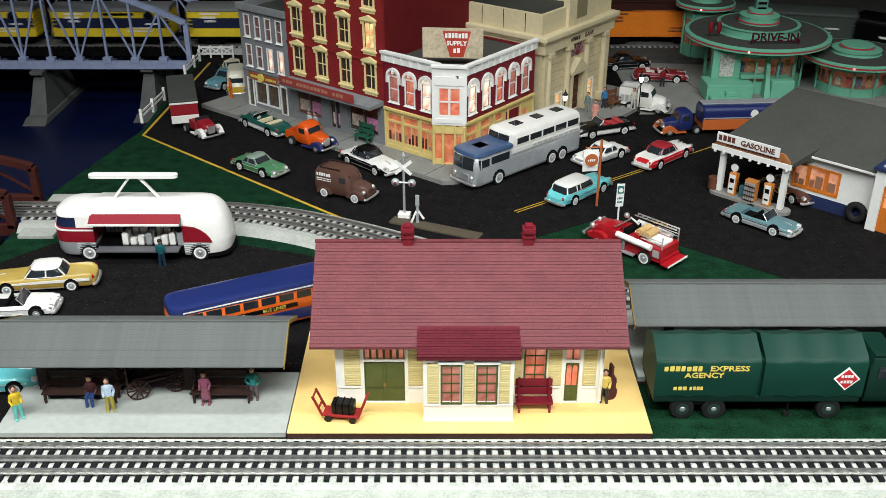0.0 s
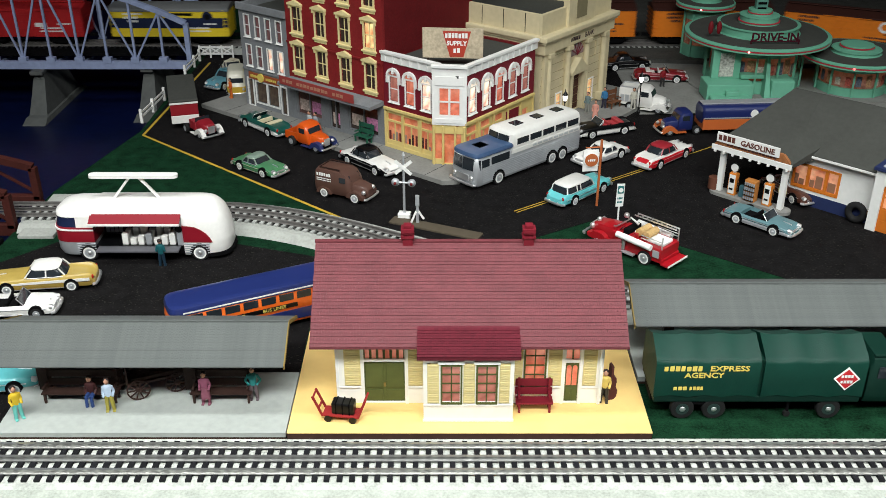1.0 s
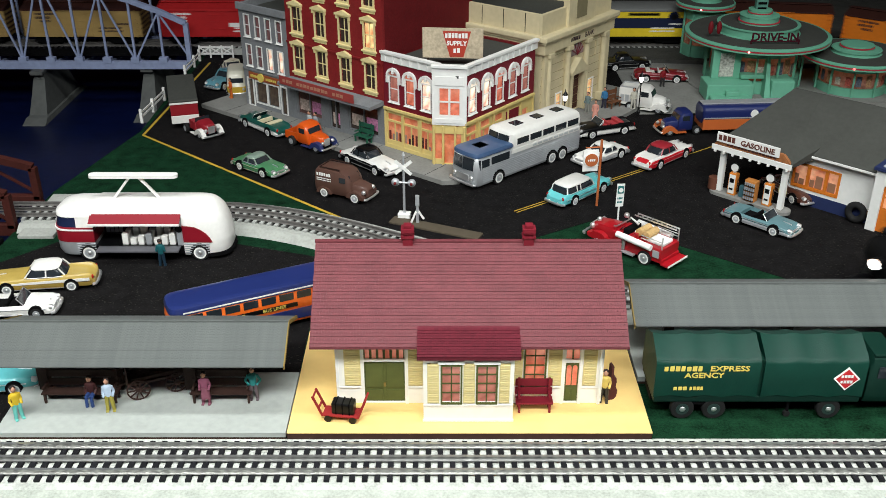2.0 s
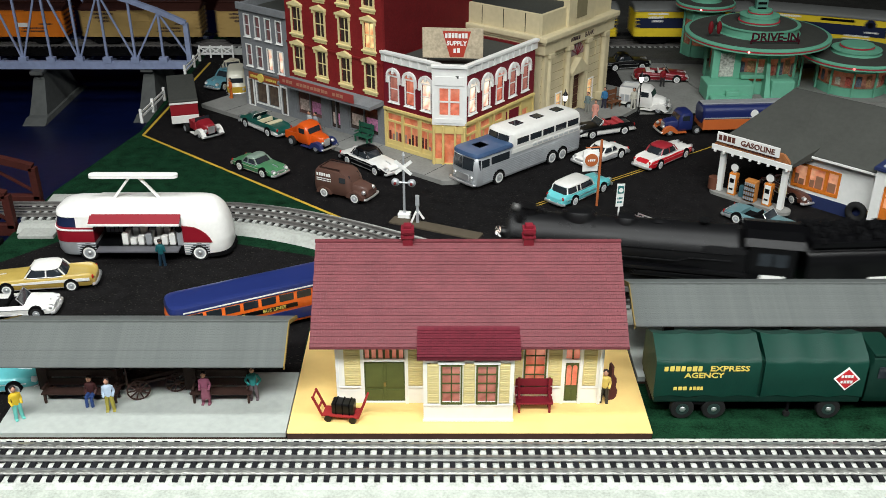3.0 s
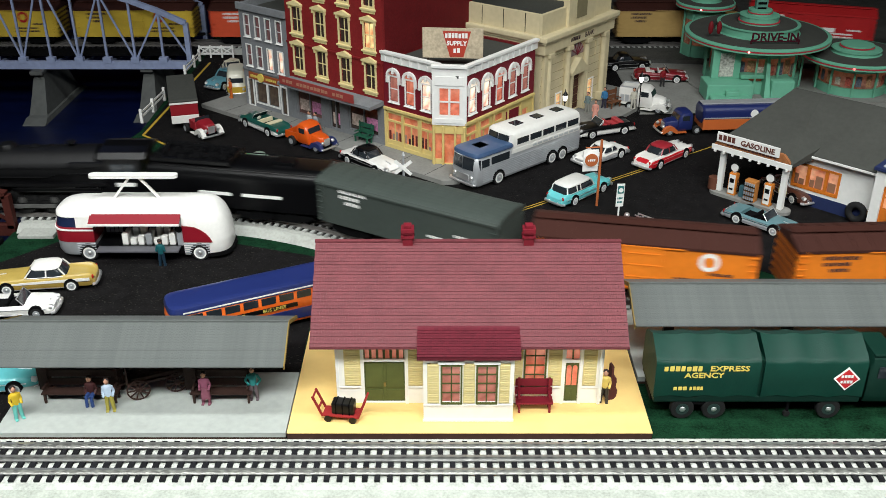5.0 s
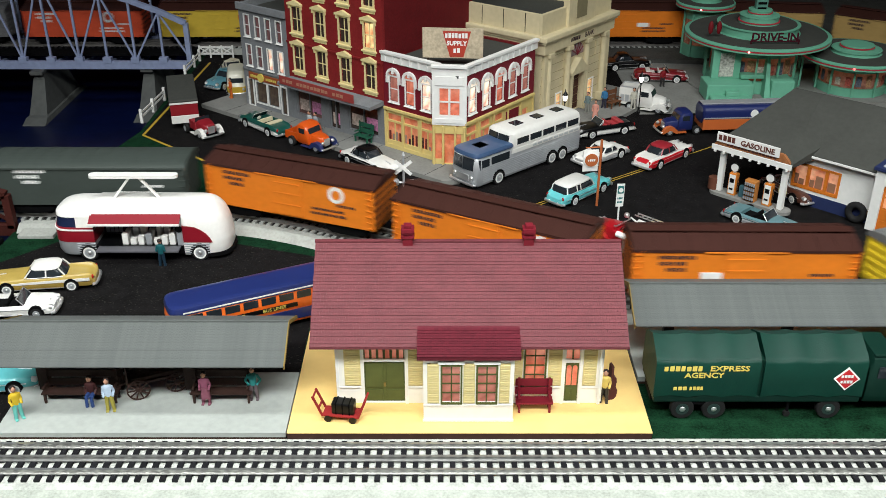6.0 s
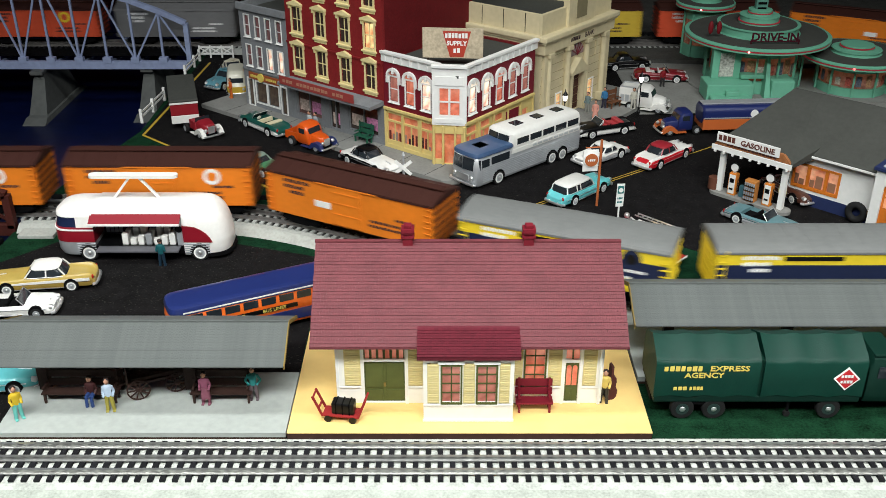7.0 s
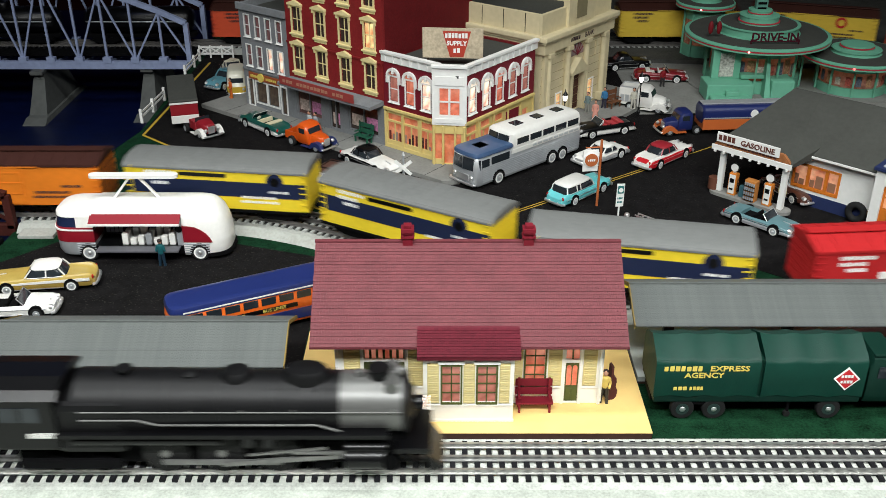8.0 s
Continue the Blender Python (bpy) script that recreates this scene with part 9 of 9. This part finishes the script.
trunk = thing("trunk", at(-8.7, 68.25, ZP + 0.72, -8), "black ribbed travelling trunk on the cart", "trunk")
part("case", box(B(), (-1.0, -0.55, 0), (1.0, 0.55, 1.1), 0.12), BLACK, trunk)
for x in (-0.6, 0, 0.6):
    part("strap", box(B(), (x - 0.06, -0.58, 0), (x + 0.06, 0.58, 1.14)), MATT_BLACK, trunk)
g = thing("leaning_case", at(15.1, 71.2, ZP, 12), "dark maroon cello-like case leaning by the wall", "case")
part("case", loft(B(), [[(a * k, b * 0.35, z) for a, b in ((-1, -1), (1, -1), (1, 1), (-1, 1))] for z, k in ((0, 0.28), (0.3, 0.52), (0.9, 0.6), (1.4, 0.4), (1.9, 0.46), (2.3, 0.4), (2.5, 0.12), (3.6, 0.1))]), plastic(0.07, 0.02, 0.02), g)

# old wagon under the shelter
g = thing("freight_wagon", at(-26.3, 72.6, ZP, 22), "old dark brown freight wagon with spoked wheels", "wagon")
part("bed", box(B(), (-2.6, -1.0, 1.5), (2.6, 1.0, 1.75), 0.05), DARK_WOOD, g)
for x in (-2.5, 2.5):
    part("end_rack", wall_grid(-1.0, 1.0, 1.7, 3.6, [(-0.8, -0.1, 1.9, 3.4), (0.1, 0.8, 1.9, 3.4)], 0.12), DARK_WOOD, g, m=at(x, 0, 0, 90))
for x in (-1.7, 1.7):
    for s in (-1, 1):
        loops = [[((1.0 + 0.07 * math.cos(u)) * math.cos(t), 0.09 * math.sin(u), (1.0 + 0.07 * math.cos(u)) * math.sin(t)) for u in [math.pi * i / 3 for i in range(6)]] for t in [2 * math.pi * j / 20 for j in range(21)]]
        wh = part("wheel", loft(B(), loops), DARK_WOOD, g, m=at(x, s * 1.15, 1.05))
        for a in range(0, 180, 36):
            part("spoke", box(B(), (-0.97, -0.05, -0.05), (0.97, 0.05, 0.05)), DARK_WOOD, wh, m=pose(0, 0, 0, 0, a, 0))
part("tongue", beam(B(), (-2.5, 0, 1.4), (-5.0, 0, 0.6), 0.14, 0.14), DARK_WOOD, g)
for k in range(4):
    part("plank", box(B(), (-2.2, -0.8 + k * 0.42, 1.75), (2.4, -0.45 + k * 0.42, 2.1), 0.03), DARK_WOOD, g)


# white fences by the river road
def fence(pts, label):
    g = thing("fence", at(0, 0, 0), label, "fence", "white road fences")
    for (xa, ya), (xb, yb) in zip(pts, pts[1:]):
        for z in (1.0, 1.7):
            part("rail", beam(B(), (xa, ya, z), (xb, yb, z), 0.14, 0.28), WHITE, g)
    for x, y in pts:
        part("post", box(B(), (x - 0.22, y - 0.22, 0), (x + 0.22, y + 0.22, 2.3), 0.05), WHITE, g)


fence([(-48.0, 145.2), (-47.6, 150.4), (-47.2, 156.2)], "white post and rail fence beside the road")
fence([(-46.7, 169.0), (-46.5, 175.2), (-46.4, 179.2)], "white post and rail fence beside the road")
g = thing("barrier", at(-43.6, 181.2, 0), "white crossed-rail barrier at the road end", "barrier")
for z in (0.7, 2.0):
    part("rail", box(B(), (-3.2, -0.08, z), (3.2, 0.08, z + 0.3)), WHITE, g)
for x in (-3.2, -1.1, 1.1, 3.2):
    part("post", box(B(), (x - 0.15, -0.12, 0), (x + 0.15, 0.12, 2.5)), WHITE, g)
for x in (-2.15, 0, 2.15):
    part("brace", beam(B(), (x - 1.0, -0.12, 0.8), (x + 1.0, -0.12, 2.1), 0.08, 0.2), WHITE, g)
    part("brace", beam(B(), (x - 1.0, -0.14, 2.1), (x + 1.0, -0.14, 0.8), 0.08, 0.2), WHITE, g)

# white trestle rack behind the east shelter
g = thing("luggage_rack", at(17.0, 84.6, 0.0, 0), "white slatted rack behind the shelter", "rack")
for z in (1.2, 2.4, 3.6, 4.8):
    part("slat", box(B(), (-0.9, -0.15, z), (0.9, 0.15, z + 0.35)), WHITE, g)
for x in (-0.9, 0.9):
    part("post", box(B(), (x - 0.12, -0.15, 0), (x + 0.12, 0.15, 5.6)), WHITE, g)

for pump in [ob for ob in bpy.context.scene.objects if ob.name.startswith("gas_pump")]:
    shrink(pump, 0.85)


# ---- all that moves ----
def motions():
    for ob, path, s_ref, length, z, law in MOVERS:
        rows = []
        for i in range(33):
            t = i * 0.25
            d = run(t) if law == "long" else (t - 8.0) * 47.0
            rows.append((t, car_pose(path, s_ref + d, length, z)))
        walk(ob, rows)


motions()
